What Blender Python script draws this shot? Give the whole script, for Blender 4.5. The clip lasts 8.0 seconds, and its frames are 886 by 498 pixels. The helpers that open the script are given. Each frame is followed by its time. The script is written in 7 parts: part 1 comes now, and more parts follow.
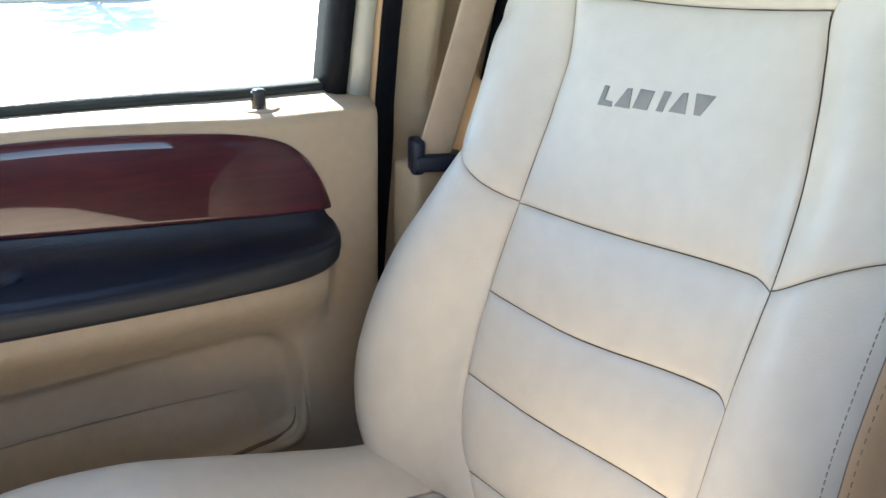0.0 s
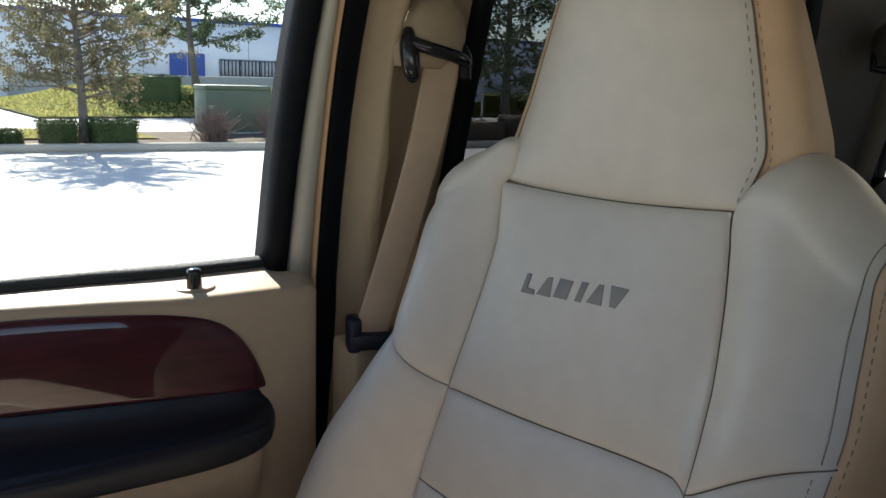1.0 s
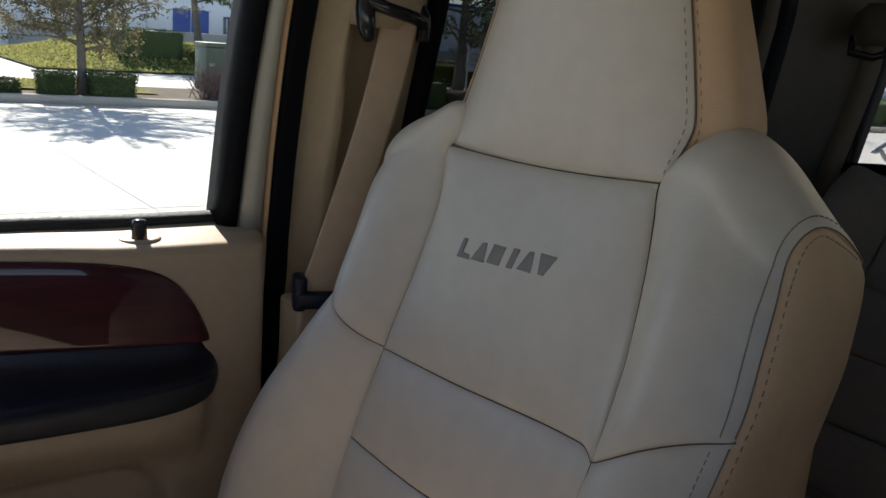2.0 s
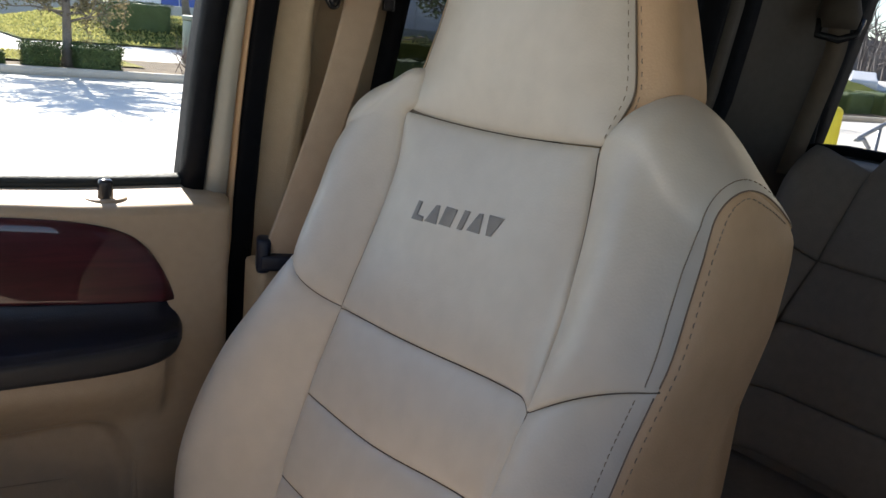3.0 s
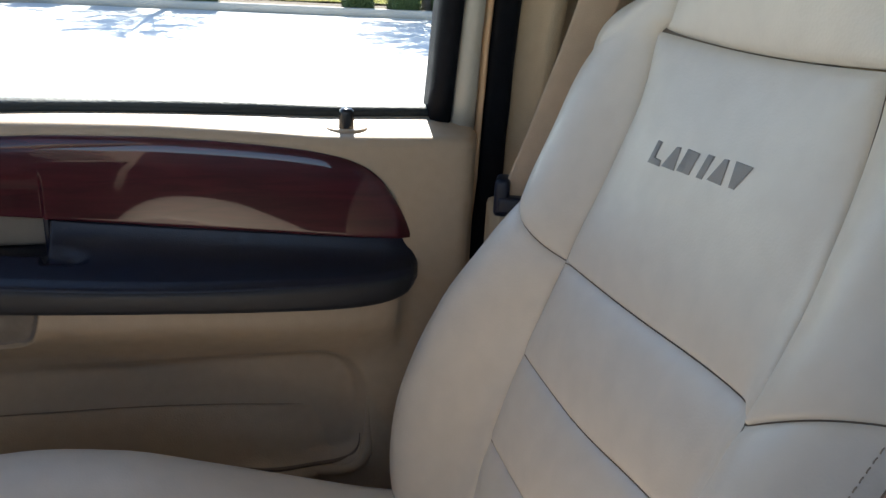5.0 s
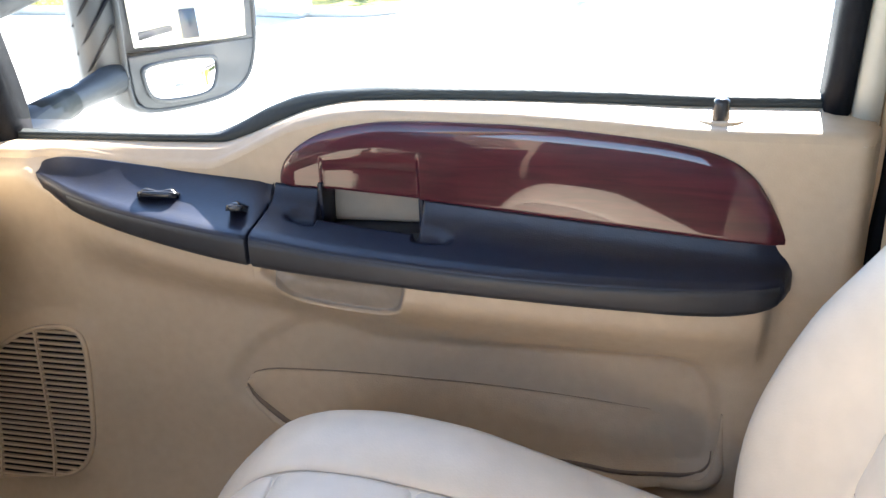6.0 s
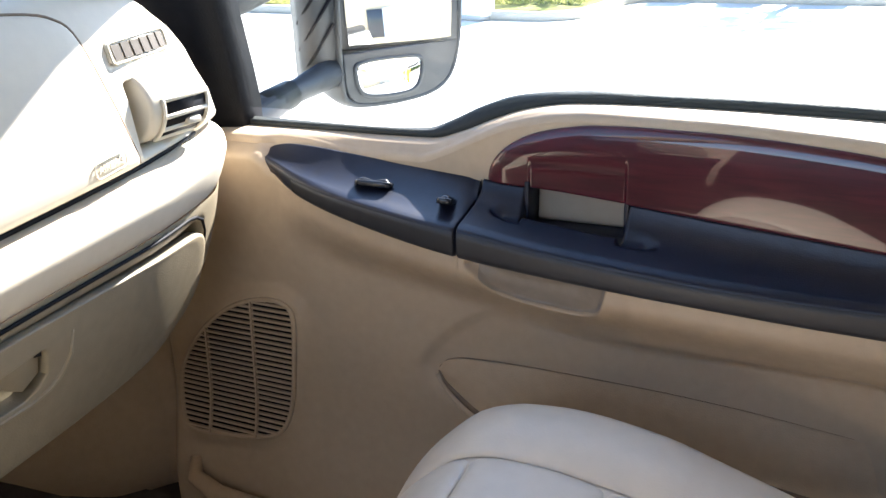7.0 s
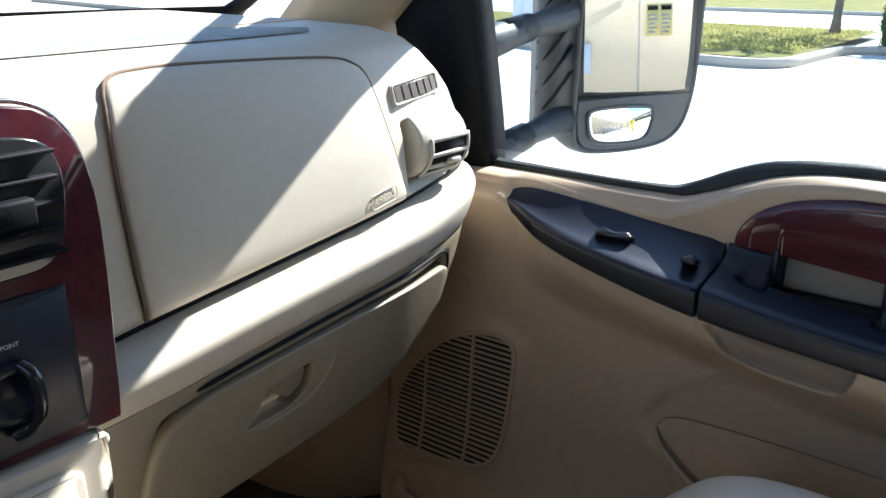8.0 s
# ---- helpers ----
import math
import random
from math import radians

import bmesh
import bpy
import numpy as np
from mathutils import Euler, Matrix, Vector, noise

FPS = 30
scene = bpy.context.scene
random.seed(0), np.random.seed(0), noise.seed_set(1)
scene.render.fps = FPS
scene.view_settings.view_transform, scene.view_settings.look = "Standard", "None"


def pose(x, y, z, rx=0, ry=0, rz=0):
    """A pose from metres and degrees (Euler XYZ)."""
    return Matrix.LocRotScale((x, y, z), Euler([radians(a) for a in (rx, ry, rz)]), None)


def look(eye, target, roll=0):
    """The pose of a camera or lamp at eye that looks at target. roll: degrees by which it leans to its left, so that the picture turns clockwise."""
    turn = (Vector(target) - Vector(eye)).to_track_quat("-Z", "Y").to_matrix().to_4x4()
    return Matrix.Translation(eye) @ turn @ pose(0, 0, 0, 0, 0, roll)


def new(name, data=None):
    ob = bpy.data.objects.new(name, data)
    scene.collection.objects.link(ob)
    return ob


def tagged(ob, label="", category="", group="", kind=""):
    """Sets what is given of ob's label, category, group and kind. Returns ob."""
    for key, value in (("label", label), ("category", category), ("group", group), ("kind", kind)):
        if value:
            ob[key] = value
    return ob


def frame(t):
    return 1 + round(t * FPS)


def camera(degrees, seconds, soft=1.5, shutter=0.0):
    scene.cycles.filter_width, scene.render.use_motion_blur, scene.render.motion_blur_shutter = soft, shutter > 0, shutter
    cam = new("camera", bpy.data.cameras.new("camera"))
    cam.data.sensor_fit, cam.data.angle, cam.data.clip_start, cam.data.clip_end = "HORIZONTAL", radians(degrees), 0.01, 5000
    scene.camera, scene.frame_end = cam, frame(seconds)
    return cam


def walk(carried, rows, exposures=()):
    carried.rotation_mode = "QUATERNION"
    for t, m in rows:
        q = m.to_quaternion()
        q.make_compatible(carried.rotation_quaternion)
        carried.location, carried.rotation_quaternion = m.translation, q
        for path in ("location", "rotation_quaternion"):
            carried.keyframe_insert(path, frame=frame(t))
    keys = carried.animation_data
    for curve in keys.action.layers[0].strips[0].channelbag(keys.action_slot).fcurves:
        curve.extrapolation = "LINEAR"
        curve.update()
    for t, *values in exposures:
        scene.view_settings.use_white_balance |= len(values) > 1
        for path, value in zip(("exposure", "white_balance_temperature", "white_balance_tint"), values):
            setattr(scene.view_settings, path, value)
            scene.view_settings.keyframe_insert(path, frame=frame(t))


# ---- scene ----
cam = camera(55.1, 8.0)
PATH = [
    (0, (-0.431, -0.942, 1.623), (0.691, 0.547, 0.896), 1.6),
    (0.5, (-0.402, -0.954, 1.635), (0.771, 0.569, 1.085), 2.1),
    (1, (-0.366, -0.969, 1.664), (0.821, 0.591, 1.264), 1.9),
    (1.2, (-0.357, -0.980, 1.672), (0.827, 0.589, 1.299), 2.1),
    (1.5, (-0.34, -0.987, 1.671), (0.838, 0.584, 1.292), 2.9),
    (2, (-0.316, -1.006, 1.659), (0.87, 0.536, 1.191), 4.6),
    (2.2, (-0.305, -1.017, 1.656), (0.881, 0.513, 1.154), 4.7),
    (3.5, (-0.307, -1.059, 1.645), (0.911, 0.446, 1.142), 6.5),
    (4, (-0.306, -1.043, 1.64), (0.913, 0.459, 1.132), 6.6),
    (4.2, (-0.304, -1.04, 1.638), (0.875, 0.491, 1.123), 6.4),
    (5.3, (-0.087, -0.968, 1.623), (0.07, 0.881, 0.875), 0.2),
    (5.5, (-0.07, -0.956, 1.628), (-0.123, 0.893, 0.867), -1.8),
    (6, (-0.087, -0.951, 1.623), (-0.523, 0.858, 0.889), -2.3),
    (6.5, (-0.088, -0.953, 1.625), (-0.668, 0.821, 0.908), -2.0),
    (7, (-0.128, -0.99, 1.627), (-0.921, 0.702, 0.916), -2.1),
    (7.5, (-0.17, -1.019, 1.637), (-1.15, 0.585, 0.952), -1.4),
    (8, (-0.196, -1.056, 1.657), (-1.34, 0.456, 1.021), 0.1),
]
EXPOSURE = [(0, 3.2, 6300, 5), (0.5, 2.4, 6450, 7), (1, 1.52, 6580, 10), (1.5, 0.58, 6680, 12), (2, 0.98, 6680, 12), (3.5, 1.95, 6780, 14), (4, 1.98, 6780, 14), (5.5, 2.25, 6260, 8), (6, 3.75, 6360, 11), (6.5, 3.5, 6410, 12), (7, 3.15, 6310, 11), (7.5, 2.98, 6110, 9), (8, 2.0, 5910, 8)]
walk(cam, [(t, look(eye, target, roll)) for t, eye, target, roll in PATH], EXPOSURE)

# ---- sun, sky and exposure ----
SUN_WAY = Vector((-0.15, -1.2, -1.0)).normalized()
world = bpy.data.worlds.new("sky")
scene.world = world
world.use_nodes = True
wn = world.node_tree
sky = wn.nodes.new("ShaderNodeTexSky")
sky.sky_type, sky.sun_disc = "NISHITA", False
sky.sun_elevation, sky.sun_rotation = radians(39.6), radians(7.1)
sky.altitude, sky.air_density, sky.dust_density = 1300.0, 1.0, 0.6
wn.links.new(sky.outputs["Color"], wn.nodes["Background"].inputs["Color"])
wn.nodes["Background"].inputs["Strength"].default_value = 0.12
lamp = bpy.data.lights.new("sun", "SUN")
lamp.energy, lamp.angle, lamp.color = 5.0, radians(0.53), (1.0, 0.95, 0.87)
sun = new("sun", lamp)
sun.matrix_world = look((6, 60, 55), Vector((6, 60, 55)) + SUN_WAY * 10)


# ---- materials ----
def mat(name, color, rough=0.6, metal=0.0, var=0.12, big=3.0, small=60.0, bump=0.15, bump_scale=250.0, coat=0.0, tint=None, spec=0.5, kind="noise"):
    """A surface with patchy colour at two scales and a fine relief; sizes are per metre."""
    m = bpy.data.materials.new(name)
    m.use_nodes = True
    t = m.node_tree
    b = t.nodes["Principled BSDF"]
    b.inputs["Roughness"].default_value, b.inputs["Metallic"].default_value = rough, metal
    b.inputs["Coat Weight"].default_value, b.inputs["Coat Roughness"].default_value = coat, 0.025
    b.inputs["Specular IOR Level"].default_value = spec
    co = t.nodes.new("ShaderNodeTexCoord")
    n1, n2 = t.nodes.new("ShaderNodeTexNoise"), t.nodes.new("ShaderNodeTexNoise")
    for n, s in ((n1, big), (n2, small)):
        n.inputs["Scale"].default_value, n.inputs["Detail"].default_value = s, 4.0
        t.links.new(co.outputs["Object"], n.inputs["Vector"])
    add = t.nodes.new("ShaderNodeMath")
    add.operation = "ADD"
    t.links.new(n1.outputs["Fac"], add.inputs[0])
    t.links.new(n2.outputs["Fac"], add.inputs[1])
    ramp = t.nodes.new("ShaderNodeMapRange")
    ramp.inputs["From Min"].default_value, ramp.inputs["From Max"].default_value = 0.6, 1.4
    t.links.new(add.outputs[0], ramp.inputs["Value"])
    mix = t.nodes.new("ShaderNodeMix")
    mix.data_type = "RGBA"
    second = tint or tuple(c * (1 - 2 * var) for c in color)
    mix.inputs["A"].default_value, mix.inputs["B"].default_value = (*color, 1), (*second, 1)
    t.links.new(ramp.outputs["Result"], mix.inputs["Factor"])
    t.links.new(mix.outputs["Result"], b.inputs["Base Color"])
    rr = t.nodes.new("ShaderNodeMapRange")
    rr.inputs["To Min"].default_value, rr.inputs["To Max"].default_value = max(rough - 0.06, 0.02), min(rough + 0.08, 1)
    t.links.new(n2.outputs["Fac"], rr.inputs["Value"])
    t.links.new(rr.outputs["Result"], b.inputs["Roughness"])
    if bump:
        if kind == "grain":
            tex = t.nodes.new("ShaderNodeTexVoronoi")
            tex.inputs["Scale"].default_value = bump_scale
            height = tex.outputs["Distance"]
        else:
            tex = t.nodes.new("ShaderNodeTexNoise")
            tex.inputs["Scale"].default_value, tex.inputs["Detail"].default_value = bump_scale, 5.0
            height = tex.outputs["Fac"]
        t.links.new(co.outputs["Object"], tex.inputs["Vector"])
        bp = t.nodes.new("ShaderNodeBump")
        bp.inputs["Strength"].default_value, bp.inputs["Distance"].default_value = bump, 0.5 / bump_scale
        t.links.new(height, bp.inputs["Height"])
        t.links.new(bp.outputs["Normal"], b.inputs["Normal"])
    return m


def glass(name, tint, gloss=1.0):
    """A thin pane: what is behind shows through, and it reflects more at a slant."""
    m = bpy.data.materials.new(name)
    m.use_nodes = True
    t = m.node_tree
    t.nodes.remove(t.nodes["Principled BSDF"])
    clear, shine, mixer, slant, power, scale = (t.nodes.new("ShaderNode" + k) for k in ("BsdfTransparent", "BsdfGlossy", "MixShader", "LayerWeight", "Math", "Math"))
    clear.inputs["Color"].default_value = (*tint, 1)
    shine.inputs["Roughness"].default_value = 0.0
    shine.inputs["Color"].default_value = (gloss, gloss, gloss, 1)
    slant.inputs["Blend"].default_value = 0.5
    power.operation, scale.operation = "POWER", "MULTIPLY_ADD"
    power.inputs[1].default_value = 4.0
    scale.inputs[1].default_value, scale.inputs[2].default_value = 0.45, 0.02
    t.links.new(slant.outputs["Facing"], power.inputs[0])
    t.links.new(power.outputs[0], scale.inputs[0])
    t.links.new(scale.outputs[0], mixer.inputs["Fac"])
    t.links.new(clear.outputs[0], mixer.inputs[1])
    t.links.new(shine.outputs[0], mixer.inputs[2])
    t.links.new(mixer.outputs[0], t.nodes["Material Output"].inputs["Surface"])
    return m


def wood_mat():
    """Red-brown burr wood under a thick clear lacquer."""
    m = mat("red_wood", (0.095, 0.014, 0.018), 0.35, var=0.3, bump=0.0, coat=0.75, spec=0.15)
    t = m.node_tree
    b = t.nodes["Principled BSDF"]
    co, mp, wv = (t.nodes.new("ShaderNode" + k) for k in ("TexCoord", "Mapping", "TexNoise"))
    mp.inputs["Scale"].default_value = (1.2, 30.0, 26.0)
    wv.inputs["Scale"].default_value, wv.inputs["Detail"].default_value, wv.inputs["Distortion"].default_value = 3.0, 6.0, 1.2
    rp, mx = t.nodes.new("ShaderNodeMapRange"), t.nodes.new("ShaderNodeMix")
    rp.inputs["From Min"].default_value, rp.inputs["From Max"].default_value = 0.35, 0.68
    mx.data_type = "RGBA"
    mx.inputs["A"].default_value, mx.inputs["B"].default_value = (0.062, 0.0085, 0.014, 1), (0.033, 0.0045, 0.009, 1)
    t.links.new(co.outputs["Object"], mp.inputs["Vector"])
    t.links.new(mp.outputs["Vector"], wv.inputs["Vector"])
    t.links.new(wv.outputs["Fac"], rp.inputs["Value"])
    t.links.new(rp.outputs["Result"], mx.inputs["Factor"])
    t.links.new(mx.outputs["Result"], b.inputs["Base Color"])
    return m


LEATHER = mat("cream_leather", (0.61, 0.53, 0.43), 0.42, var=0.06, big=5, small=40, bump=0.08, bump_scale=420, kind="grain")
LEATHER_SIDE = mat("tan_vinyl", (0.62, 0.395, 0.22), 0.5, var=0.06, big=6, small=50, bump=0.14, bump_scale=420, kind="grain")
# rear bench leather, base colour darkened for the shade
REAR_SHADED = mat("shade_darkened_leather", (0.22, 0.185, 0.15), 0.65, var=0.1, bump=0.25, bump_scale=380, kind="grain")
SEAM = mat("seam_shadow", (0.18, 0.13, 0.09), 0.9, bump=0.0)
PIPING = mat("brown_seam_cord", (0.24, 0.17, 0.115), 0.85, bump=0.3, bump_scale=900)
THREAD = mat("thread", (0.36, 0.285, 0.20), 0.8, bump=0.2, bump_scale=900)
BADGE = mat("grey_embroidery", (0.29, 0.265, 0.24), 0.75, bump=0.5, bump_scale=900)
VINYL = mat("tan_door_vinyl", (0.425, 0.325, 0.222), 0.5, var=0.06, big=4, small=70, bump=0.12, bump_scale=520, kind="grain")
VINYL_LOW = mat("tan_moulded_plastic", (0.45, 0.335, 0.22), 0.6, var=0.07, big=5, small=60, bump=0.3, bump_scale=520, kind="grain")
CUP = mat("grey_beige_plastic", (0.36, 0.29, 0.225), 0.5, bump=0.2, bump_scale=500)
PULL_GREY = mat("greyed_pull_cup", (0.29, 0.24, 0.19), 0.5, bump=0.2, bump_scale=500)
SCUFFED = mat("scuffed_grey_strip", (0.17, 0.17, 0.145), 0.6, tint=(0.33, 0.325, 0.28), big=14, small=160, bump=0.5, bump_scale=200)
# armrest black made paler, for the light on its upright front
FACE_LIT = mat("light_catching_black_plastic", (0.022, 0.022, 0.025), 0.5, bump=0.1, bump_scale=500)
DASH = mat("sand_dash_vinyl", (0.51, 0.46, 0.37), 0.5, var=0.05, big=4, small=60, bump=0.05, bump_scale=620, kind="grain")
# dash vinyl with the shade under the knee roll put into its colour
DASH_SHADED = mat("shade_darkened_dash_vinyl", (0.215, 0.180, 0.122), 0.5, var=0.07, big=5, small=60, bump=0.2, bump_scale=520, kind="grain")
DASH_TOP = mat("dusty_dash_top", (0.5, 0.44, 0.34), 0.62, var=0.14, big=9, small=120, bump=0.5, bump_scale=300)
BLACK = mat("black_satin_plastic", (0.0072, 0.0095, 0.022), 0.36, var=0.25, bump=0.14, bump_scale=600, kind="grain", spec=0.42)
BLACK_SOFT = mat("black_rubber", (0.008, 0.0085, 0.011), 0.6, var=0.2, bump=0.2, bump_scale=300, spec=0.1)
BLACK_GLOSS = mat("glossy_black_plastic", (0.02, 0.02, 0.022), 0.15, bump=0.0)
GREY_GREEN = mat("weathered_seal", (0.02, 0.024, 0.023), 0.5, bump=0.3, bump_scale=200, spec=0.3)
VENT_DARK = mat("shadowed_vent_plastic", (0.05, 0.04, 0.032), 0.8, bump=0.0)
WOOD = wood_mat()
PILLAR = mat("tan_pillar_trim", (0.41, 0.31, 0.20), 0.62, var=0.06, bump=0.3, bump_scale=450, kind="grain")
PILLAR_PALE = mat("pale_painted_steel", (0.42, 0.39, 0.32), 0.4, var=0.06, bump=0.05)
BELT = mat("tan_webbing", (0.46, 0.33, 0.22), 0.75, var=0.08, bump=0.5, bump_scale=700)
# rear belt: webbing colour lowered for the dim back of the cab
BELT_SHADED = mat("shade_darkened_webbing", (0.17, 0.135, 0.10), 0.8, var=0.08, bump=0.5, bump_scale=700)
HEADLINER = mat("headliner_cloth", (0.42, 0.37, 0.30), 0.9, bump=0.4, bump_scale=300)
CARPET = mat("dark_tan_carpet", (0.055, 0.046, 0.038), 0.95, var=0.25, bump=0.8, bump_scale=260)
MIRROR = mat("mirror_silver", (0.9, 0.9, 0.9), 0.002, 1.0, var=0.0, bump=0.0)
for l in list(MIRROR.node_tree.links):
    if l.to_socket.name == "Roughness":
        MIRROR.node_tree.links.remove(l)
MIRROR.node_tree.nodes["Principled BSDF"].inputs["Roughness"].default_value = 0.0
PAINT = mat("white_truck_paint", (0.72, 0.72, 0.71), 0.25, coat=0.8, bump=0.0)
CHROME = mat("worn_chrome", (0.6, 0.6, 0.6), 0.2, 1.0, bump=0.0)
CLEAR = glass("clear_glass", (0.94, 0.96, 0.95), 0.5)
BACK_GLASS = glass("back_window_glass", (0.72, 0.74, 0.75), 0.4)
# rear trim: pillar colour darkened to carry the shade back there
PILLAR_SHADED = mat("shade_darkened_trim", (0.085, 0.07, 0.055), 0.65, var=0.08, bump=0.2, bump_scale=450, kind="grain")
HOUSING = mat("weathered_black_plastic", (0.034, 0.039, 0.045), 0.5, var=0.15, big=5, small=60, bump=0.2, bump_scale=400, kind="grain")
DARK_TINT = glass("dark_privacy_glass", (0.32, 0.33, 0.34), 0.12)
TINTED = glass("privacy_glass", (0.36, 0.37, 0.38), 0.12)
SHADED = glass("shaded_windscreen_glass", (0.62, 0.64, 0.62), 0.5)
LETTER = mat("pale_print", (0.6, 0.6, 0.58), 0.6, bump=0.0)


# ---- building helpers ----
def thing(name, at, label, category, group="", kind=""):
    ob = new(name)
    ob.location = at
    ob.empty_display_size = 0.1
    return tagged(ob, label, category, group, kind)


def part(name, bm, material, parent=None, label="", smooth=True):
    me = bpy.data.meshes.new(name)
    bm.normal_update()
    bm.to_mesh(me)
    bm.free()
    if smooth:
        me.polygons.foreach_set("use_smooth", [True] * len(me.polygons))
    me.materials.append(material)
    ob = new(name, me)
    if parent is not None:
        ob.parent = parent
        if parent.parent is None:
            ob.matrix_parent_inverse = Matrix.Translation(-parent.location)
    return tagged(ob, label) if label else ob


def raw(verts, faces):
    me = bpy.data.meshes.new("raw")
    me.from_pydata([tuple(v) for v in verts], [], faces)
    bm = bmesh.new()
    bm.from_mesh(me)
    bpy.data.meshes.remove(me)
    return bm


def grid(f, us, vs, bm=None):
    """A sheet through f(u, v)."""
    nu, nv = len(us), len(vs)
    verts = [f(u, v) for v in vs for u in us]
    faces = [(j * nu + i, j * nu + i + 1, (j + 1) * nu + i + 1, (j + 1) * nu + i) for j in range(nv - 1) for i in range(nu - 1)]
    return raw(verts, faces)


def loft(rings, closed=True, caps=True):
    """A skin over rings of points, all of one length."""
    n, k = len(rings[0]), len(rings)
    verts = [p for r in rings for p in r]
    faces = []
    for j in range(k - 1):
        for i in range(n if closed else n - 1):
            a, b = i, (i + 1) % n
            faces.append((j * n + a, j * n + b, (j + 1) * n + b, (j + 1) * n + a))
    if caps and closed:
        faces.append(tuple(range(n - 1, -1, -1)))
        faces.append(tuple((k - 1) * n + i for i in range(n)))
    bm = raw(verts, faces)
    bmesh.ops.recalc_face_normals(bm, faces=bm.faces)
    return bm


def box(lo, hi, bevel=0.0, seg=2, m=None):
    bm = bmesh.new()
    bmesh.ops.create_cube(bm, size=1)
    lo, hi = Vector(lo), Vector(hi)
    for v in bm.verts:
        v.co = Vector([(lo[i] + hi[i]) / 2 + v.co[i] * (hi[i] - lo[i]) for i in range(3)])
    if bevel:
        bmesh.ops.bevel(bm, geom=list(bm.edges), offset=bevel, segments=seg, profile=0.5, affect="EDGES")
    if m is not None:
        bm.transform(m)
    return bm


def tube(points, radius, n=8, closed=False, flat=1.0):
    """A round bar along points; radius may be a list. flat squeezes it along the second axis."""
    pts = [Vector(p) for p in points]
    k = len(pts)
    rad = radius if isinstance(radius, (list, tuple)) else [radius] * k
    rings = []
    side = None
    for i, p in enumerate(pts):
        a, b = (pts[(i - 1) % k], pts[(i + 1) % k]) if closed else (pts[max(i - 1, 0)], pts[min(i + 1, k - 1)])
        way = (b - a).normalized()
        if side is None:
            side = way.cross(Vector((0, 0, 1)) if abs(way.z) < 0.9 else Vector((1, 0, 0))).normalized()
        side = (side - way * side.dot(way)).normalized()
        up = way.cross(side)
        rings.append([p + side * math.cos(q) * rad[i] + up * math.sin(q) * rad[i] * flat for q in (2 * math.pi * j / n for j in range(n))])
    if closed:
        rings.append(rings[0])
    return loft(rings, True, not closed)


def merge(*bms):
    out = bmesh.new()
    for b in bms:
        me = bpy.data.meshes.new("tmp")
        b.to_mesh(me)
        b.free()
        out.from_mesh(me)
        bpy.data.meshes.remove(me)
    return out


def curve(table):
    """A smooth function through (x, value) pairs, with no overshoot."""
    xs, ys = np.array([p[0] for p in table], float), np.array([p[1] for p in table], float)
    d = np.diff(ys) / np.diff(xs)
    m = np.concatenate([[d[0]], [0 if a * b <= 0 else 2 * a * b / (a + b) for a, b in zip(d[:-1], d[1:])], [d[-1]]])

    def f(x):
        if x <= xs[0]:
            return float(ys[0])
        if x >= xs[-1]:
            return float(ys[-1])
        i = int(np.searchsorted(xs, x)) - 1
        h = xs[i + 1] - xs[i]
        s = (x - xs[i]) / h
        return float(ys[i] * (1 + 2 * s) * (1 - s) ** 2 + h * m[i] * s * (1 - s) ** 2 + ys[i + 1] * s * s * (3 - 2 * s) + h * m[i + 1] * s * s * (s - 1))
    return f


def round_path(points, per=6, closed=True):
    """A Catmull-Rom line through points."""
    p = [np.array(q, float) for q in points]
    n = len(p)
    out = []
    for i in range(n if closed else n - 1):
        a, b, c, d = (p[(i + k) % n] if closed else p[min(max(i + k, 0), n - 1)] for k in (-1, 0, 1, 2))
        for j in range(per):
            s = j / per
            out.append(0.5 * (2 * b + (c - a) * s + (2 * a - 5 * b + 4 * c - d) * s * s + (3 * b - a - 3 * c + d) * s ** 3))
    if not closed:
        out.append(p[-1])
    return out


def plate(outline, to, d0, d1, bevel=0.0, seg=2):
    """A slab with that outline; to(a, b, d) lays a point at depth d; the face at d1 is rounded off."""
    n = len(outline)
    rings = [(outline, d0, 0.0)]
    c = sum((np.array(q, float) for q in outline), np.zeros(2)) / n
    if bevel:
        for k in range(seg + 1):
            q = math.pi / 2 * k / seg
            rings.append((outline, d1 + (d0 - d1) / abs(d0 - d1) * bevel * (1 - math.sin(q)), bevel * (1 - math.cos(q))))
    else:
        rings.append((outline, d1, 0.0))
    out = []
    for pts, d, inset in rings:
        ring = []
        for i in range(n):
            a, p, b = np.array(pts[i - 1], float), np.array(pts[i], float), np.array(pts[(i + 1) % n], float)
            way = (b - a) / (np.linalg.norm(b - a) + 1e-9)
            nrm = np.array((-way[1], way[0]))
            if np.dot(nrm, c - p) < 0 and inset:
                pass
            ring.append(p + nrm * inset * AREA(pts))
        out.append([to(q[0], q[1], d) for q in ring])
    return loft(out, True, True)


def AREA(pts):
    """+1 for an outline that runs anticlockwise, -1 otherwise."""
    s = sum(pts[i - 1][0] * pts[i][1] - pts[i][0] * pts[i - 1][1] for i in range(len(pts)))
    return 1.0 if s > 0 else -1.0


def lin(a, b, n):
    return [a + (b - a) * i / (n - 1) for i in range(n)]


def ease(n):
    """Steps from 0 to 1, close together at both ends."""
    return [0.5 - 0.5 * math.cos(math.pi * i / (n - 1)) for i in range(n)]


def smooth(a, b, x):
    s = min(max((x - a) / (b - a), 0.0), 1.0)
    return s * s * (3 - 2 * s)


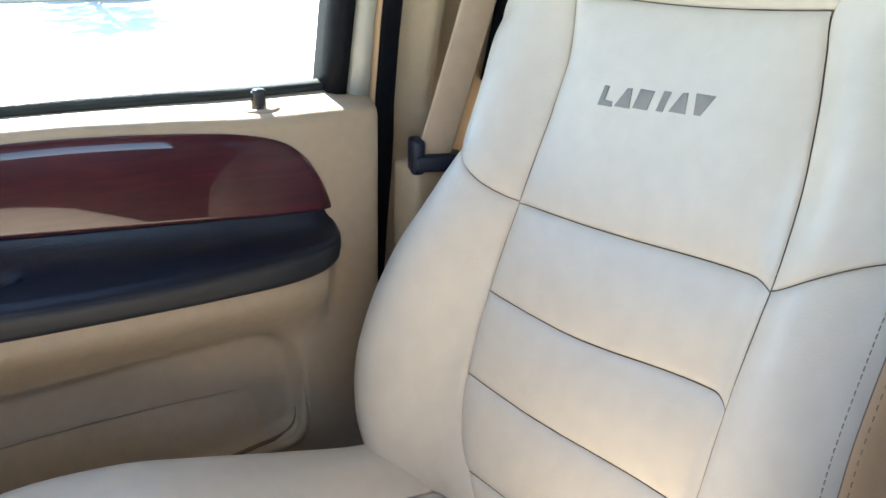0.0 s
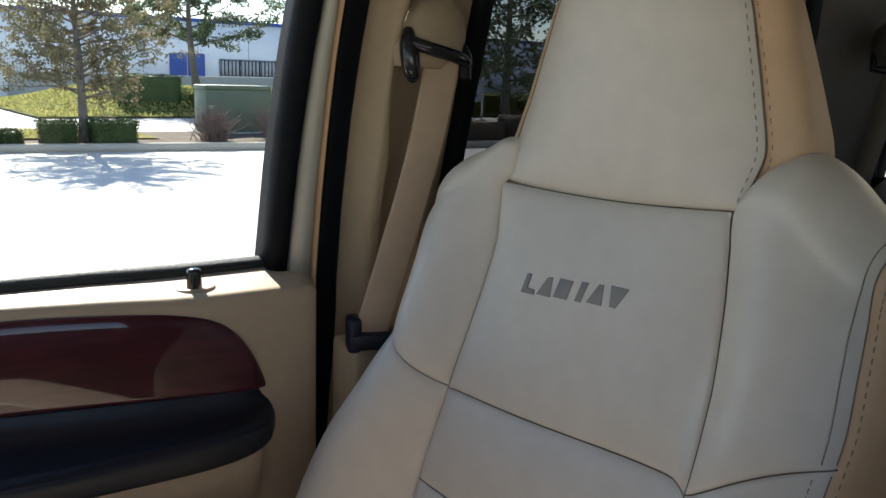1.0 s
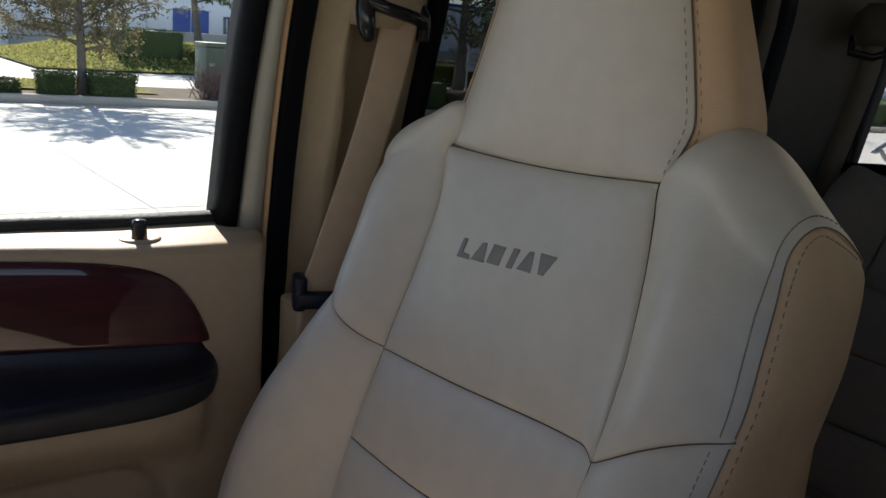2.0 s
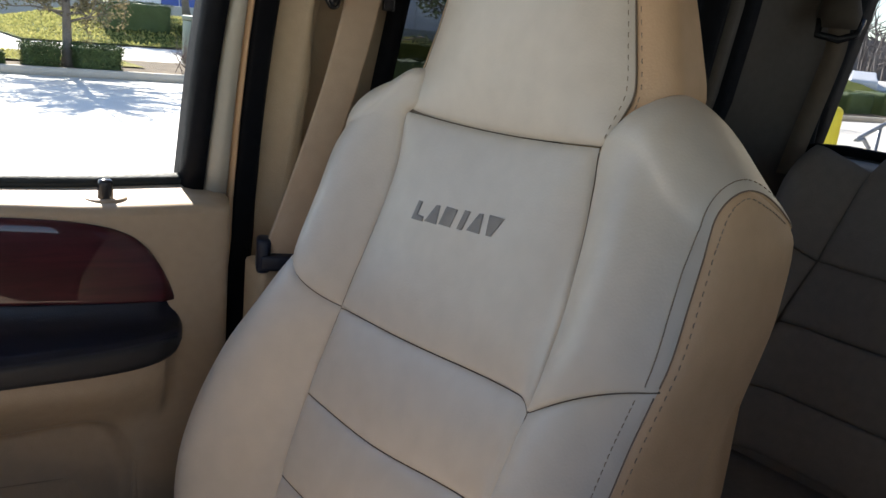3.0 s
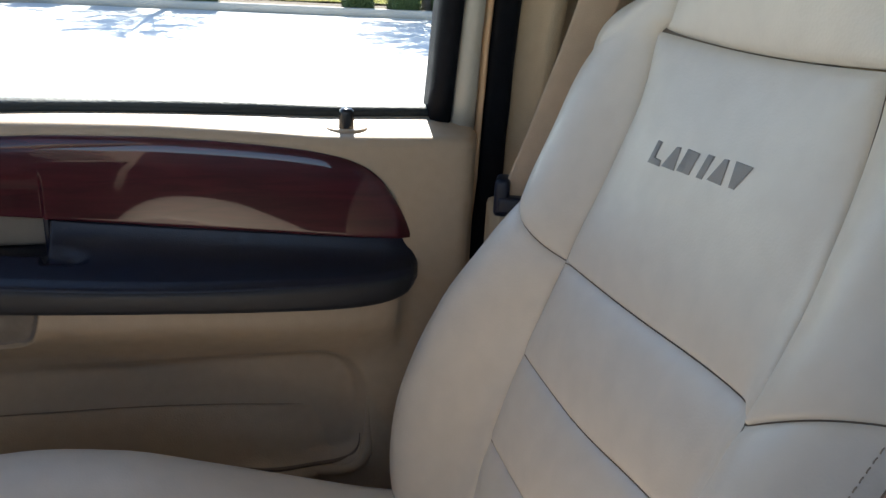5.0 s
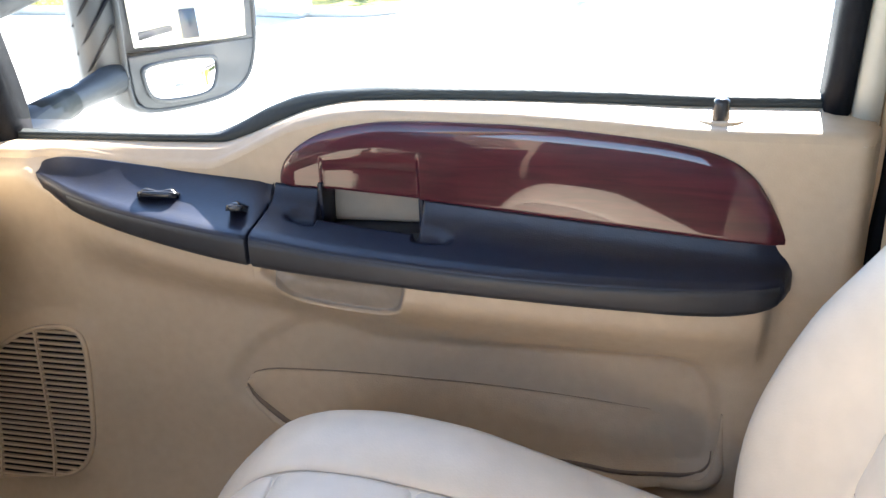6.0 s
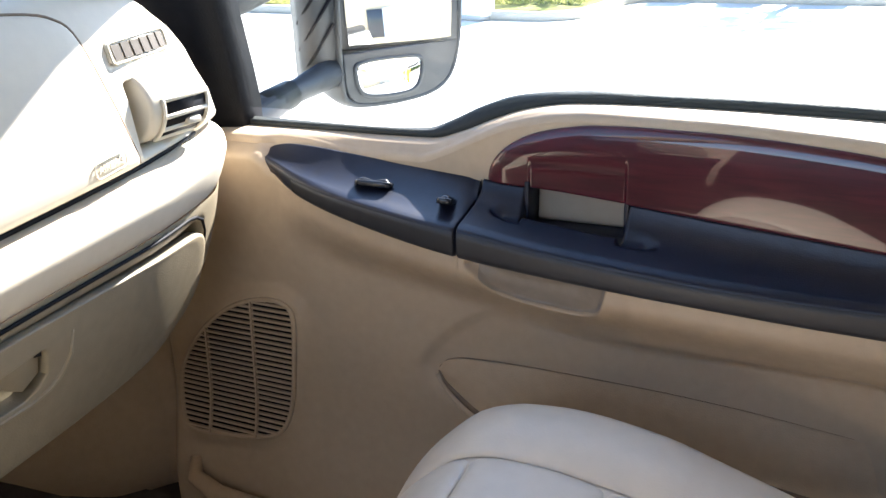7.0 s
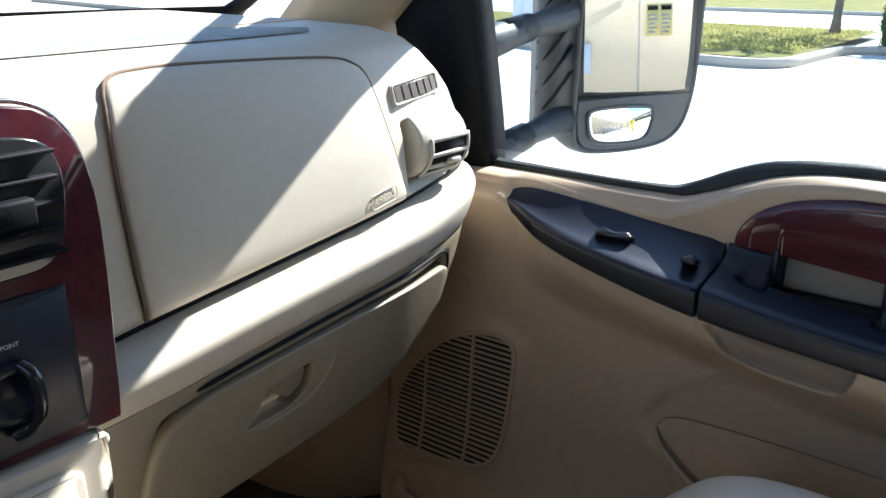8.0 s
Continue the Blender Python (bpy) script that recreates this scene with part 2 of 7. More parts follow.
def rounded_rect(w, h, r, n=4):
    pts = []
    for cx, cy, q0 in ((w / 2 - r, h / 2 - r, 0), (r - w / 2, h / 2 - r, 90), (r - w / 2, r - h / 2, 180), (w / 2 - r, r - h / 2, 270)):
        pts += [(cx + r * math.cos(radians(q0 + 90 * i / n)), cy + r * math.sin(radians(q0 + 90 * i / n))) for i in range(n + 1)]
    return pts


def inside(poly, x, y):
    """Signed distance to an outline, negative inside."""
    p = np.array(poly, float)
    q = np.roll(p, -1, 0)
    e, w = q - p, np.array((x, y)) - p
    t = np.clip((w * e).sum(1) / ((e * e).sum(1) + 1e-12), 0, 1)
    d = np.sqrt((((w - e * t[:, None]) ** 2).sum(1)).min())
    c = ((p[:, 1] > y) != (q[:, 1] > y)) & (x < (q[:, 0] - p[:, 0]) * (y - p[:, 1]) / (q[:, 1] - p[:, 1] + 1e-12) + p[:, 0])
    return -d if c.sum() % 2 else d


# ---- passenger door ----
CREST = curve([(-1.12, 1.345), (-0.925, 1.352), (-0.845, 1.352), (-0.70, 1.340), (-0.63, 1.340), (-0.589, 1.353), (-0.547, 1.373), (-0.50, 1.393), (-0.439, 1.406), (-0.382, 1.410), (-0.247, 1.410), (-0.122, 1.406), (-0.022, 1.400), (0.105, 1.398), (0.17, 1.394)])
SEAL_LO = curve([(-0.93, 1.358), (-0.716, 1.358), (-0.622, 1.359), (-0.579, 1.371), (-0.53, 1.391), (-0.482, 1.407), (-0.422, 1.416), (-0.322, 1.418), (-0.125, 1.415), (0.0, 1.412), (0.12, 1.412)])
SEAL_UP = curve([(-0.93, 1.368), (-0.724, 1.365), (-0.637, 1.368), (-0.602, 1.380), (-0.551, 1.404), (-0.503, 1.420), (-0.441, 1.428), (-0.382, 1.431), (-0.256, 1.431), (-0.126, 1.429), (0.0, 1.425), (0.12, 1.424)])
ARM_LO = curve([(-0.88, 1.322), (-0.838, 1.297), (-0.797, 1.281), (-0.739, 1.267), (-0.657, 1.253), (-0.578, 1.242), (-0.54, 1.237), (-0.502, 1.232), (-0.335, 1.218), (-0.233, 1.212), (-0.106, 1.205), (0.012, 1.201), (0.06, 1.206), (0.08, 1.216), (0.088, 1.229)])
ARM_OUT = curve([(-0.88, 0.008), (-0.80, 0.045), (-0.70, 0.068), (-0.54, 0.088), (-0.30, 0.088), (-0.05, 0.082), (0.04, 0.07), (0.072, 0.055), (0.083, 0.04), (0.088, 0.02)])
ARM_TOP = curve([(-0.88, 1.324), (-0.86, 1.337), (-0.83, 1.342), (-0.79, 1.340), (-0.70, 1.329), (-0.616, 1.322), (-0.527, 1.314), (-0.455, 1.310), (-0.335, 1.303), (-0.245, 1.297), (-0.115, 1.289), (0.007, 1.280), (0.077, 1.274), (0.088, 1.245)])
ARM_EDGE = curve([(-0.88, 1.324), (-0.84, 1.318), (-0.79, 1.306), (-0.70, 1.292), (-0.60, 1.282), (-0.528, 1.275), (-0.44, 1.262), (-0.314, 1.250), (-0.234, 1.244), (-0.108, 1.239), (0.008, 1.238), (0.06, 1.239), (0.088, 1.236)])
WOOD_TOP = curve([(-0.529, 1.314), (-0.526, 1.328), (-0.515, 1.347), (-0.494, 1.365), (-0.463, 1.380), (-0.426, 1.389), (-0.383, 1.395), (-0.314, 1.397), (-0.247, 1.397), (-0.183, 1.395), (-0.121, 1.391), (-0.061, 1.385), (-0.014, 1.376), (0.015, 1.365), (0.037, 1.348), (0.054, 1.324), (0.068, 1.297), (0.078, 1.272)])
RECESS = round_path([(-0.52, 1.135), (-0.38, 1.122), (-0.238, 1.117), (-0.103, 1.119), (-0.03, 1.122), (0.006, 1.104), (0.022, 1.07), (0.029, 1.024), (0.026, 0.975), (0.0, 0.952), (-0.1, 0.945), (-0.3, 0.93), (-0.52, 0.955), (-0.63, 1.03)], 3)
PULL = round_path([(-0.517, 1.235), (-0.511, 1.205), (-0.495, 1.181), (-0.456, 1.167), (-0.396, 1.162), (-0.369, 1.168), (-0.354, 1.184), (-0.345, 1.215), (-0.343, 1.24)], 4)
GRILLE = round_path([(-0.912, 1.097), (-0.871, 1.105), (-0.845, 1.101), (-0.832, 1.084), (-0.834, 1.03), (-0.848, 0.93), (-0.868, 0.88), (-0.905, 0.860), (-0.98, 0.850), (-1.041, 0.845), (-1.066, 0.862), (-1.07, 0.926), (-1.052, 0.975), (-1.011, 1.03), (-0.958, 1.075)], 4)


def wall_y(x):
    """The upper door skin, which stands further in towards the rear."""
    return 0.012 - 0.042 * smooth(-0.5, 0.06, x)


def door_y(x, z, spare=0.0):
    """The inner skin of the door; spare lets the coarse panel stay behind the finer pull cup."""
    up = wall_y(x) * smooth(1.412, 1.398, z)
    lo = ARM_LO(x)
    d = lo - z
    out = ARM_OUT(x) * (0.86 if x < 0.06 else 0.6) * (1 - smooth(0.1, 0.17, x)) + 0.012 * smooth(-0.88, -1.0, x)
    base = -0.012 - 0.018 * smooth(-0.2, 0.08, x) - 0.035 * smooth(0.94, 0.72, z) - 0.012 * smooth(-0.72, -0.84, x)
    if d < -0.03:
        y = up
    else:
        ledge = base - max(out + base, 0.0) * (1 - smooth(0.015, 0.10, d))
        y = up + (ledge - up) * smooth(-0.03, 0.0, d)
    if -0.7 < x < 0.08 and z < 1.16:
        y += (0.006 + 0.017 * smooth(-0.5, -0.12, x)) * (1 - smooth(-0.016, 0.006, inside(RECESS, x, z)))
    if -0.54 < x < -0.32 and z > 1.14:
        q = inside(PULL, x, z) - spare
        y += (0.010 + spare + 0.026 * min(1.0, max(0.0, -q / 0.045))) * (1 - smooth(-0.007, 0.0005, q))
    if -0.49 < x < -0.32 and z > 1.22:
        y += 0.055 * smooth(-0.478, -0.468, x) * (1 - smooth(-0.343, -0.333, x)) * smooth(1.23, 1.245, z) * (1 - smooth(1.31, 1.32, z))
    if x < -0.8 and 0.8 < z < 1.15:
        s = inside(GRILLE, x, z)
        y -= 0.008 * (1 - smooth(0.0, 0.03, s))
    y += 0.055 * smooth(0.135, 0.172, x) ** 2 + 0.05 * smooth(-1.085, -1.118, x) ** 2
    return y


door = thing("passenger_door", (-0.45, 0.03, 0.62), "tan truck door with red wood trim and black armrest", "door")
xs = lin(-1.118, 0.17, 220)
part("trim_panel", grid(lambda x, v: (x, door_y(x, 0.62 + v * (CREST(x) - 0.012 - 0.62), 0.007), 0.62 + v * (CREST(x) - 0.012 - 0.62)), xs, lin(0, 1, 140)), VINYL, door)
sill_rings = []
for x in lin(-1.118, 0.17, 160):
    c, y0 = CREST(x), door_y(x, CREST(x) - 0.012)
    back = SEAL_LO(x) - 0.003
    sill_rings.append([(x, y0, c - 0.012), (x, y0 + 0.0015, c - 0.006), (x, y0 + 0.005, c - 0.002), (x, y0 + 0.011, c), (x, 0.026, (c + back) / 2 + 0.0005), (x, 0.05, back - 0.001), (x, 0.075, back - 0.006)])
part("sill", loft(sill_rings, False, False), VINYL, door)
skin = [[(x, 0.07, SEAL_LO(x) - 0.01), (x, 0.13, SEAL_LO(x) - 0.02), (x, 0.16, 1.2), (x, 0.165, 0.95), (x, 0.14, 0.6), (x, 0.05, 0.6), (x, 0.03, 0.63)] for x in lin(-1.118, 0.17, 20)]
part("outer_skin", loft(skin, False, False), PAINT, door, "white painted steel")

# window seal along the sill
rings = []
for x in lin(-0.95, 0.122, 90):
    lo, hi = SEAL_LO(x), SEAL_UP(x)
    rings.append([(x, 0.049, lo - 0.010), (x, 0.047, lo - 0.001), (x, 0.049, lo + 0.005), (x, 0.054, hi - 0.006), (x, 0.060, hi - 0.003), (x, 0.066, hi - 0.005), (x, 0.068, lo - 0.010)])
part("sill_seal", loft(rings), GREY_GREEN, door, "grey-black rubber window seal")


FRAME_EDGE = curve([(1.30, 0.113), (1.42, 0.114), (1.55, 0.1145), (1.62, 0.117), (1.70, 0.1215), (1.76, 0.127), (1.85, 0.137), (1.96, 0.151)])
STRIP_EDGE = curve([(0.6, 0.118), (1.2, 0.163), (1.35, 0.174), (1.41, 0.1745), (1.48, 0.171), (1.56, 0.169), (1.63, 0.168), (1.70, 0.169), (1.77, 0.172), (1.97, 0.186)])


def frame_x(z):
    """Rear edge of the front window, leaning back with height."""
    return FRAME_EDGE(z)


def strip_x(z):
    """Front edge of the weatherstrip on the pillar behind the door."""
    return STRIP_EDGE(z)


def front_x(z):
    """Front edge of the front window: upright, then raked along the windscreen pillar."""
    return -0.928 + max(0.0, z - 1.66) * 0.87


def lean_y(z):
    """Side windows lean in towards the roof."""
    return 0.05 - max(0.0, z - 1.40) * 0.22


# window frame: rear post, top rail, front post
rings = []
for z in lin(1.40, 1.93, 12):
    x, y = frame_x(z), lean_y(z)
    rings.append([(x - 0.004, y - 0.012, z), (x + 0.006, y - 0.02, z), (x + 0.019, y - 0.022, z), (x + 0.0225, y - 0.014, z), (x + 0.0225, y + 0.03, z), (x - 0.004, y + 0.03, z)])
part("rear_run_channel", loft(rings), BLACK_SOFT, door, "black rubber glass run")
rings = []
for z in lin(1.392, 1.95, 12):
    x, y = frame_x(z) + 0.023, lean_y(z)
    w = strip_x(z) - 0.0085 - x
    rings.append([(x, y - 0.02, z), (x + w * 0.3, y - 0.03, z), (x + w * 0.85, y - 0.032, z), (x + w, y - 0.022, z), (x + w, y + 0.03, z), (x, y + 0.03, z)])
part("rear_frame", loft(rings), PILLAR_PALE, door, "pale painted window frame")
rings = []
for z in lin(0.66, 1.95, 24):
    x, y = strip_x(z) - 0.008, lean_y(z) - 0.02
    rings.append([(x, y - 0.006, z), (x + 0.004, y - 0.012, z), (x + 0.0075, y - 0.008, z), (x + 0.0075, y + 0.03, z), (x, y + 0.03, z)])
part("rear_edge_trim", loft(rings), LEATHER_SIDE, door, "thin bronze-tan edge strip")
rings = []
for z in lin(1.345, 1.66, 8):
    y = lean_y(z)
    rings.append([(-0.93, y - 0.01, z), (-0.938, y - 0.022, z), (-0.985, y - 0.03, z), (-1.02, y - 0.03, z), (-1.075, y - 0.03, z), (-1.085, y, z), (-1.085, y + 0.04, z), (-0.93, y + 0.03, z)])
for z in lin(1.69, 1.95, 6):
    x, y = front_x(z), lean_y(z)
    w = 0.15 - (z - 1.66) * 0.2
    rings.append([(x - 0.002, y - 0.01, z), (x - 0.01, y - 0.022, z), (x - w * 0.36, y - 0.03, z), (x - w * 0.6, y - 0.03, z), (x - w * 0.95, y - 0.03, z), (x - w, y, z), (x - w, y + 0.04, z), (x - 0.002, y + 0.03, z)])
part("front_post", loft(rings), BLACK_SOFT, door, "black front window post with seal")
zt = 1.93
part("top_rail", loft([[(x, lean_y(zt) - 0.02, zt), (x, lean_y(zt) + 0.03, zt), (x, lean_y(zt) + 0.03, zt + 0.05), (x, lean_y(zt) - 0.03, zt + 0.05)] for x in lin(front_x(zt) - 0.1, frame_x(zt) + 0.07, 8)]), BLACK_SOFT, door)
pane = []
for z in lin(1.38, 1.945, 8):
    pane.append([(front_x(z) - 0.01, lean_y(z) + 0.004, z), (frame_x(z) + 0.01, lean_y(z) + 0.004, z), (frame_x(z) + 0.01, lean_y(z) + 0.008, z), (front_x(z) - 0.01, lean_y(z) + 0.008, z)])
window = part("window_glass", loft(pane), CLEAR, door, "clear side window")
window.visible_shadow = False

# lock knob in its collar
rings = []
for i, (h, r) in enumerate(((0.0, 0.0105), (0.004, 0.0100), (0.02, 0.0092), (0.034, 0.0090), (0.038, 0.0082), (0.040, 0.0055))):
    rings.append([(math.cos(q) * r, 0.008 + math.sin(q) * r, 1.386 + h) for q in (2 * math.pi * k / 16 for k in range(16))])
part("lock_knob", loft(rings), BLACK_GLOSS, door, "black push-down lock knob")
part("lock_collar", loft([[(math.cos(q) * r, 0.008 + math.sin(q) * r * 0.8, z) for q in (2 * math.pi * k / 24 for k in range(24))] for r, z in ((0.027, 1.396), (0.026, 1.4025), (0.022, 1.4045), (0.016, 1.401), (0.0135, 1.395))], True, False), VINYL, door)


# wood trim: a flat lower face under a rounded brow, set back over the handle
WOOD_BOW = curve([(0.0, 0.975), (0.37, 0.998), (0.42, 1.0), (0.62, 0.945), (0.68, 0.915), (0.85, 0.75), (0.95, 0.57), (1.0, 0.40)])


def wood_ring(x):
    lo, hi, y = ARM_TOP(x) - 0.001, WOOD_TOP(x), wall_y(x) + 0.002
    h = max(hi - lo, 0.004)
    out = min(0.013, h * 0.3)
    hood = 0.0034 * smooth(-0.470, -0.4665, x) * (1 - smooth(-0.3445, -0.341, x)) * min(1.0, h / 0.06)
    pts = [(x, y + 0.012, lo), (x, y - out * 0.975 + 0.0008 + hood, lo)]
    for s in (0.012, 0.05, 0.12, 0.2, 0.28, 0.34, 0.37, 0.40, 0.42, 0.45, 0.5, 0.56, 0.61, 0.64, 0.67, 0.71, 0.78, 0.85, 0.91, 0.96, 0.985):
        pts.append((x, y - out * WOOD_BOW(s) + hood * (1 - smooth(0.30, 0.60, s)), lo + h * s))
    pts += [(x, y - out * 0.3, hi - 0.0003), (x, y + 0.012, hi)]
    return pts


WOOD_X = sorted([-0.529 + 0.6035 * s for s in ease(100)] + [-0.471, -0.4695, -0.468, -0.4665, -0.465, -0.346, -0.3445, -0.343, -0.341, -0.3395])
part("wood_trim", loft([wood_ring(x) for x in WOOD_X]), WOOD, door, "glossy red-brown wood trim")


# armrest and switch panel
def scoop(x, s):
    """Depth of the finger wells on both sides of the handle, and of the notch under it."""
    d = 0.0
    for x0, w in ((-0.468, 0.044), (-0.343, 0.052)):
        if (x < x0) == (w < 0.05):
            r = (abs((x - x0) / w) ** 2.6 + abs((s - 0.36) / 0.16) ** 2.6) ** (1 / 2.6)
            d = max(d, 0.009 * (1 - smooth(0.62, 1.0, r)))
    return d


def arm_z(x, s):
    """Height of the armrest's top: steep under the wood, then hollow out to the rim; flatter on the switch panel."""
    t, e = ARM_TOP(x), ARM_EDGE(x)
    flat = 1 - smooth(-0.56, -0.53, x)
    k = (0.52 * math.exp(-s / 0.10) + 0.48 * (1 - s) ** 1.2) * (1 - flat) + (1 - s) ** 1.7 * flat
    return e + 0.002 + (t - e - 0.002) * k


def arm_ring(x, shrink=0.0):
    t, e, l, o = ARM_TOP(x), ARM_EDGE(x), ARM_LO(x), ARM_OUT(x)
    w = wall_y(x) * smooth(-0.86, -0.6, x) + 0.004 - 0.009 * smooth(-0.54, -0.53, x) * (1 - smooth(0.045, 0.08, x))
    y = -o
    n = smooth(-0.474, -0.468, x) * (1 - smooth(-0.343, -0.337, x))
    c = min(1.0, (w - y) / 0.05)
    q = [(w + 0.02 + 0.035 * n, t - 0.02 + (1.24 - t + 0.02) * n), (w + 0.045 * n, t + (1.255 - t) * n)]
    for s in (0.02, 0.045, 0.07, 0.10, 0.13, 0.17, 0.21, 0.25, 0.29, 0.33, 0.37, 0.41, 0.45, 0.49, 0.53, 0.57, 0.62, 0.7, 0.8, 0.88):
        z = arm_z(x, s) - scoop(x, s)
        z += (min(z, 1.256) - z) * n * (1 - smooth(0.26, 0.38, s))
        q.append((w + (y - w) * s, z))
    q += [(y + 0.0045 * c, e + 0.0008), (y + 0.002 * c, e - 0.0005), (y + 0.0006 * c, e - 0.0025), (y, e - 0.006), (y + 0.0002, e - 0.014), (y + 0.0012, l + 0.008), (y + 0.004, l + 0.002), (y + 0.012, l), (w + 0.02, l - 0.002)]
    cy, cz = sum(a for a, b in q) / len(q), sum(b for a, b in q) / len(q)
    return [(x, a + (cy - a) * shrink, b + (cz - b) * shrink) for a, b in q]


def arm_piece(x0, x1, n, ends=0.06):
    st = [x0 + (x1 - x0) * s for s in (lin(0, 1, n) if x0 < -0.8 else ease(n))]
    if x1 > 0:
        st = sorted([c for c in st if not -0.525 < c < -0.282] + lin(-0.524, -0.283, 110))
    return loft(([arm_ring(x0, ends)] if x0 > -0.8 else [arm_ring(x0, 0.7), arm_ring(x0 + 0.002, 0.4), arm_ring(x0 + 0.006, 0.2), arm_ring(x0 + 0.012, 0.07)]) + [arm_ring(x) for x in [x0 + (0.0015 if x0 > -0.8 else 0.02)] + [c for c in st[1:-1] if c > x0 + (0.002 if x0 > -0.8 else 0.022)] + ([x1 - 0.0015] if x1 < 0 else [x1 - 0.014])] + ([arm_ring(x1, ends)] if x1 < 0 else [arm_ring(x1 - 0.007, 0.03), arm_ring(x1 - 0.003, 0.08), arm_ring(x1 - 0.0005, 0.17), arm_ring(x1, 0.3)]))


part("switch_panel", arm_piece(-0.879, -0.5365, 36, 0.3), BLACK, door, "black plastic switch panel")
part("armrest", arm_piece(-0.5335, 0.088, 60), BLACK, door, "black padded armrest")


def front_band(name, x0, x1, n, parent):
    """The front of the armrest, with the light it catches put into a paler colour."""
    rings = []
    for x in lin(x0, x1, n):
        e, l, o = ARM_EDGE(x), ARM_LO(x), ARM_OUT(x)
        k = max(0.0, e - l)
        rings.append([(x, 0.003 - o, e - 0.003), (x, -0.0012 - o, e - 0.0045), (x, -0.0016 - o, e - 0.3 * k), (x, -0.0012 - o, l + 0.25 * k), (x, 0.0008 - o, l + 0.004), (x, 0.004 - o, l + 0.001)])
    part(name, loft(rings, False, False), FACE_LIT, parent, "grey-black front face, paler for the light it catches")


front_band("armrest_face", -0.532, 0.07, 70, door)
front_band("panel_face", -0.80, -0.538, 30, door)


def on_arm(x, s):
    """A point of the armrest's top, s from the wall to the rim."""
    w = wall_y(x) * smooth(-0.86, -0.6, x) + 0.004 - 0.009 * smooth(-0.54, -0.53, x) * (1 - smooth(0.045, 0.08, x))
    y = w + (-ARM_OUT(x) - w) * s
    return Vector((x, y, arm_z(x, s)))


for x, s, long, wide, ang in ((-0.678, 0.48, 0.046, 0.0105, 8), (-0.565, 0.50, 0.050, 0.0078, 100)):
    c = on_arm(x, s)
    m = Matrix.Translation(c + Vector((0, 0, 0.001))) @ Matrix.Rotation(radians(-20), 4, "X") @ Matrix.Rotation(radians(ang), 4, "Z")
    bezel = plate(rounded_rect(long + 0.008, wide * 2 + 0.006, wide, 6), lambda a, b, d: (a, b, d), -0.004, 0.004, 0.0025, 3)
    bezel.transform(m)
    sw = part("lock_switch" if ang > 90 else "window_switch", bezel, BLACK_GLOSS, door)
    keys = []
    for a, h, k in ((-0.5, 0.0035, 0.5), (-0.47, 0.006, 0.75), (-0.36, 0.0085, 0.85), (-0.2, 0.007, 0.85), (0.0, 0.0048, 0.85), (0.2, 0.007, 0.85), (0.36, 0.0088, 0.85), (0.47, 0.006, 0.75), (0.5, 0.0035, 0.5)):
        keys.append([(a * long, math.cos(p) * wide * k * 0.9, 0.003 + max(0.0, math.sin(p)) ** 0.6 * (h - 0.003)) for p in (math.pi * j / 10 for j in range(11))])
    bm = loft(keys)
    bm.transform(m)
    part("rocker", bm, BLACK_GLOSS, sw)

# door handle: black bowl and a beige lever deep behind the wood
part("handle_bowl", grid(lambda x, z: (x, 0.056, z), lin(-0.476, -0.336, 4), lin(1.235, 1.318, 4)), BLACK, door)
part("handle_floor", box((-0.471, 0.0, 1.238), (-0.340, 0.058, 1.2560), 0.002), BLACK, door)
for x in (-0.4735, -0.3445):
    part("handle_cheek", box((x, -0.002, 1.24), (x + 0.006, 0.058, 1.318), 0.0015), BLACK, door)
lever = [[(x, y0, z) for y0, z in ((0.055, 1.312), (0.041, 1.311), (0.039, 1.296), (0.037, 1.275), (0.036, 1.262), (0.038, 1.257), (0.055, 1.257))] for x in (-0.4665, -0.465, -0.46, -0.405, -0.35, -0.3465, -0.345)]
part("handle_lever", loft(lever), VINYL, door, "beige pull lever")

CUP_LO = curve([(-0.517, 1.235), (-0.511, 1.205), (-0.495, 1.181), (-0.456, 1.167), (-0.396, 1.162), (-0.369, 1.168), (-0.354, 1.184), (-0.345, 1.215), (-0.343, 1.235)])
part("pull_surround", grid(lambda x, z: (x, door_y(x, z) - 0.0018, z), lin(-0.535, -0.325, 120), lin(1.142, 1.236, 60)), VINYL, door)
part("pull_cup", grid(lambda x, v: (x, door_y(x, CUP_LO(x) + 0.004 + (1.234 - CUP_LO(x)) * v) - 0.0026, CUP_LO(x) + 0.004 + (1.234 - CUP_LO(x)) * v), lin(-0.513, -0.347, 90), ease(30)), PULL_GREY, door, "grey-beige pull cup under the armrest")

# map pocket: a leaf-shaped flap over a mouth whose shade is a dark tube
TOPLINE = curve([(-0.600, 1.030), (-0.592, 1.041), (-0.575, 1.048), (-0.55, 1.052), (-0.467, 1.055), (-0.311, 1.049), (-0.166, 1.038), (-0.044, 1.030), (0.0, 1.02)])
LOWLINE = curve([(-0.600, 1.028), (-0.592, 1.012), (-0.58, 1.001), (-0.555, 0.984), (-0.522, 0.970), (-0.45, 0.952), (-0.3, 0.935), (-0.13, 0.938), (-0.03, 0.939), (0.005, 0.948), (0.022, 0.975)])


def flap(s, v):
    x = -0.600 + 0.6 * s
    z = LOWLINE(x) + (TOPLINE(x) - LOWLINE(x)) * v
    fade = 1 - smooth(0.82, 1.0, s)
    return (x, door_y(x, z) + 0.002 - (0.0055 + 0.020 * (1 - v) ** 2 * smooth(-0.60, -0.45, x) + 0.003 * math.sin(math.pi * v)) * fade, z)


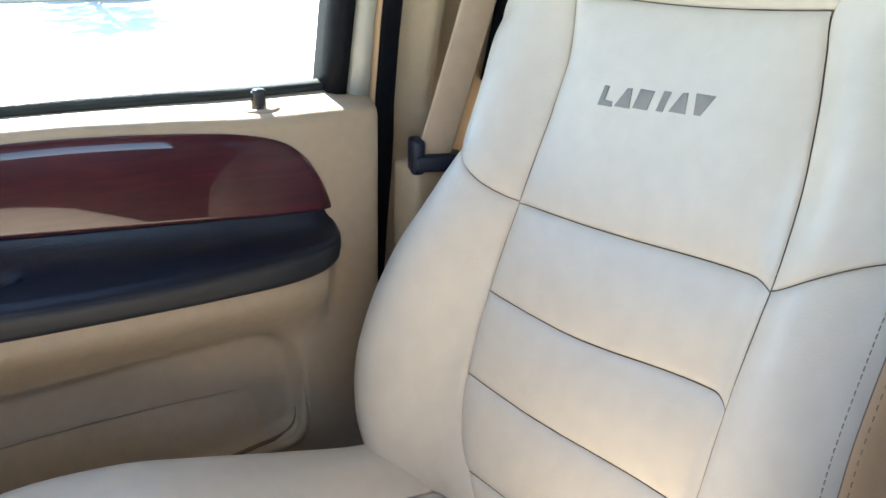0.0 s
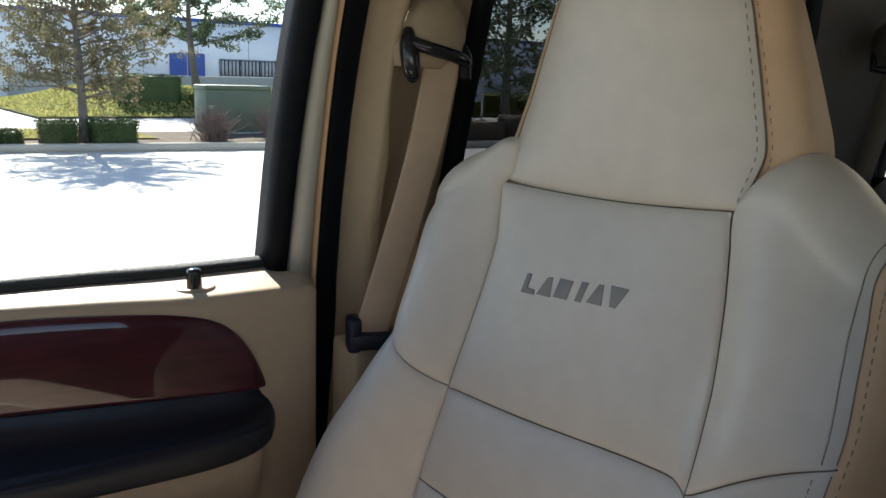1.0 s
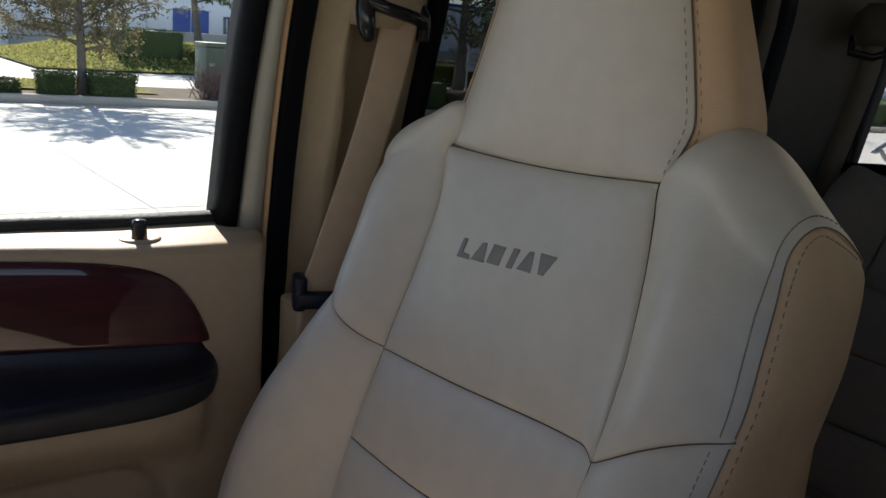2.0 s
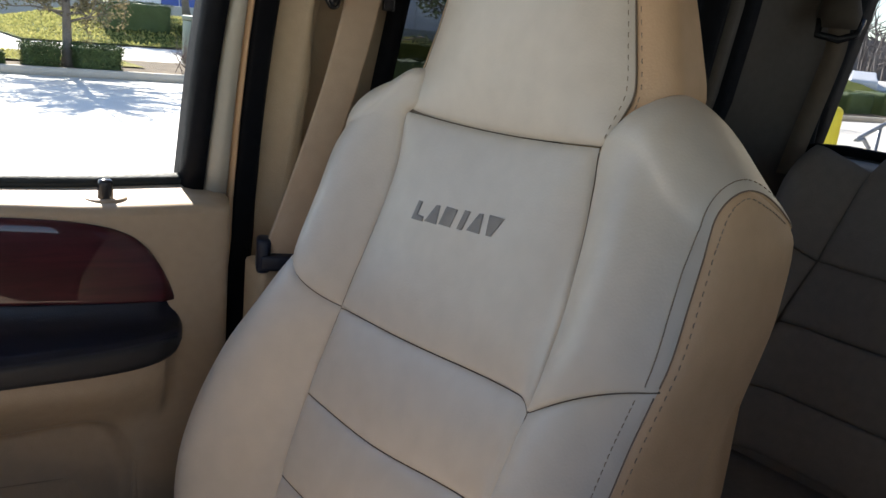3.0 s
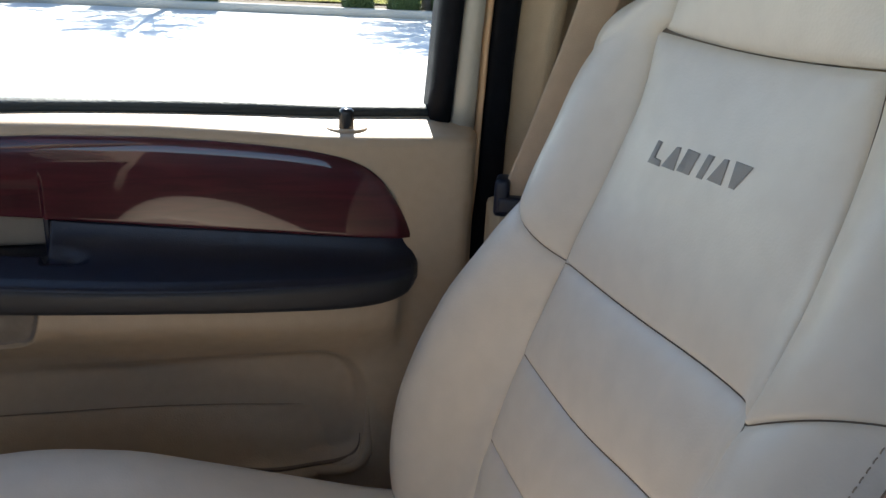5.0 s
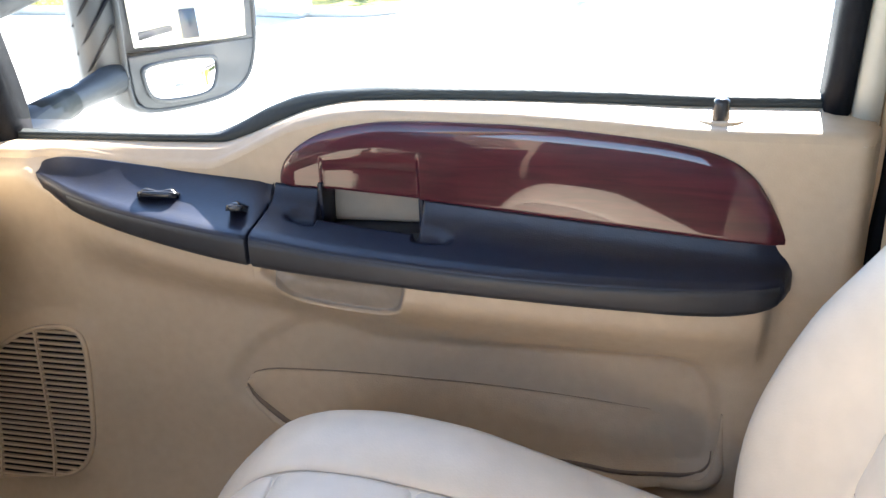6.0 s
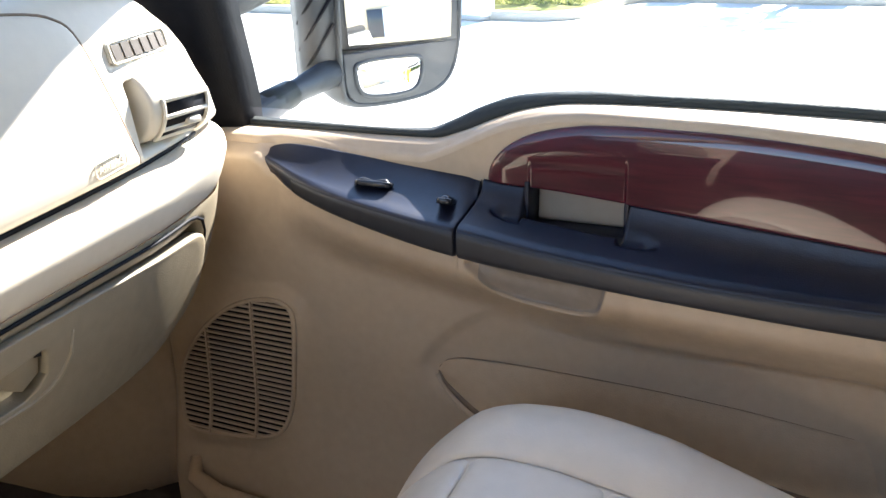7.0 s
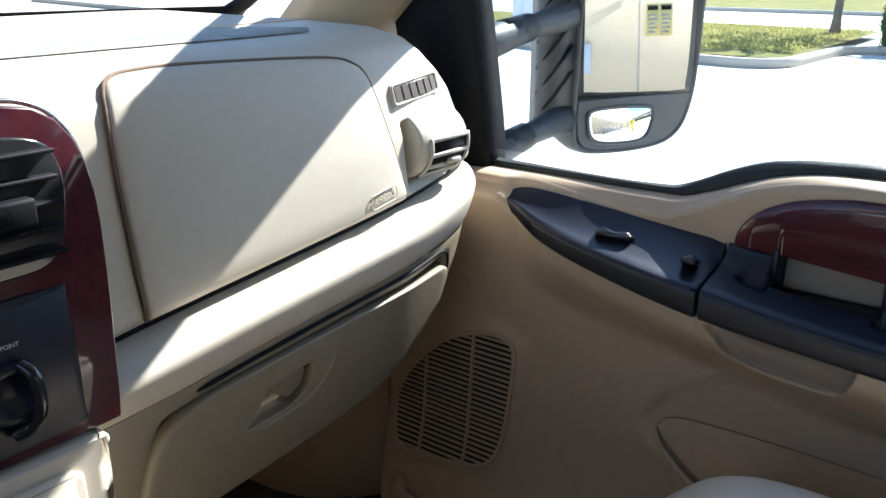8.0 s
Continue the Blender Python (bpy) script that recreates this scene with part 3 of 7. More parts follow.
fl = lin(0, 1, 60)
bm = grid(flap, [s ** 1.6 for s in fl], ease(14))
part("map_pocket", bm, VINYL_LOW, door, "moulded map pocket flap")
part("pocket_seam", tube([Vector(flap(s, 1.0)) + Vector((0, 0.001, 0.0012)) for s in lin(0.0, 1, 50)], [0.0007 - 0.0005 * s for s in lin(0.0, 1, 50)], 5), PIPING, door)
part("pocket_mouth_shade", tube([(-0.600 + 0.6 * s, door_y(-0.600 + 0.6 * s, LOWLINE(-0.600 + 0.6 * s)) - 0.004, LOWLINE(-0.600 + 0.6 * s) - 0.002 - 0.007 * min(1, s * 5)) for s in lin(0.0, 0.75, 60)], [0.002 + 0.010 * min(1, s * 6) * (1 - 0.95 * smooth(0.45, 0.75, s)) for s in lin(0, 0.75, 60)], 8), SEAM, door, "dark bar for the shade in the pocket opening")
part("pocket_lip", tube([(-0.604 + 0.6 * s, door_y(-0.600 + 0.6 * s, LOWLINE(-0.600 + 0.6 * s)) - 0.002, LOWLINE(-0.600 + 0.6 * s) - 0.010 - 0.022 * min(1, s * 5)) for s in lin(0.0, 0.9, 50)], [0.003 + 0.010 * min(1, s * 6) for s in lin(0, 0.9, 50)], 10), VINYL, door)
CORNER = round_path([(-0.26, 0.946), (-0.16, 0.951), (-0.06, 0.952), (-0.012, 0.952), (0.008, 0.958), (0.0175, 0.972), (0.019, 0.99)], 6, False)
# dark tube drawn for the shade along the recess's lower corner
part("pocket_slit_shade", tube([(x, min(door_y(x, z + 0.004), flap(min((x + 0.6) / 0.6, 1.0), 0.13)[1]) - 0.0005, z) for x, z in CORNER], [0.0026 * smooth(0, 6, i) * (1 - 0.85 * smooth(len(CORNER) * 0.5, len(CORNER) * 0.95, i)) + 0.0003 for i in range(len(CORNER))], 8), SEAM, door)
RIDGE = round_path([(-0.26, 0.934), (-0.16, 0.940), (-0.06, 0.941), (-0.008, 0.941), (0.016, 0.949), (0.027, 0.968), (0.029, 1.0), (0.028, 1.05)], 6, False)
part("pocket_lip", tube([(x, door_y(min(x, 0.03), z) + 0.002, z) for x, z in RIDGE], [0.002 + 0.006 * smooth(0, 8, i) * (1 - smooth(len(RIDGE) * 0.7, len(RIDGE), i)) for i in range(len(RIDGE))], 10), VINYL, door)
part("lower_pocket", tube([(-1.05, -0.05, 0.79), (-1.04, -0.07, 0.765), (-0.98, -0.085, 0.755), (-0.8, -0.09, 0.75), (-0.4, -0.09, 0.745), (0.1, -0.08, 0.75)], [0.01, 0.014, 0.016, 0.016, 0.016, 0.012], 10), VINYL_LOW, door, "rim of the lower storage bin")

# speaker grille: backing, slats and ribs
gm = np.mean(np.array(GRILLE), 0)
grille = part("speaker_grille", loft([[(gm[0] + (a - gm[0]) * k, door_y(gm[0] + (a - gm[0]) * k, gm[1] + (b - gm[1]) * k) - 0.0012, gm[1] + (b - gm[1]) * k) for a, b in GRILLE] for k in (1.0, 0.85, 0.7, 0.55, 0.4, 0.25, 0.1, 0.01)], True, False), BLACK_SOFT, door, "slotted round-cornered speaker grille")
z = 0.853
while z < 1.103:
    hit = [x for x in lin(-1.075, -0.825, 126) if inside(GRILLE, x, z) < -0.001]
    if hit:
        a, b = hit[0] - 0.003, hit[-1] + 0.003
        part("slat", loft([[(x, door_y(x, z) + o, z + h) for o, h in ((-0.001, -0.0021), (-0.0045, -0.0016), (-0.0045, 0.0016), (-0.001, 0.0021))] for x in lin(a, b, 9)]), VINYL, grille, smooth=False)
    z += 0.0094
for x in (-1.005, -0.913):
    zs = [q for q in lin(0.84, 1.11, 90) if inside(GRILLE, x + (q - 0.97) * 0.06, q) < 0]
    part("rib", loft([[(x + (q - 0.97) * 0.06 + w, door_y(x, q) + o, q) for w, o in ((-0.002, -0.001), (-0.0015, -0.0065), (0.0015, -0.0065), (0.002, -0.001))] for q in lin(zs[0], zs[-1], 12)]), VINYL, grille, smooth=False)
part("grille_rim", tube([(a, door_y(a, b) - 0.001, b) for a, b in GRILLE], 0.004, 6, True), VINYL, grille)
part("rivet", loft([[(-0.884 + math.cos(q) * r, -0.012 - h, 1.318 + math.sin(q) * r) for q in (2 * math.pi * j / 12 for j in range(12))] for h, r in ((0, 0.005), (0.003, 0.0045), (0.005, 0.002))]), CHROME, door, "bright screw head")


# ---- passenger seat ----
YC = -0.435
LEAN = curve([(0.98, 0.075), (1.05, 0.088), (1.135, 0.112), (1.219, 0.138), (1.33, 0.176), (1.45, 0.218), (1.56, 0.250), (1.66, 0.263), (1.78, 0.27)])
HALF = curve([(0.96, 0.29), (1.0, 0.31), (1.06, 0.335), (1.12, 0.345), (1.18, 0.342), (1.247, 0.328), (1.32, 0.302), (1.39, 0.286), (1.45, 0.290), (1.50, 0.298), (1.53, 0.292), (1.56, 0.265), (1.585, 0.235)])
HALF_R = curve([(0.96, 0.275), (1.1, 0.288), (1.22, 0.277), (1.28, 0.270), (1.33, 0.2655), (1.37, 0.2635), (1.41, 0.2635), (1.46, 0.2575), (1.495, 0.252), (1.52, 0.247), (1.61, 0.245)])
HALF_S = curve([(0.96, 0.275), (1.1, 0.288), (1.25, 0.282), (1.35, 0.272), (1.40, 0.267), (1.46, 0.258), (1.5, 0.251), (1.61, 0.245)])
BULGE = curve([(0.96, 0.25), (1.2, 0.35), (1.35, 0.6), (1.46, 0.95), (1.54, 1.0)])
WING = curve([(0.96, 0.03), (1.05, 0.05), (1.15, 0.062), (1.25, 0.058), (1.33, 0.045), (1.42, 0.032), (1.50, 0.022), (1.56, 0.008), (1.6, 0.0)])
SEAM_L = curve([(1.0, -0.345), (1.03, -0.318), (1.076, -0.288), (1.135, -0.274), (1.23, -0.271), (1.33, -0.277), (1.4, -0.281), (1.474, -0.282), (1.548, -0.270), (1.6, -0.262)])
SEAM_R = curve([(1.0, -0.55), (1.05, -0.585), (1.1, -0.596), (1.164, -0.599), (1.247, -0.598), (1.346, -0.598), (1.41, -0.590), (1.48, -0.575), (1.53, -0.562), (1.56, -0.556), (1.6, -0.56)])


def face_x(y, z):
    """The front of the backrest: lean, hollow middle, wings that stand forward and round off outwards."""
    right = y < YC
    h = HALF_R(z) if right else HALF(z)
    u = abs(y - YC) / h
    x = LEAN(z)
    inner = 0.5
    if u > inner:
        s = (u - inner) / (1 - inner)
        x -= WING(z) * math.sin(min(s / 0.55, 1) * math.pi / 2) ** 1.5
        if s > 0.5:
            x += (0.03 if right else 0.085) * ((s - 0.5) / 0.5) ** 2.6
    else:
        x += 0.006 * (1 - (u / inner) ** 2)
    return x


def sewn_in(d):
    """How far a panel sinks at that distance from its seam."""
    return 0.0032 * math.exp(-d / 0.0022) + 0.0098 * math.exp(-d / 0.028)


def rolled_rim(d):
    """How far the outer bolster rolls back towards the twin-stitched seam."""
    return 0.013 * math.exp(-d / 0.022) + 0.0025 * math.exp(-d / 0.002)


def pad(name, yl, yr, zb, zt, parent, material=LEATHER, puff=0.011, nu=22, nv=22, label="", open_sides="", rim=False):
    """One sewn panel of leather between two side seams and two cross seams."""
    def f(s, t):
        zm = 0.5 * (zb(YC) + zt(YC))
        y = yl(zm) + (yr(zm) - yl(zm)) * s
        z = zb(y) + (zt(y) - zb(y)) * t
        y = yl(z) + (yr(z) - yl(z)) * s
        z = zb(y) + (zt(y) - zb(y)) * t
        w, h = abs(yr(z) - yl(z)), abs(zt(y) - zb(y))
        ds = [9.0 if "l" in open_sides else s * w, 9.0 if "r" in open_sides else (1 - s) * w, 9.0 if "b" in open_sides else t * h, 9.0 if "t" in open_sides else (1 - t) * h]
        d = -0.004 * math.log(sum(math.exp(-min(q, 1.0) / 0.004) for q in ds) + 1e-30)
        off = sewn_in(max(d, 0.0))
        if rim:
            off = off * (1 - math.exp(-(1 - s) * w / 0.025)) + rolled_rim((1 - s) * w)
        return (face_x(y, z) - puff + off, y, z)
    return part(name, grid(f, ease(nu), ease(nv)), material, parent, label)


seat = thing("passenger_seat", (-0.2, YC, 0.74), "cream leather bucket seat with high built-in headrest", "car seat")
top_edge = lambda y: 1.553 + 0.008 * (SEAM_L(1.55) - y) / 0.29 - 0.006 * math.sin(math.pi * min(max((SEAM_L(1.55) - y) / 0.29, 0), 1))
h1 = lambda y: 1.331 + 0.016 * smooth(-0.3, -0.6, y) ** 1.5
h2 = lambda y: 1.226 + 0.005 * ((y + 0.38) / 0.11) ** 2 * (y > -0.38) + 0.022 * smooth(-0.38, -0.6, y)
h3 = lambda y: 1.131 + 0.005 * ((y + 0.38) / 0.11) ** 2 * (y > -0.38) + 0.012 * smooth(-0.38, -0.6, y)
h4 = lambda y: 1.035
low = lambda y: 0.985
gap = 0.0006
left_in = lambda z: SEAM_L(z) - gap
right_in = lambda z: SEAM_R(z) + gap
pad("backrest_panel", left_in, right_in, lambda y: h1(y) + gap, lambda y: top_edge(y) - gap, seat, puff=0.013, nu=40, nv=40)
for a, b in ((h2, h1), (h3, h2), (h4, h3), (low, h4)):
    pad("backrest_roll", left_in, right_in, (lambda q: lambda y: q(y) + gap)(a), (lambda q: lambda y: q(y) - gap)(b), seat, puff=0.013, nu=40, nv=24)
cross_l = lambda y: 1.333 + 0.052 * smooth(-0.278, -0.14, y) ** 0.8
cross_r = lambda y: 1.348 + 0.052 * smooth(-0.598, -0.70, y) ** 0.6
out_l = lambda z: YC + HALF(z)
out_r = lambda z: YC - HALF_R(z) + 0.003
TOP_L = curve([(-0.02, 1.596), (0.0, 1.592), (0.03, 1.578), (0.06, 1.563), (0.09, 1.545), (0.115, 1.528), (0.135, 1.509), (0.2, 1.48)])
wing_top_l = lambda y: TOP_L(y - SEAM_L(1.59))
TOP_R = curve([(0.0, 1.560), (0.01, 1.578), (0.025, 1.594), (0.045, 1.603), (0.06, 1.598), (0.07, 1.592), (0.08, 1.584), (0.09, 1.576), (0.1, 1.568), (0.11, 1.560), (0.118, 1.555), (0.126, 1.549), (0.14, 1.53)])
wing_top_r = lambda y: TOP_R(SEAM_R(1.56) - y)
low_out = lambda y: 0.985


def shoulder(yin, yout, zb, crest, r, rx, back, puff=0.012, sewn=True):
    """A wing that rises from the cross seam, rounds over its crest and falls away behind."""
    def f(s, t):
        y = yin(1.45) + (yout(1.45) - yin(1.45)) * s
        for _ in range(3):
            near = 0.25 + 0.75 * smooth(0.0, 0.045, abs(y - yin(1.55)))
            b, top = zb(y), crest(y) - r * near
            z = b + (top - b) * min(1.0, t / 0.62)
            y = yin(z) + (yout(z) - yin(z)) * s
        near = 0.25 + 0.75 * smooth(0.0, 0.045, abs(y - yin(1.55)))
        b, top = zb(y), crest(y) - r * near
        z = b + (top - b) * min(1.0, t / 0.62)
        x = face_x(y, z)
        turn = 0.0
        if t > 0.62:
            turn = min(1.0, (t - 0.62) / 0.22) * math.pi / 2
            x, z = x + rx * near * (1 - math.cos(turn)), top + r * near * math.sin(turn)
        if t > 0.84:
            q = (t - 0.84) / 0.16
            z -= (back - x) * 0.46 * q ** 1.7
            x += (back - x) * q
        w = abs(yout(min(z, 1.55)) - yin(min(z, 1.55)))
        k = puff - sewn_in(min(s * w, t * 0.35)) * (1 - math.exp(-(1 - s) * w / 0.025) if sewn else 1.0) - (rolled_rim((1 - s) * w) if sewn else 0.0)
        return (x - k * math.cos(turn), y, z + k * math.sin(turn))
    return f


SHOULDER_R = shoulder(lambda z: SEAM_R(min(z, 1.56)) - gap, out_r, lambda y: cross_r(y) + gap, wing_top_r, 0.035, 0.045, 0.365)
part("shoulder_wing", grid(SHOULDER_R, ease(34), lin(0, 0.02, 5) + lin(0.03, 1, 66)), LEATHER, seat)
SHOULDER_L = shoulder(lambda z: SEAM_L(z) + gap - 0.022 * smooth(1.546, 1.568, z), out_l, lambda y: cross_l(y) + gap, wing_top_l, 0.028, 0.03, 0.33, sewn=False)
part("shoulder_wing", grid(SHOULDER_L, ease(30), lin(0, 0.02, 5) + lin(0.03, 1, 60)), LEATHER, seat)
pad("side_wing", lambda z: SEAM_L(z) + gap, out_l, low_out, lambda y: cross_l(y) - gap, seat, puff=0.012, nu=24, nv=34, open_sides="r")
pad("side_wing", lambda z: SEAM_R(z) - gap, out_r, low_out, lambda y: cross_r(y) - gap, seat, puff=0.012, nu=34, nv=40, open_sides="r", rim=True)

# headrest: front panel and side strips, one shape with the back
HEAD = curve([(1.54, 0.146), (1.6, 0.150), (1.65, 0.138), (1.70, 0.124), (1.74, 0.112), (1.765, 0.098), (1.782, 0.066)])
HY = curve([(1.54, YC + 0.02), (1.65, YC + 0.012), (1.78, YC + 0.012)])


def head_front(s, t):
    z = 1.5555 + (1.782 - 1.5555) * t
    u = 2 * s - 1
    if t < 0.3:
        z += (0.3 - t) / 0.3 * (top_edge(HY(1.5555) - u * HEAD(1.5555)) + gap - 1.5555)
    y = HY(z) - u * HEAD(z)
    side = (1 - abs(u)) * HEAD(z)
    x = LEAN(z) - 0.013 + 0.006 * (1 - u * u) * max(0.0, 1 - t / 0.4) + sewn_in(t * 0.227) + 0.05 * max(0, (t - 0.82) / 0.18) ** 2.5
    x += (0.1 + 0.9 * smooth(0, 0.25, t)) * (0.010 * math.exp(-side / 0.02) + 0.01 * abs(u) ** 3) + 0.002 * math.exp(-side / 0.002)
    return (x, y, z)


part("headrest", grid(head_front, ease(30), ease(34)), LEATHER, seat)


def head_side(sign):
    def f(s, t):
        z = 1.545 + (1.782 - 1.545) * t
        y0 = HY(z) - sign * (HEAD(z) + gap)
        x0 = head_front(1.0 if sign > 0 else 0.0, max(0.0, (z - 1.5555) / 0.2265))[0]
        depth = 0.085 - 0.03 * t
        y = y0 - sign * (0.026 * math.sin(math.pi / 2 * min(1, s * 2.2)) * (1.1 - 0.4 * t) - 0.02 * max(0, s - 0.5)) + sign * 0.004 * math.exp(-s / 0.04)
        return (x0 + depth * s ** 1.25 - 0.002 * math.sin(math.pi * s), y, z)
    return f


for sign in (1, -1):
    part("headrest_side", grid(head_side(sign), ease(16), ease(30)), LEATHER_SIDE, seat, "tan side strip of the headrest")


# shell behind the panels, with the plain tan sides
def shell_ring(z, inset, tight=1.0):
    pts = []
    zc = min(z, 1.585)
    hl, hr = HALF(zc) - 0.004, HALF_S(zc) - 0.014
    for k in range(15):
        y = YC + (hl * (1 - k / 7) if k < 7 else -hr * (k - 7) / 7)
        pts.append((face_x(y, zc) + inset * (1 if k < 14 else 0.3), y, z))
    x0 = face_x(YC - hr, zc)
    back = LEAN(z) + 0.15 - 0.05 * smooth(1.2, 1.6, z)
    for q, o in ((0.12, 0.004), (0.3, 0.008), (0.55, 0.008), (0.8, 0.006)):
        pts.append((x0 + (back - x0) * q, YC - hr - o * BULGE(z), z))
    pts += [(back, YC - hr + 0.0, z), (back + 0.015, YC, z), (back, YC + hl - 0.03, z)]
    x1 = face_x(YC + hl, zc)
    for q, o in ((0.8, 0.008), (0.5, 0.012), (0.2, 0.006)):
        pts.append((x1 + (back - x1) * q, YC + hl + o, z))
    return [(LEAN(z) + 0.07 + (p[0] - LEAN(z) - 0.07) * tight, YC + (p[1] - YC) * tight, p[2]) for p in pts]


rings = [shell_ring(z, 0.010) for z in lin(0.95, 1.46, 22)] + [shell_ring(1.46 + h, 0.014, k) for h, k in ((0.015, 0.99), (0.03, 0.96), (0.042, 0.90), (0.05, 0.8), (0.056, 0.6))]
part("back_shell", loft(rings), LEATHER_SIDE, seat, "tan vinyl sides and back of the seat")
part("headrest_core", loft([[(LEAN(z) + 0.012 + a, HY(z) + b * (HEAD(z) - 0.004), z) for a, b in ((0, 1), (0, 0.5), (0, 0), (0, -0.5), (0, -1), (0.09 - 0.03 * (z - 1.54) / 0.24, -0.95), (0.1 - 0.03 * (z - 1.54) / 0.24, 0), (0.09 - 0.03 * (z - 1.54) / 0.24, 0.95))] for z in lin(1.54, 1.775, 10)]), LEATHER_SIDE, seat)
# dark sheet behind the panels, standing in for shade in the seams
part("seam_shade_sheet", grid(lambda u, z: (face_x(YC + u, z) + 0.0022, YC + u, z), lin(-0.232, 0.25, 90), lin(0.985, 1.556, 60)), SEAM, seat)

rim_y = YC - HALF_R(1.38) + 0.003
# dark cord for the shade in the groove of the cross seam
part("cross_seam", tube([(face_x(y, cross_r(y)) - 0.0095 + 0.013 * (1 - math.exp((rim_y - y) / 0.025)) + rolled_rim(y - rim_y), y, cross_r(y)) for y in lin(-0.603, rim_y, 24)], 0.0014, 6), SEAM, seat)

# tan side panel under the curled shoulder seam
FRONT_X = curve([(1.513, 0.0), (1.524, 0.0035), (1.534, 0.009), (1.542, 0.018), (1.5465, 0.03), (1.548, 0.042)])
BACK_X = curve([(0.96, 0.20), (1.2, 0.262), (1.35, 0.325), (1.45, 0.362), (1.50, 0.368), (1.515, 0.360), (1.535, 0.325), (1.544, 0.305), (1.548, 0.289)])


def side_pt(q, z):
    zc = min(z, 1.513)
    x0 = face_x(out_r(zc), zc) + (FRONT_X(z) if z > 1.513 else 0.0)
    x1 = BACK_X(z)
    w = max(x1 - x0, 0.001)
    d = q * w
    b = (0.009 * BULGE(z) + 0.004) * min(1.0, (w / 0.13) ** 0.7) * (1 - math.exp(-d / 0.013)) * (1 - q ** 4)
    dip = 0.002 * math.exp(-d / 0.0025)
    return (x0 + 0.003 + (w - 0.003) * q, out_r(zc) - b + dip + 0.009 * q * q * smooth(1.52, 1.4, z), z)


part("side_panel", grid(side_pt, [0, 0.01, 0.025, 0.05, 0.09, 0.15, 0.22, 0.3, 0.4, 0.5, 0.6, 0.7, 0.8, 0.9, 1.0], lin(0.97, 1.50, 40) + [1.506, 1.513, 1.52, 1.527, 1.534, 1.539, 1.543, 1.546, 1.5475, 1.548]), LEATHER_SIDE, seat, "tan side panel of the backrest")

part("seam_gusset", grid(lambda t, k: tuple(Vector(SHOULDER_R(1.0, t)) + Vector((0.004, 0.006, -0.024)) * k), lin(0.3, 1.0, 40), (0.0, 0.15, 1.0)), LEATHER_SIDE, seat)

# shoulder seam with a row of stitches on each side
curl = [SHOULDER_R(1.0, t) for t in lin(0.0, 1.0, 60)]
edge = [(face_x(out_r(z), z) + 0.0026, out_r(z) + 0.0004, z) for z in lin(1.0, 1.396, 40)]
part("piping", tube(edge, 0.0007, 6), PIPING, seat, "sewn edge seam")
part("piping", tube([(a - 0.0004, b - 0.0002, c) for a, b, c in curl[1:]], 0.0007, 6), PIPING, seat)


def stitches(name, path, step=0.0056, long=0.0040, r=0.0005):
    bits = []
    acc = 0.0
    for a, b in zip(path[:-1], path[1:]):
        a, b = Vector(a), Vector(b)
        n = max(1, int((b - a).length / step))
        for k in range(n):
            p = a + (b - a) * (k + 0.2) / n
            q = p + (b - a).normalized() * long
            bits.append(tube([p, (p + q) / 2 + Vector((-0.0004, 0, 0)), q], r, 4))
    ob = part(name, merge(*bits), THREAD, seat)
    return tagged(ob, "", "", "", "stuff")


stitches("stitching", [Vector(SHOULDER_R(0.943 + 0.02 * smooth(0.45, 0.65, t), t)) + Vector((-0.0009, -0.0005, 0.0005)) for t in lin(0.02, 0.98, 60)])
stitches("stitching", [(face_x(out_r(z) + 0.007, z) - 0.0028, out_r(z) + 0.007, z) for z in lin(1.02, 1.395, 68)])
stitches("stitching", [Vector(side_pt(0.042, z)) + Vector((0.0, -0.0008, 0)) for z in lin(1.05, 1.5, 60)] + [Vector(side_pt(q, z)) + Vector((0.0, -0.0008, 0)) for q, z in ((0.06, 1.515), (0.08, 1.528), (0.14, 1.5375), (0.3, 1.5425), (0.5, 1.543), (0.7, 1.538), (0.85, 1.529), (0.9, 1.519))])
stitches("stitching", [Vector(head_front(0.982, t)) + Vector((-0.0005, 0, 0)) for t in lin(0.03, 0.95, 24)])
stitches("stitching", [Vector(head_side(1)(0.045, t)) + Vector((0.0, -0.001, 0)) for t in lin(0.1, 0.95, 20)])
part("piping", tube([Vector(head_front(1.0, t)) + Vector((-0.001, 0.0, 0)) for t in lin(0.0, 0.97, 40)], 0.0009, 6), SEAM, seat)
part("piping", tube([Vector(head_front(0.0, t)) + Vector((-0.001, 0.0, 0)) for t in lin(0.0, 0.97, 40)], 0.0009, 6), SEAM, seat)

# grey embroidered badge, as plain blocks and wedges
BLOCKS = (((0, 0), (1, 0.04), (0.95, 0.3), (0.38, 0.3), (0.45, 1), (0.12, 1)), ((-0.05, 0), (1.02, 0.04), (0.82, 1), (0.5, 0.96)), ((0, 0), (1, 0.04), (1.12, 0.98), (0.18, 0.96)), ((0.35, 0), (0.8, 0.02), (0.98, 1), (0.53, 0.98)), ((-0.05, 0), (1.02, 0.04), (0.82, 1), (0.5, 0.96)), ((0.35, 0), (0.75, 0.02), (1.3, 1), (0.12, 0.96)))
for k, shape in enumerate(BLOCKS):
    y, z = -0.347 - k * 0.0216, 1.4500 + 0.0021 * k
    bm = plate([(y - a * 0.018, z + b * 0.0195) for a, b in shape], lambda a, b, d: (face_x(a, b) - 0.0121 + d, a, b), 0.003, -0.0014, 0.0006, 2)
    part("badge_block", bm, BADGE, seat, "grey embroidered block" if k == 0 else "")

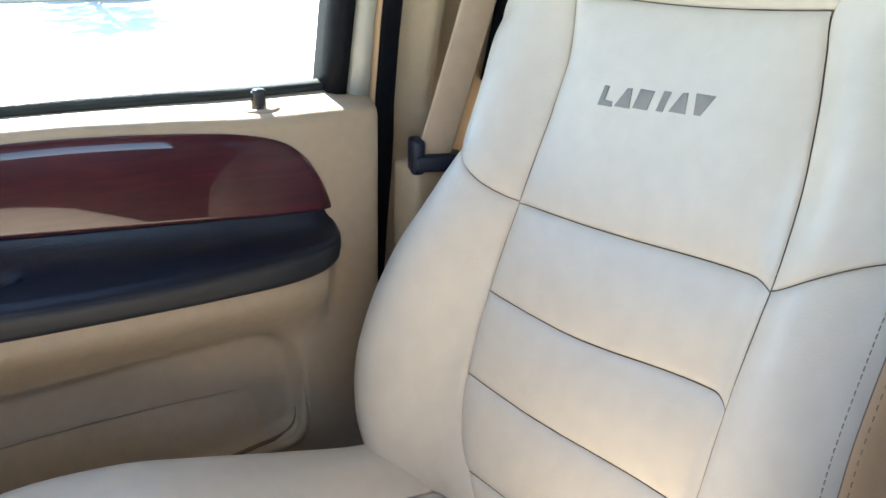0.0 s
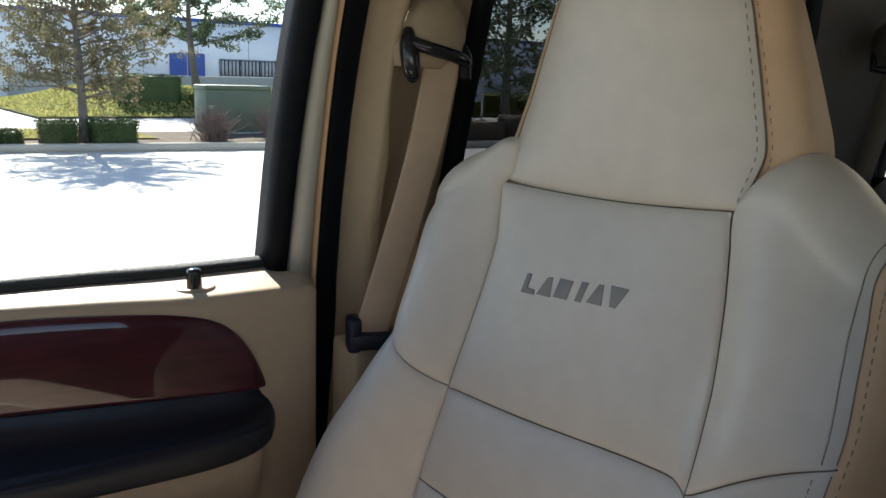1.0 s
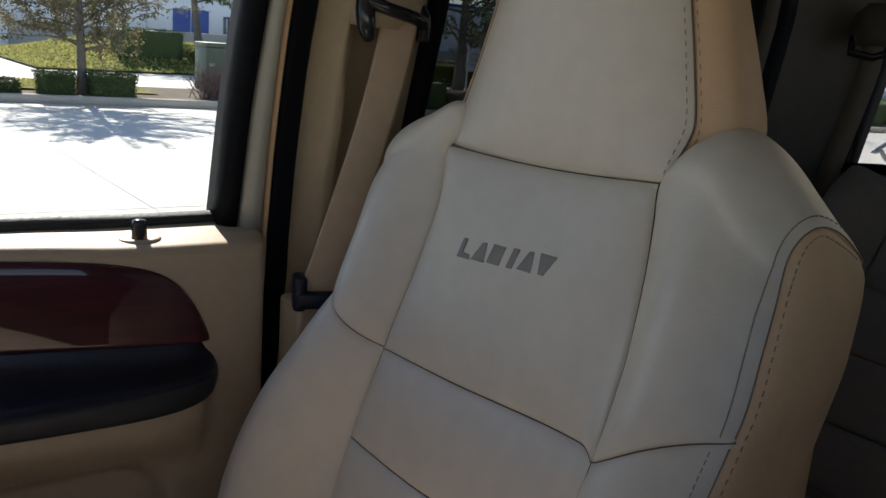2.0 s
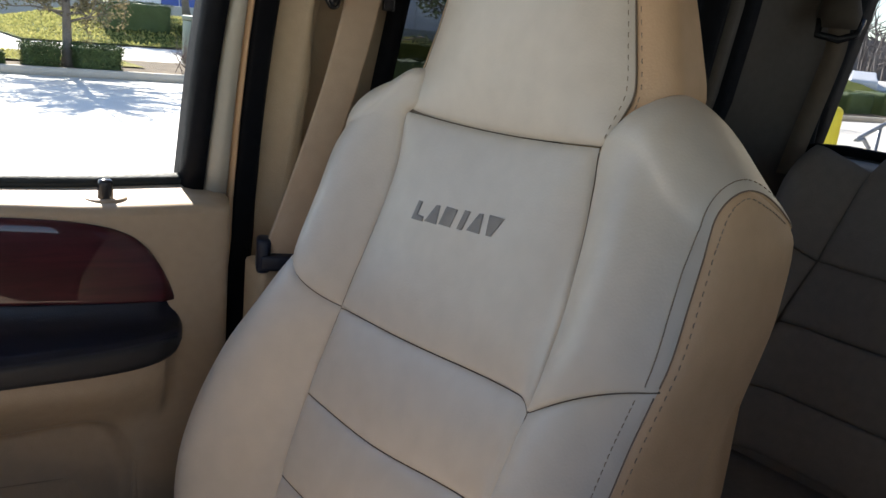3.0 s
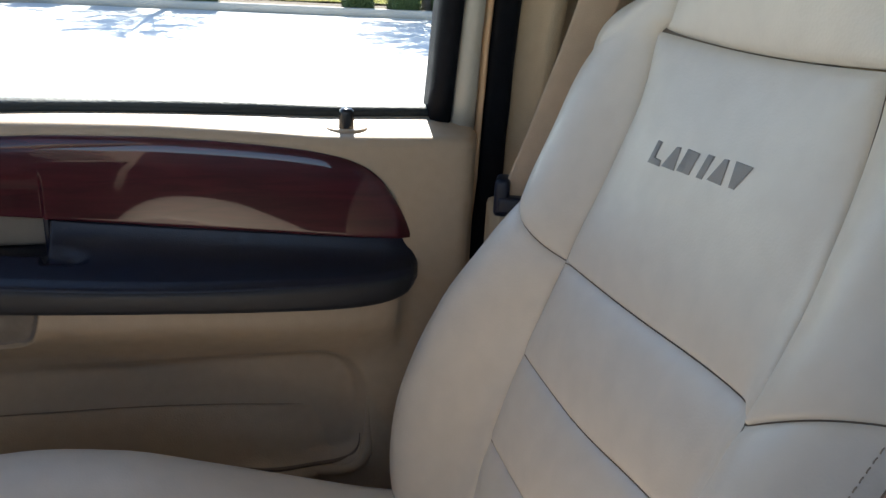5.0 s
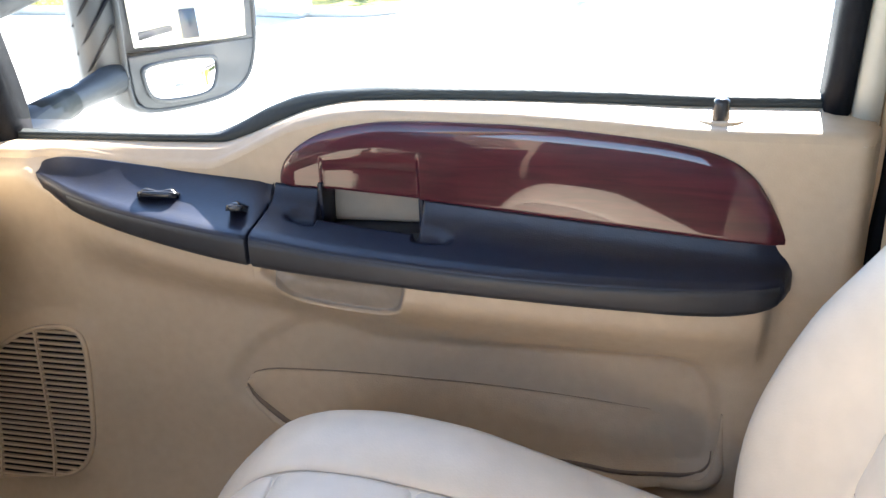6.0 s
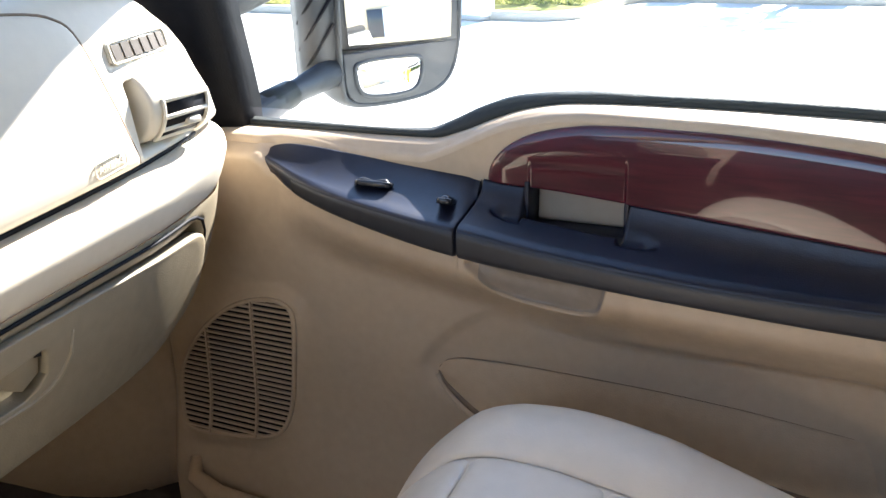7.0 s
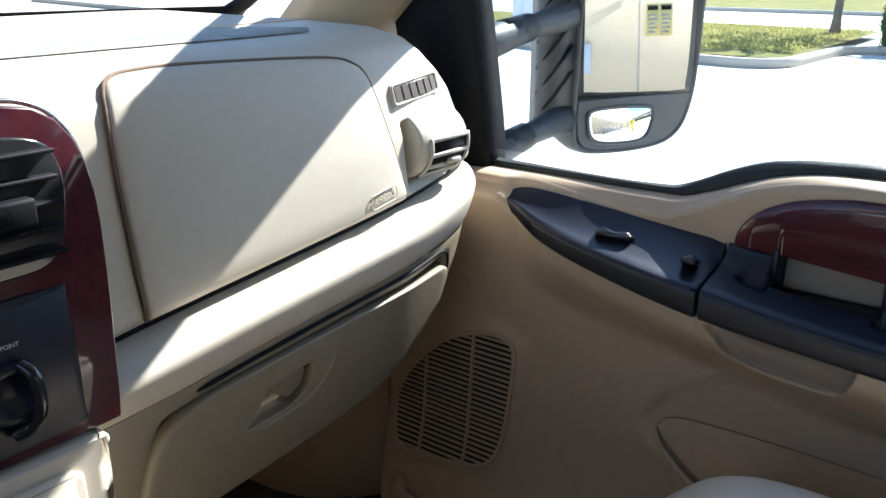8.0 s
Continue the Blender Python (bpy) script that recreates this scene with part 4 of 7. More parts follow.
# cushion
CUSH = curve([(-0.56, 0.93), (-0.545, 0.985), (-0.50, 1.045), (-0.45, 1.088), (-0.40, 1.106), (-0.34, 1.112), (-0.26, 1.103), (-0.18, 1.080), (-0.08, 1.048), (0.02, 1.018), (0.12, 1.0)])


def cushion(x, y):
    u = (y - YC) / 0.29
    z = CUSH(x) - 0.03 * (1 - abs(u) ** 2.2) * smooth(-0.52, -0.3, x) + 0.014 * math.exp(-((abs(u) - 0.75) / 0.2) ** 2)
    z -= 0.09 * max(0, (abs(u) - 0.86) / 0.14) ** 2.2
    return z


def cushion_pad(name, x0, x1, y0, y1, nu=24, nv=24, groove="lrbt"):
    def f(s, t):
        x, y = x0 + (x1 - x0) * s, y0 + (y1 - y0) * t
        off = 0.0
        for k, d in (("b", s * abs(x1 - x0)), ("t", (1 - s) * abs(x1 - x0)), ("l", t * abs(y1 - y0)), ("r", (1 - t) * abs(y1 - y0))):
            if k in groove:
                off += 0.0035 * math.exp(-d / 0.0025) + 0.0045 * math.exp(-d / 0.025)
        return (x, y, cushion(x, y) - off)
    return part(name, grid(f, ease(nu), ease(nv)), LEATHER, seat)


for a, b in ((-0.44, -0.29), (-0.29, -0.14), (-0.14, 0.02), (0.02, 0.1)):
    cushion_pad("cushion_roll", a + gap, b - gap, YC - 0.165, YC + 0.165)
cushion_pad("cushion_front", -0.558, -0.44 - gap, YC - 0.165, YC + 0.165, groove="tlr")
cushion_pad("cushion_wing", -0.558, 0.12, YC + 0.165 + gap, YC + 0.29, 50, 22, groove="l")
cushion_pad("cushion_wing", -0.558, 0.12, YC - 0.29, YC - 0.165 - gap, 50, 22, groove="r")
part("cushion_base", loft([[(x, YC + w, z) for x, w, z in ((a, -0.285, CUSH(a) - 0.09), (a, -0.26, CUSH(a) - 0.055), (a, 0.26, CUSH(a) - 0.055), (a, 0.285, CUSH(a) - 0.09), (a * 0.97 - 0.005, 0.27, 0.86), (a * 0.97 - 0.005, -0.27, 0.86))] for a in lin(-0.545, 0.2, 20)]), LEATHER_SIDE, seat, "tan vinyl seat skirt")
part("cushion_core", grid(lambda x, y: (x, y, cushion(x, y) - 0.0098), lin(-0.55, 0.1, 60), lin(YC - 0.25, YC + 0.25, 40)), LEATHER, seat)
for a in (-0.22, 0.17):
    part("seat_track", box((-0.45, YC + a, 0.745), (0.2, YC + a + 0.05, 0.87), 0.004), BLACK_SOFT, seat)


# ---- pillars, belts and the rest of the cab ----
pillar_b = thing("pillar_between_doors", (0.3, 0.03, 0.64), "tan trimmed door pillar with black weatherstrip", "pillar", kind="structure")
rings = []
for z in lin(0.66, 1.97, 30):
    a, w, y = strip_x(z), 0.037 + 0.02 * max(0, z - 1.6), lean_y(z) - 0.012
    rings.append([(a, y + 0.02, z), (a + 0.002, y - 0.004, z), (a + w * 0.3, y - 0.014, z), (a + w * 0.5, y - 0.008, z), (a + w * 0.75, y - 0.016, z), (a + w, y - 0.006, z), (a + w, y + 0.05, z), (a, y + 0.05, z)])
part("weatherstrip", loft(rings), BLACK_SOFT, pillar_b, "black rubber door weatherstrip")


def pillar_y(s, z):
    """The pillar trim: a rounded front edge, a long hollow for the belt, and a rear edge at the back door."""
    y = lean_y(z) - 0.012
    y -= 0.042 * smooth(0.0, 0.16, s)
    y += 0.046 * smooth(0.22, 0.34, s) * (1 - smooth(0.9, 1.0, s)) * smooth(1.0, 1.3, z)
    d = math.hypot((s - 0.42) / 0.26, (z - 1.68) / 0.16)
    y += 0.010 * (1 - smooth(0.8, 1.05, d))
    return y + 0.05 * smooth(0.9, 1.0, s)


def pillar_pt(s, z):
    a = strip_x(z) + 0.037 + 0.02 * max(0, z - 1.6)
    return (a + (0.392 + 0.02 * (z - 1.6) - a) * s, pillar_y(s, z), z)


part("pillar_trim", grid(pillar_pt, lin(0, 1, 40), lin(0.66, 1.97, 70)), PILLAR, pillar_b, "tan pillar trim")

belt = thing("seat_belt", (0.25, -0.08, 1.3), "tan seat belt on a black guide beside the front seat", "seat belt")
BELT_LINE = [Vector(p) for p in ((0.292, -0.088, 1.70), (0.286, -0.093, 1.66), (0.262, -0.094, 1.56), (0.225, -0.092, 1.44), (0.196, -0.091, 1.355), (0.189, -0.086, 1.325))]
line = round_path(BELT_LINE, 6, False)
rings = []
for i, p in enumerate(line):
    p = Vector(p)
    side = Vector((0.92, -0.39, 0.12)).normalized() * 0.0235
    out = Vector((-0.39, -0.92, 0)) * 0.0007
    rings.append([p - side - out, p - side + out, p - side * 0.85 + out * 2, p + out * 2, p + side * 0.85 + out * 2, p + side + out, p + side - out])
part("webbing", loft(rings), BELT, belt, "tan woven belt webbing")
cover = []
for z, w, d in ((1.672, 0.044, 0.030), (1.69, 0.052, 0.036), (1.715, 0.052, 0.034), (1.74, 0.044, 0.026), (1.757, 0.030, 0.016), (1.765, 0.012, 0.006)):
    cx = 0.284 + (z - 1.69) * 0.25
    cover.append([(cx + math.copysign(abs(math.cos(q)) ** 0.7, math.cos(q)) * w, -0.052 - max(0, math.sin(q)) ** 0.8 * (d + 0.012) + 0.01 * (math.sin(q) < 0), z - 0.2 * math.cos(q) * w * 0.3) for q in (2 * math.pi * k / 24 for k in range(24))])
part("loop_cover", loft(cover), PILLAR, belt, "tan moulded belt loop cover")
part("belt_loop", merge(tube(round_path([(0.247, -0.078, 1.718), (0.241, -0.088, 1.70), (0.243, -0.092, 1.672), (0.25, -0.088, 1.658)], 4, False), [0.007 + 0.005 * math.sin(math.pi * k / 12) for k in range(13)], 10), tube(round_path([(0.243, -0.090, 1.703), (0.262, -0.104, 1.696), (0.30, -0.106, 1.688), (0.326, -0.094, 1.682)], 4, False), 0.0085, 10), tube(round_path([(0.326, -0.082, 1.70), (0.329, -0.09, 1.685), (0.33, -0.088, 1.66)], 4, False), 0.009, 10)), BLACK_GLOSS, belt, "black plastic belt loop")
part("height_button", merge(box((0.292, -0.075, 1.79), (0.312, -0.04, 1.83), 0.004), box((0.285, -0.08, 1.822), (0.335, -0.045, 1.838), 0.004)), BLACK, belt, "black height adjuster")
guide = merge(box((-0.034, -0.014, -0.022), (-0.016, 0.02, 0.024), 0.006, 3), box((-0.03, -0.016, -0.018), (0.036, 0.02, 0.004), 0.005, 3))
guide.transform(Matrix.Translation((0.196, -0.089, 1.338)) @ Matrix.Rotation(radians(-23), 4, "Z"))
part("belt_guide", guide, BLACK, belt, "black plastic belt guide")
part("guide_mount", box((0.168, -0.088, 1.2), (0.21, -0.03, 1.326), 0.008), PILLAR, belt)

# rear door with privacy glass
rear_door = thing("rear_door", (0.75, 0.03, 0.62), "tan rear truck door with dark privacy glass", "door")
part("trim_panel", grid(lambda x, z: (x, -0.01 - 0.05 * smooth(1.26, 1.2, z) * smooth(1.02, 1.15, z) + 0.03 * smooth(1.40, 1.43, z), z), lin(0.37, 1.21, 30), lin(0.62, 1.43, 40)), VINYL, rear_door)
part("outer_skin", grid(lambda x, z: (x, 0.15, z), lin(0.17, 1.5, 4), lin(0.6, 1.42, 4)), PAINT, rear_door, "white painted steel")


def rear_x(z):
    return 1.09 - abs(z - 1.55) * 0.12 - max(0, z - 1.75) * 0.2


rings = []
for z in lin(1.40, 1.95, 14):
    x, y = rear_x(z), lean_y(z)
    rings.append([(x, y + 0.02, z), (x, y - 0.015, z), (x + 0.03, y - 0.03, z), (x + 0.045, y - 0.03, z), (x + 0.05, y + 0.02, z)])
part("rear_frame", loft(rings), BLACK_SOFT, rear_door)
rings = []
for z in lin(1.40, 1.95, 14):
    x, y = rear_x(z) + 0.05, lean_y(z)
    rings.append([(x, y + 0.02, z), (x + 0.003, y - 0.03, z), (x + 0.03, y - 0.036, z), (x + 0.035, y + 0.02, z)])
part("frame_trim", loft(rings), PILLAR_SHADED, rear_door)
part("top_rail", box((0.37, -0.09, 1.92), (1.12, -0.03, 1.98)), BLACK_SOFT, rear_door)
part("sill_seal", box((0.38, 0.03, 1.425), (1.1, 0.06, 1.445), 0.004), BLACK_SOFT, rear_door)
part("front_frame", loft([[(0.375 + 0.02 * (z - 1.6) + a, lean_y(z) + b, z) for a, b in ((0, 0.02), (0.0, -0.03), (0.02, -0.03), (0.028, 0.02))] for z in lin(1.40, 1.95, 8)]), BLACK_SOFT, rear_door)
part("window_glass", loft([[(0.385, lean_y(z) + 0.004, z), (rear_x(z) + 0.02, lean_y(z) + 0.004, z), (rear_x(z) + 0.02, lean_y(z) + 0.008, z), (0.385, lean_y(z) + 0.008, z)] for z in lin(1.42, 1.94, 5)]), TINTED, rear_door, "dark privacy glass")

# rear corner pillar with its belt, the shade there put into both colours
pillar_c = thing("rear_corner_pillar", (1.32, -0.05, 0.64), "rear corner pillar trim, darkened to grey-brown for shade", "pillar", kind="structure")
part("weatherstrip", loft([[(rear_x(z) + 0.085, lean_y(z) + 0.02, z), (rear_x(z) + 0.088, lean_y(z) - 0.03, z), (rear_x(z) + 0.13, lean_y(z) - 0.04, z), (rear_x(z) + 0.135, lean_y(z) + 0.02, z)] for z in lin(0.66, 1.97, 20)]), BLACK_SOFT, pillar_c)


def corner_pt(s, z):
    a = Vector((rear_x(z) + 0.133, lean_y(z) - 0.035, z))
    b = Vector((1.425 - max(0, z - 1.5) * 0.05, -0.078 - max(0, z - 1.45) * 0.17, z))
    mid = Vector((1.36, lean_y(z) - 0.03, z))
    return tuple(a * (1 - s) ** 2 + mid * 2 * s * (1 - s) + b * s * s)


part("pillar_trim", grid(corner_pt, lin(0, 1, 24), lin(0.66, 1.97, 30)), PILLAR_SHADED, pillar_c)
rear_belt = thing("seat_belt", (1.36, -0.12, 1.4), "rear seat belt on the corner pillar, darkened for shade", "seat belt")
line = round_path([Vector(p) for p in ((1.365, -0.135, 1.74), (1.37, -0.135, 1.68), (1.368, -0.122, 1.60), (1.362, -0.108, 1.52), (1.35, -0.095, 1.42))], 5, False)
rings = []
for p in line:
    p = Vector(p)
    side, out = Vector((0.35, -0.93, 0)) * 0.02, Vector((-0.93, -0.35, 0)) * 0.001
    rings.append([p - side - out, p - side + out, p + side + out, p + side - out])
part("webbing", loft(rings), BELT_SHADED, rear_belt)
part("belt_loop", tube([(1.345, -0.105, 1.735), (1.335, -0.11, 1.705), (1.345, -0.15, 1.698), (1.36, -0.175, 1.71), (1.375, -0.175, 1.74)], 0.008, 8), BLACK_GLOSS, rear_belt)
part("loop_cover", loft([[(1.355 + math.cos(q) * r * 0.5, -0.135 + math.sin(q) * r, z) for q in (2 * math.pi * k / 16 for k in range(16))] for z, r in ((1.72, 0.042), (1.75, 0.046), (1.78, 0.036), (1.80, 0.015))]), PILLAR_SHADED, rear_belt)

# back wall with its window
back = thing("wall_rear", (1.45, -0.86, 0.64), "cab back wall with a wide window", "wall", kind="structure")
part("lower_wall", box((1.43, -1.78, 0.64), (1.5, 0.1, 1.47)), PILLAR_SHADED, back)
part("upper_rail", box((1.38, -1.7, 1.93), (1.45, 0.05, 2.0)), PILLAR_SHADED, back)
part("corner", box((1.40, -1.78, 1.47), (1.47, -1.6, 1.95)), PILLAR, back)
part("corner", loft([[(1.432, -0.082 - max(0, z - 1.45) * 0.17, z), (1.432, 0.06, z), (1.49, 0.06, z), (1.49, -0.082 - max(0, z - 1.45) * 0.17, z)] for z in lin(1.47, 1.95, 6)]), BLACK_SOFT, back)
part("window_seal", tube(round_path([(1.428, -0.088, 1.485), (1.428, -0.17, 1.482), (1.43, -0.86, 1.482), (1.43, -1.55, 1.482), (1.43, -1.58, 1.7), (1.42, -1.5, 1.92), (1.42, -0.86, 1.925), (1.42, -0.20, 1.92), (1.425, -0.125, 1.72)], 3), 0.011, 8, True), BLACK_SOFT, back)
part("corner_skin", loft([[(1.16, lean_y(z) + 0.015, z), (1.5, lean_y(z) + 0.015, z), (1.5, lean_y(z) + 0.05, z), (1.16, lean_y(z) + 0.05, z)] for z in lin(1.40, 1.97, 5)]), PAINT, back, "white painted steel")
pane = part("window_glass", box((1.446, -1.6, 1.46), (1.45, -0.06, 1.94)), BACK_GLASS, back, "lightly tinted back window")

# rear bench, with the shade it stands in painted into its leather
bench = thing("rear_bench", (1.05, -0.86, 0.74), "leather rear bench, darkened to grey-brown for shade", "bench seat")


def bench_face(y, z):
    u = min(abs(y + 0.52) / 0.36, 1.0)
    x = 1.07 + (z - 1.05) * 0.32
    x -= 0.035 * smooth(0.55, 0.8, u) - 0.12 * max(0, (u - 0.84) / 0.16) ** 2.5
    x += 0.06 * max(0, (z - 1.43) / 0.09) ** 2.5
    return x


def bench_pad(name, y0, y1, z0, z1, dz=0.0, nu=22, nv=20):
    def f(s, t):
        z = z0 + (z1 - z0) * t + dz * (s - 0.5)
        y = y0(z) + (y1(z) - y0(z)) * s
        w, h = abs(y1(z) - y0(z)), z1 - z0
        off = sum(0.005 * math.exp(-d / 0.004) + 0.006 * math.exp(-d / 0.03) for d in (s * w, (1 - s) * w, t * h, (1 - t) * h))
        drop = 0.05 * min(1.0, max(0, (abs(y + 0.52) - 0.26) / 0.1)) ** 2 * smooth(1.36, 1.5, z)
        return (bench_face(y, z) + off - 0.006, y, z - drop)
    return part(name, grid(f, ease(nu), ease(nv)), REAR_SHADED, bench)


inl = curve([(0.95, -0.24), (1.15, -0.27), (1.3, -0.30), (1.5, -0.335)])
for z0, z1 in ((1.305, 1.505), (1.19, 1.303), (1.07, 1.188), (0.96, 1.068)):
    bench_pad("backrest_roll", lambda z: inl(z) - 0.001, lambda z: -1.04 - inl(z) + 0.001, z0, z1)
bench_pad("side_wing", lambda z: -0.165, lambda z: inl(z) + 0.001, 1.335, 1.50, -0.06)
bench_pad("side_wing", lambda z: -0.165, lambda z: inl(z) + 0.001, 0.95, 1.333, -0.06)
bench_pad("side_wing", lambda z: -1.04 - inl(z) - 0.001, lambda z: -0.88, 0.95, 1.50)
bench_pad("backrest_panel", lambda z: -0.89, lambda z: -1.6, 0.95, 1.50)
part("bench_core", loft([[(bench_face(y, z) + 0.01, y, z - 0.03) for y in (-0.19, -0.3, -0.5, -0.8, -1.2, -1.58)] + [(1.40, -1.58, z - 0.03), (1.40, -0.19, z - 0.03)] for z in lin(0.95, 1.50, 14)]), REAR_SHADED, bench)
part("cushion", loft([[(x, y, z + c - 0.06) for x, z in ((1.12, 0.87), (0.66, 0.87), (0.60, 0.92), (0.60, 0.98), (0.64, 1.02), (0.75, 1.035), (1.0, 1.01), (1.12, 0.99))] for y, c in ((-0.17, -0.02), (-0.2, 0.0), (-0.5, 0.0), (-0.86, -0.004), (-1.55, 0.0), (-1.58, -0.02))]), REAR_SHADED, bench)
part("bench_base", box((0.7, -1.55, 0.742), (1.38, -0.2, 0.84)), BLACK_SOFT, bench)

# shell of the cab
tagged(part("floor", merge(box((-1.5, -1.76, 0.62), (-0.52, 0.06, 0.69)), box((-0.522, -1.76, 0.66), (1.5, 0.06, 0.74))), CARPET), "dark tan carpeted cab floor", "floor", kind="structure")
tagged(part("ceiling", grid(lambda x, y: (x, y, 1.985 - 0.05 * abs((y + 0.86) / 0.9) ** 3), lin(-0.62, 1.45, 12), lin(-1.78, 0.03, 16)), HEADLINER), "tan cloth headliner", "ceiling", kind="structure")
tagged(part("roof", box((-0.66, -1.75, 2.01), (1.5, 0.03, 2.06), 0.02), PAINT), "white cab roof", "roof", kind="structure")
tagged(part("wall_front", merge(box((-1.62, -1.78, 0.64), (-1.54, 0.1, 1.5)), box((-1.52, 0.012, 0.64), (-1.125, 0.06, 1.33))), VINYL_LOW), "tan firewall and kick panel", "wall", kind="structure")
KICK = round_path([(-1.132, 0.01), (-1.137, -0.012), (-1.152, -0.03), (-1.185, -0.074), (-1.198, -0.09), (-1.215, -0.106), (-1.26, -0.142), (-1.34, -0.215), (-1.46, -0.33), (-1.50, -0.30), (-1.50, 0.01)], 3)
tagged(part("kick_panel", loft([[(x - 0.012 * (z - 0.7), y, z) for x, y in KICK] for z in lin(0.63, 1.30, 6)]), VINYL_LOW), "tan moulded kick panel beside the footwell", "kick panel", kind="structure")
part("sill_step", box((-1.1, -0.02, 0.60), (1.4, 0.12, 0.665)), BLACK_SOFT, None)
tagged(bpy.data.objects["sill_step"], "black door sill step", "door sill", kind="structure")
# unseen driver side, plain; its high sill is there to cut fill light
far_wall = thing("wall_driver", (0, -1.75, 0.64), "unseen driver side of the cab, built high to limit light", "wall", kind="structure")
part("lower_wall", box((-1.62, -1.82, 0.64), (1.45, -1.72, 1.56)), CUP, far_wall)
part("pillar", box((0.15, -1.78, 1.41), (0.4, -1.66, 1.97)), PILLAR, far_wall)
part("pillar", box((1.2, -1.78, 1.41), (1.45, -1.66, 1.97)), PILLAR, far_wall)
part("top_rail", box((-0.6, -1.76, 1.92), (1.45, -1.66, 1.99)), PILLAR, far_wall)
part("window_glass", box((0.4, -1.74, 1.40), (1.2, -1.735, 1.93)), DARK_TINT, far_wall, "dark privacy glass")

# windscreen and its pillars
for side, nm in ((0, "passenger"), (1, "driver")):
    def flip(p):
        return (p[0], p[1] if side == 0 else -1.72 - p[1], p[2])
    rings = []
    for s in lin(0, 1, 12):
        z = 1.44 + 0.55 * s
        x = -1.33 + 0.70 * s
        y = -0.005 - 0.12 * s
        w = 0.10 - 0.02 * s
        rings.append([flip(q) for q in ((x + w, y + 0.05, z), (x + w * 0.85, y - 0.008, z), (x + w * 0.3, y - 0.035, z), (x - w * 0.5, y - 0.05, z), (x - w * 1.15, y - 0.045, z), (x - w * 1.15, y + 0.05, z))])
    tagged(part("windscreen_pillar", loft(rings), PILLAR), "tan trimmed windscreen pillar", "pillar", kind="structure")


def screen(s, v, d=0.0):
    y = -0.05 - 0.03 * v - (1.62 - 0.06 * v) * s
    bow = 1 - (2 * s - 1) ** 2
    return (-1.40 - 0.13 * bow * (1 - 0.6 * v) + 0.62 * v + d, y, 1.575 + 0.41 * v)


pane = tagged(part("windscreen", grid(lambda s, v: screen(s, v), lin(0, 1, 20), lin(0, 1.13, 11)), SHADED), "clear windscreen", "windscreen", kind="structure")
pane.visible_shadow = False
tagged(part("windscreen_border", loft([[screen(s, v, 0.004) for v in (-0.05, -0.05, 0.035, 0.035)][:1] + [screen(s, -0.05, 0.012), screen(s, 0.035, 0.008), screen(s, 0.035, -0.004)] for s in lin(0, 1, 40)]), BLACK_SOFT), "black windscreen border", "windscreen seal", kind="structure")
edge = round_path([screen(0.25, -0.01, 0.006), screen(0.06, -0.01, 0.006), screen(0.012, 0.03, 0.006), screen(0.008, 0.3, 0.006), screen(0.008, 0.98, 0.006)], 6, False)
tagged(part("windscreen_edge", tube(edge, 0.013, 8), BLACK_SOFT), "black windscreen edge seal", "windscreen seal", kind="structure")
hood = thing("hood", (-2.1, -0.86, 0.9), "white painted truck hood", "hood")
part("hood_panel", grid(lambda x, y: (x, y, 1.40 + 0.10 * smooth(-2.9, -1.7, x) - 0.25 * max(0.0, (-2.75 - x) / 0.25) ** 2 + 0.02 * math.cos((y + 0.86) * 3.2) - 0.12 * max(0.0, (abs(y + 0.86) - 0.7) / 0.2) ** 2), lin(-3.0, -1.56, 24), lin(-1.76, 0.04, 30)), PAINT, hood)
part("fender", box((-2.95, -1.78, 0.7), (-1.6, 0.06, 1.27), 0.05, 3), PAINT, hood)
tagged(part("roof_header", box((-0.66, -1.7, 1.955), (-0.52, -0.03, 2.0), 0.015), HEADLINER), "cloth roof header", "roof header", kind="structure")

# ---- dashboard ----
dash = thing("dashboard", (-1.1, -0.5, 1.0), "sand coloured vinyl dashboard with glovebox and vents", "dashboard")
DASH_X = curve([(-1.75, -0.85), (-0.75, -0.85), (-0.55, -0.856), (-0.40, -0.862), (-0.30, -0.868), (-0.20, -0.880), (-0.12, -0.896), (-0.07, -0.915), (-0.035, -0.95), (-0.02, -0.985)])
GAP_Z = curve([(-1.75, 1.33), (-0.75, 1.335), (-0.63, 1.344), (-0.45, 1.357), (-0.26, 1.371), (-0.12, 1.384), (-0.02, 1.392)])


END_FALL = curve([(-1.8, 0.0), (-0.21, 0.0), (-0.175, 0.007), (-0.139, 0.029), (-0.10, 0.055), (-0.07, 0.085), (-0.045, 0.115), (-0.02, 0.14)])


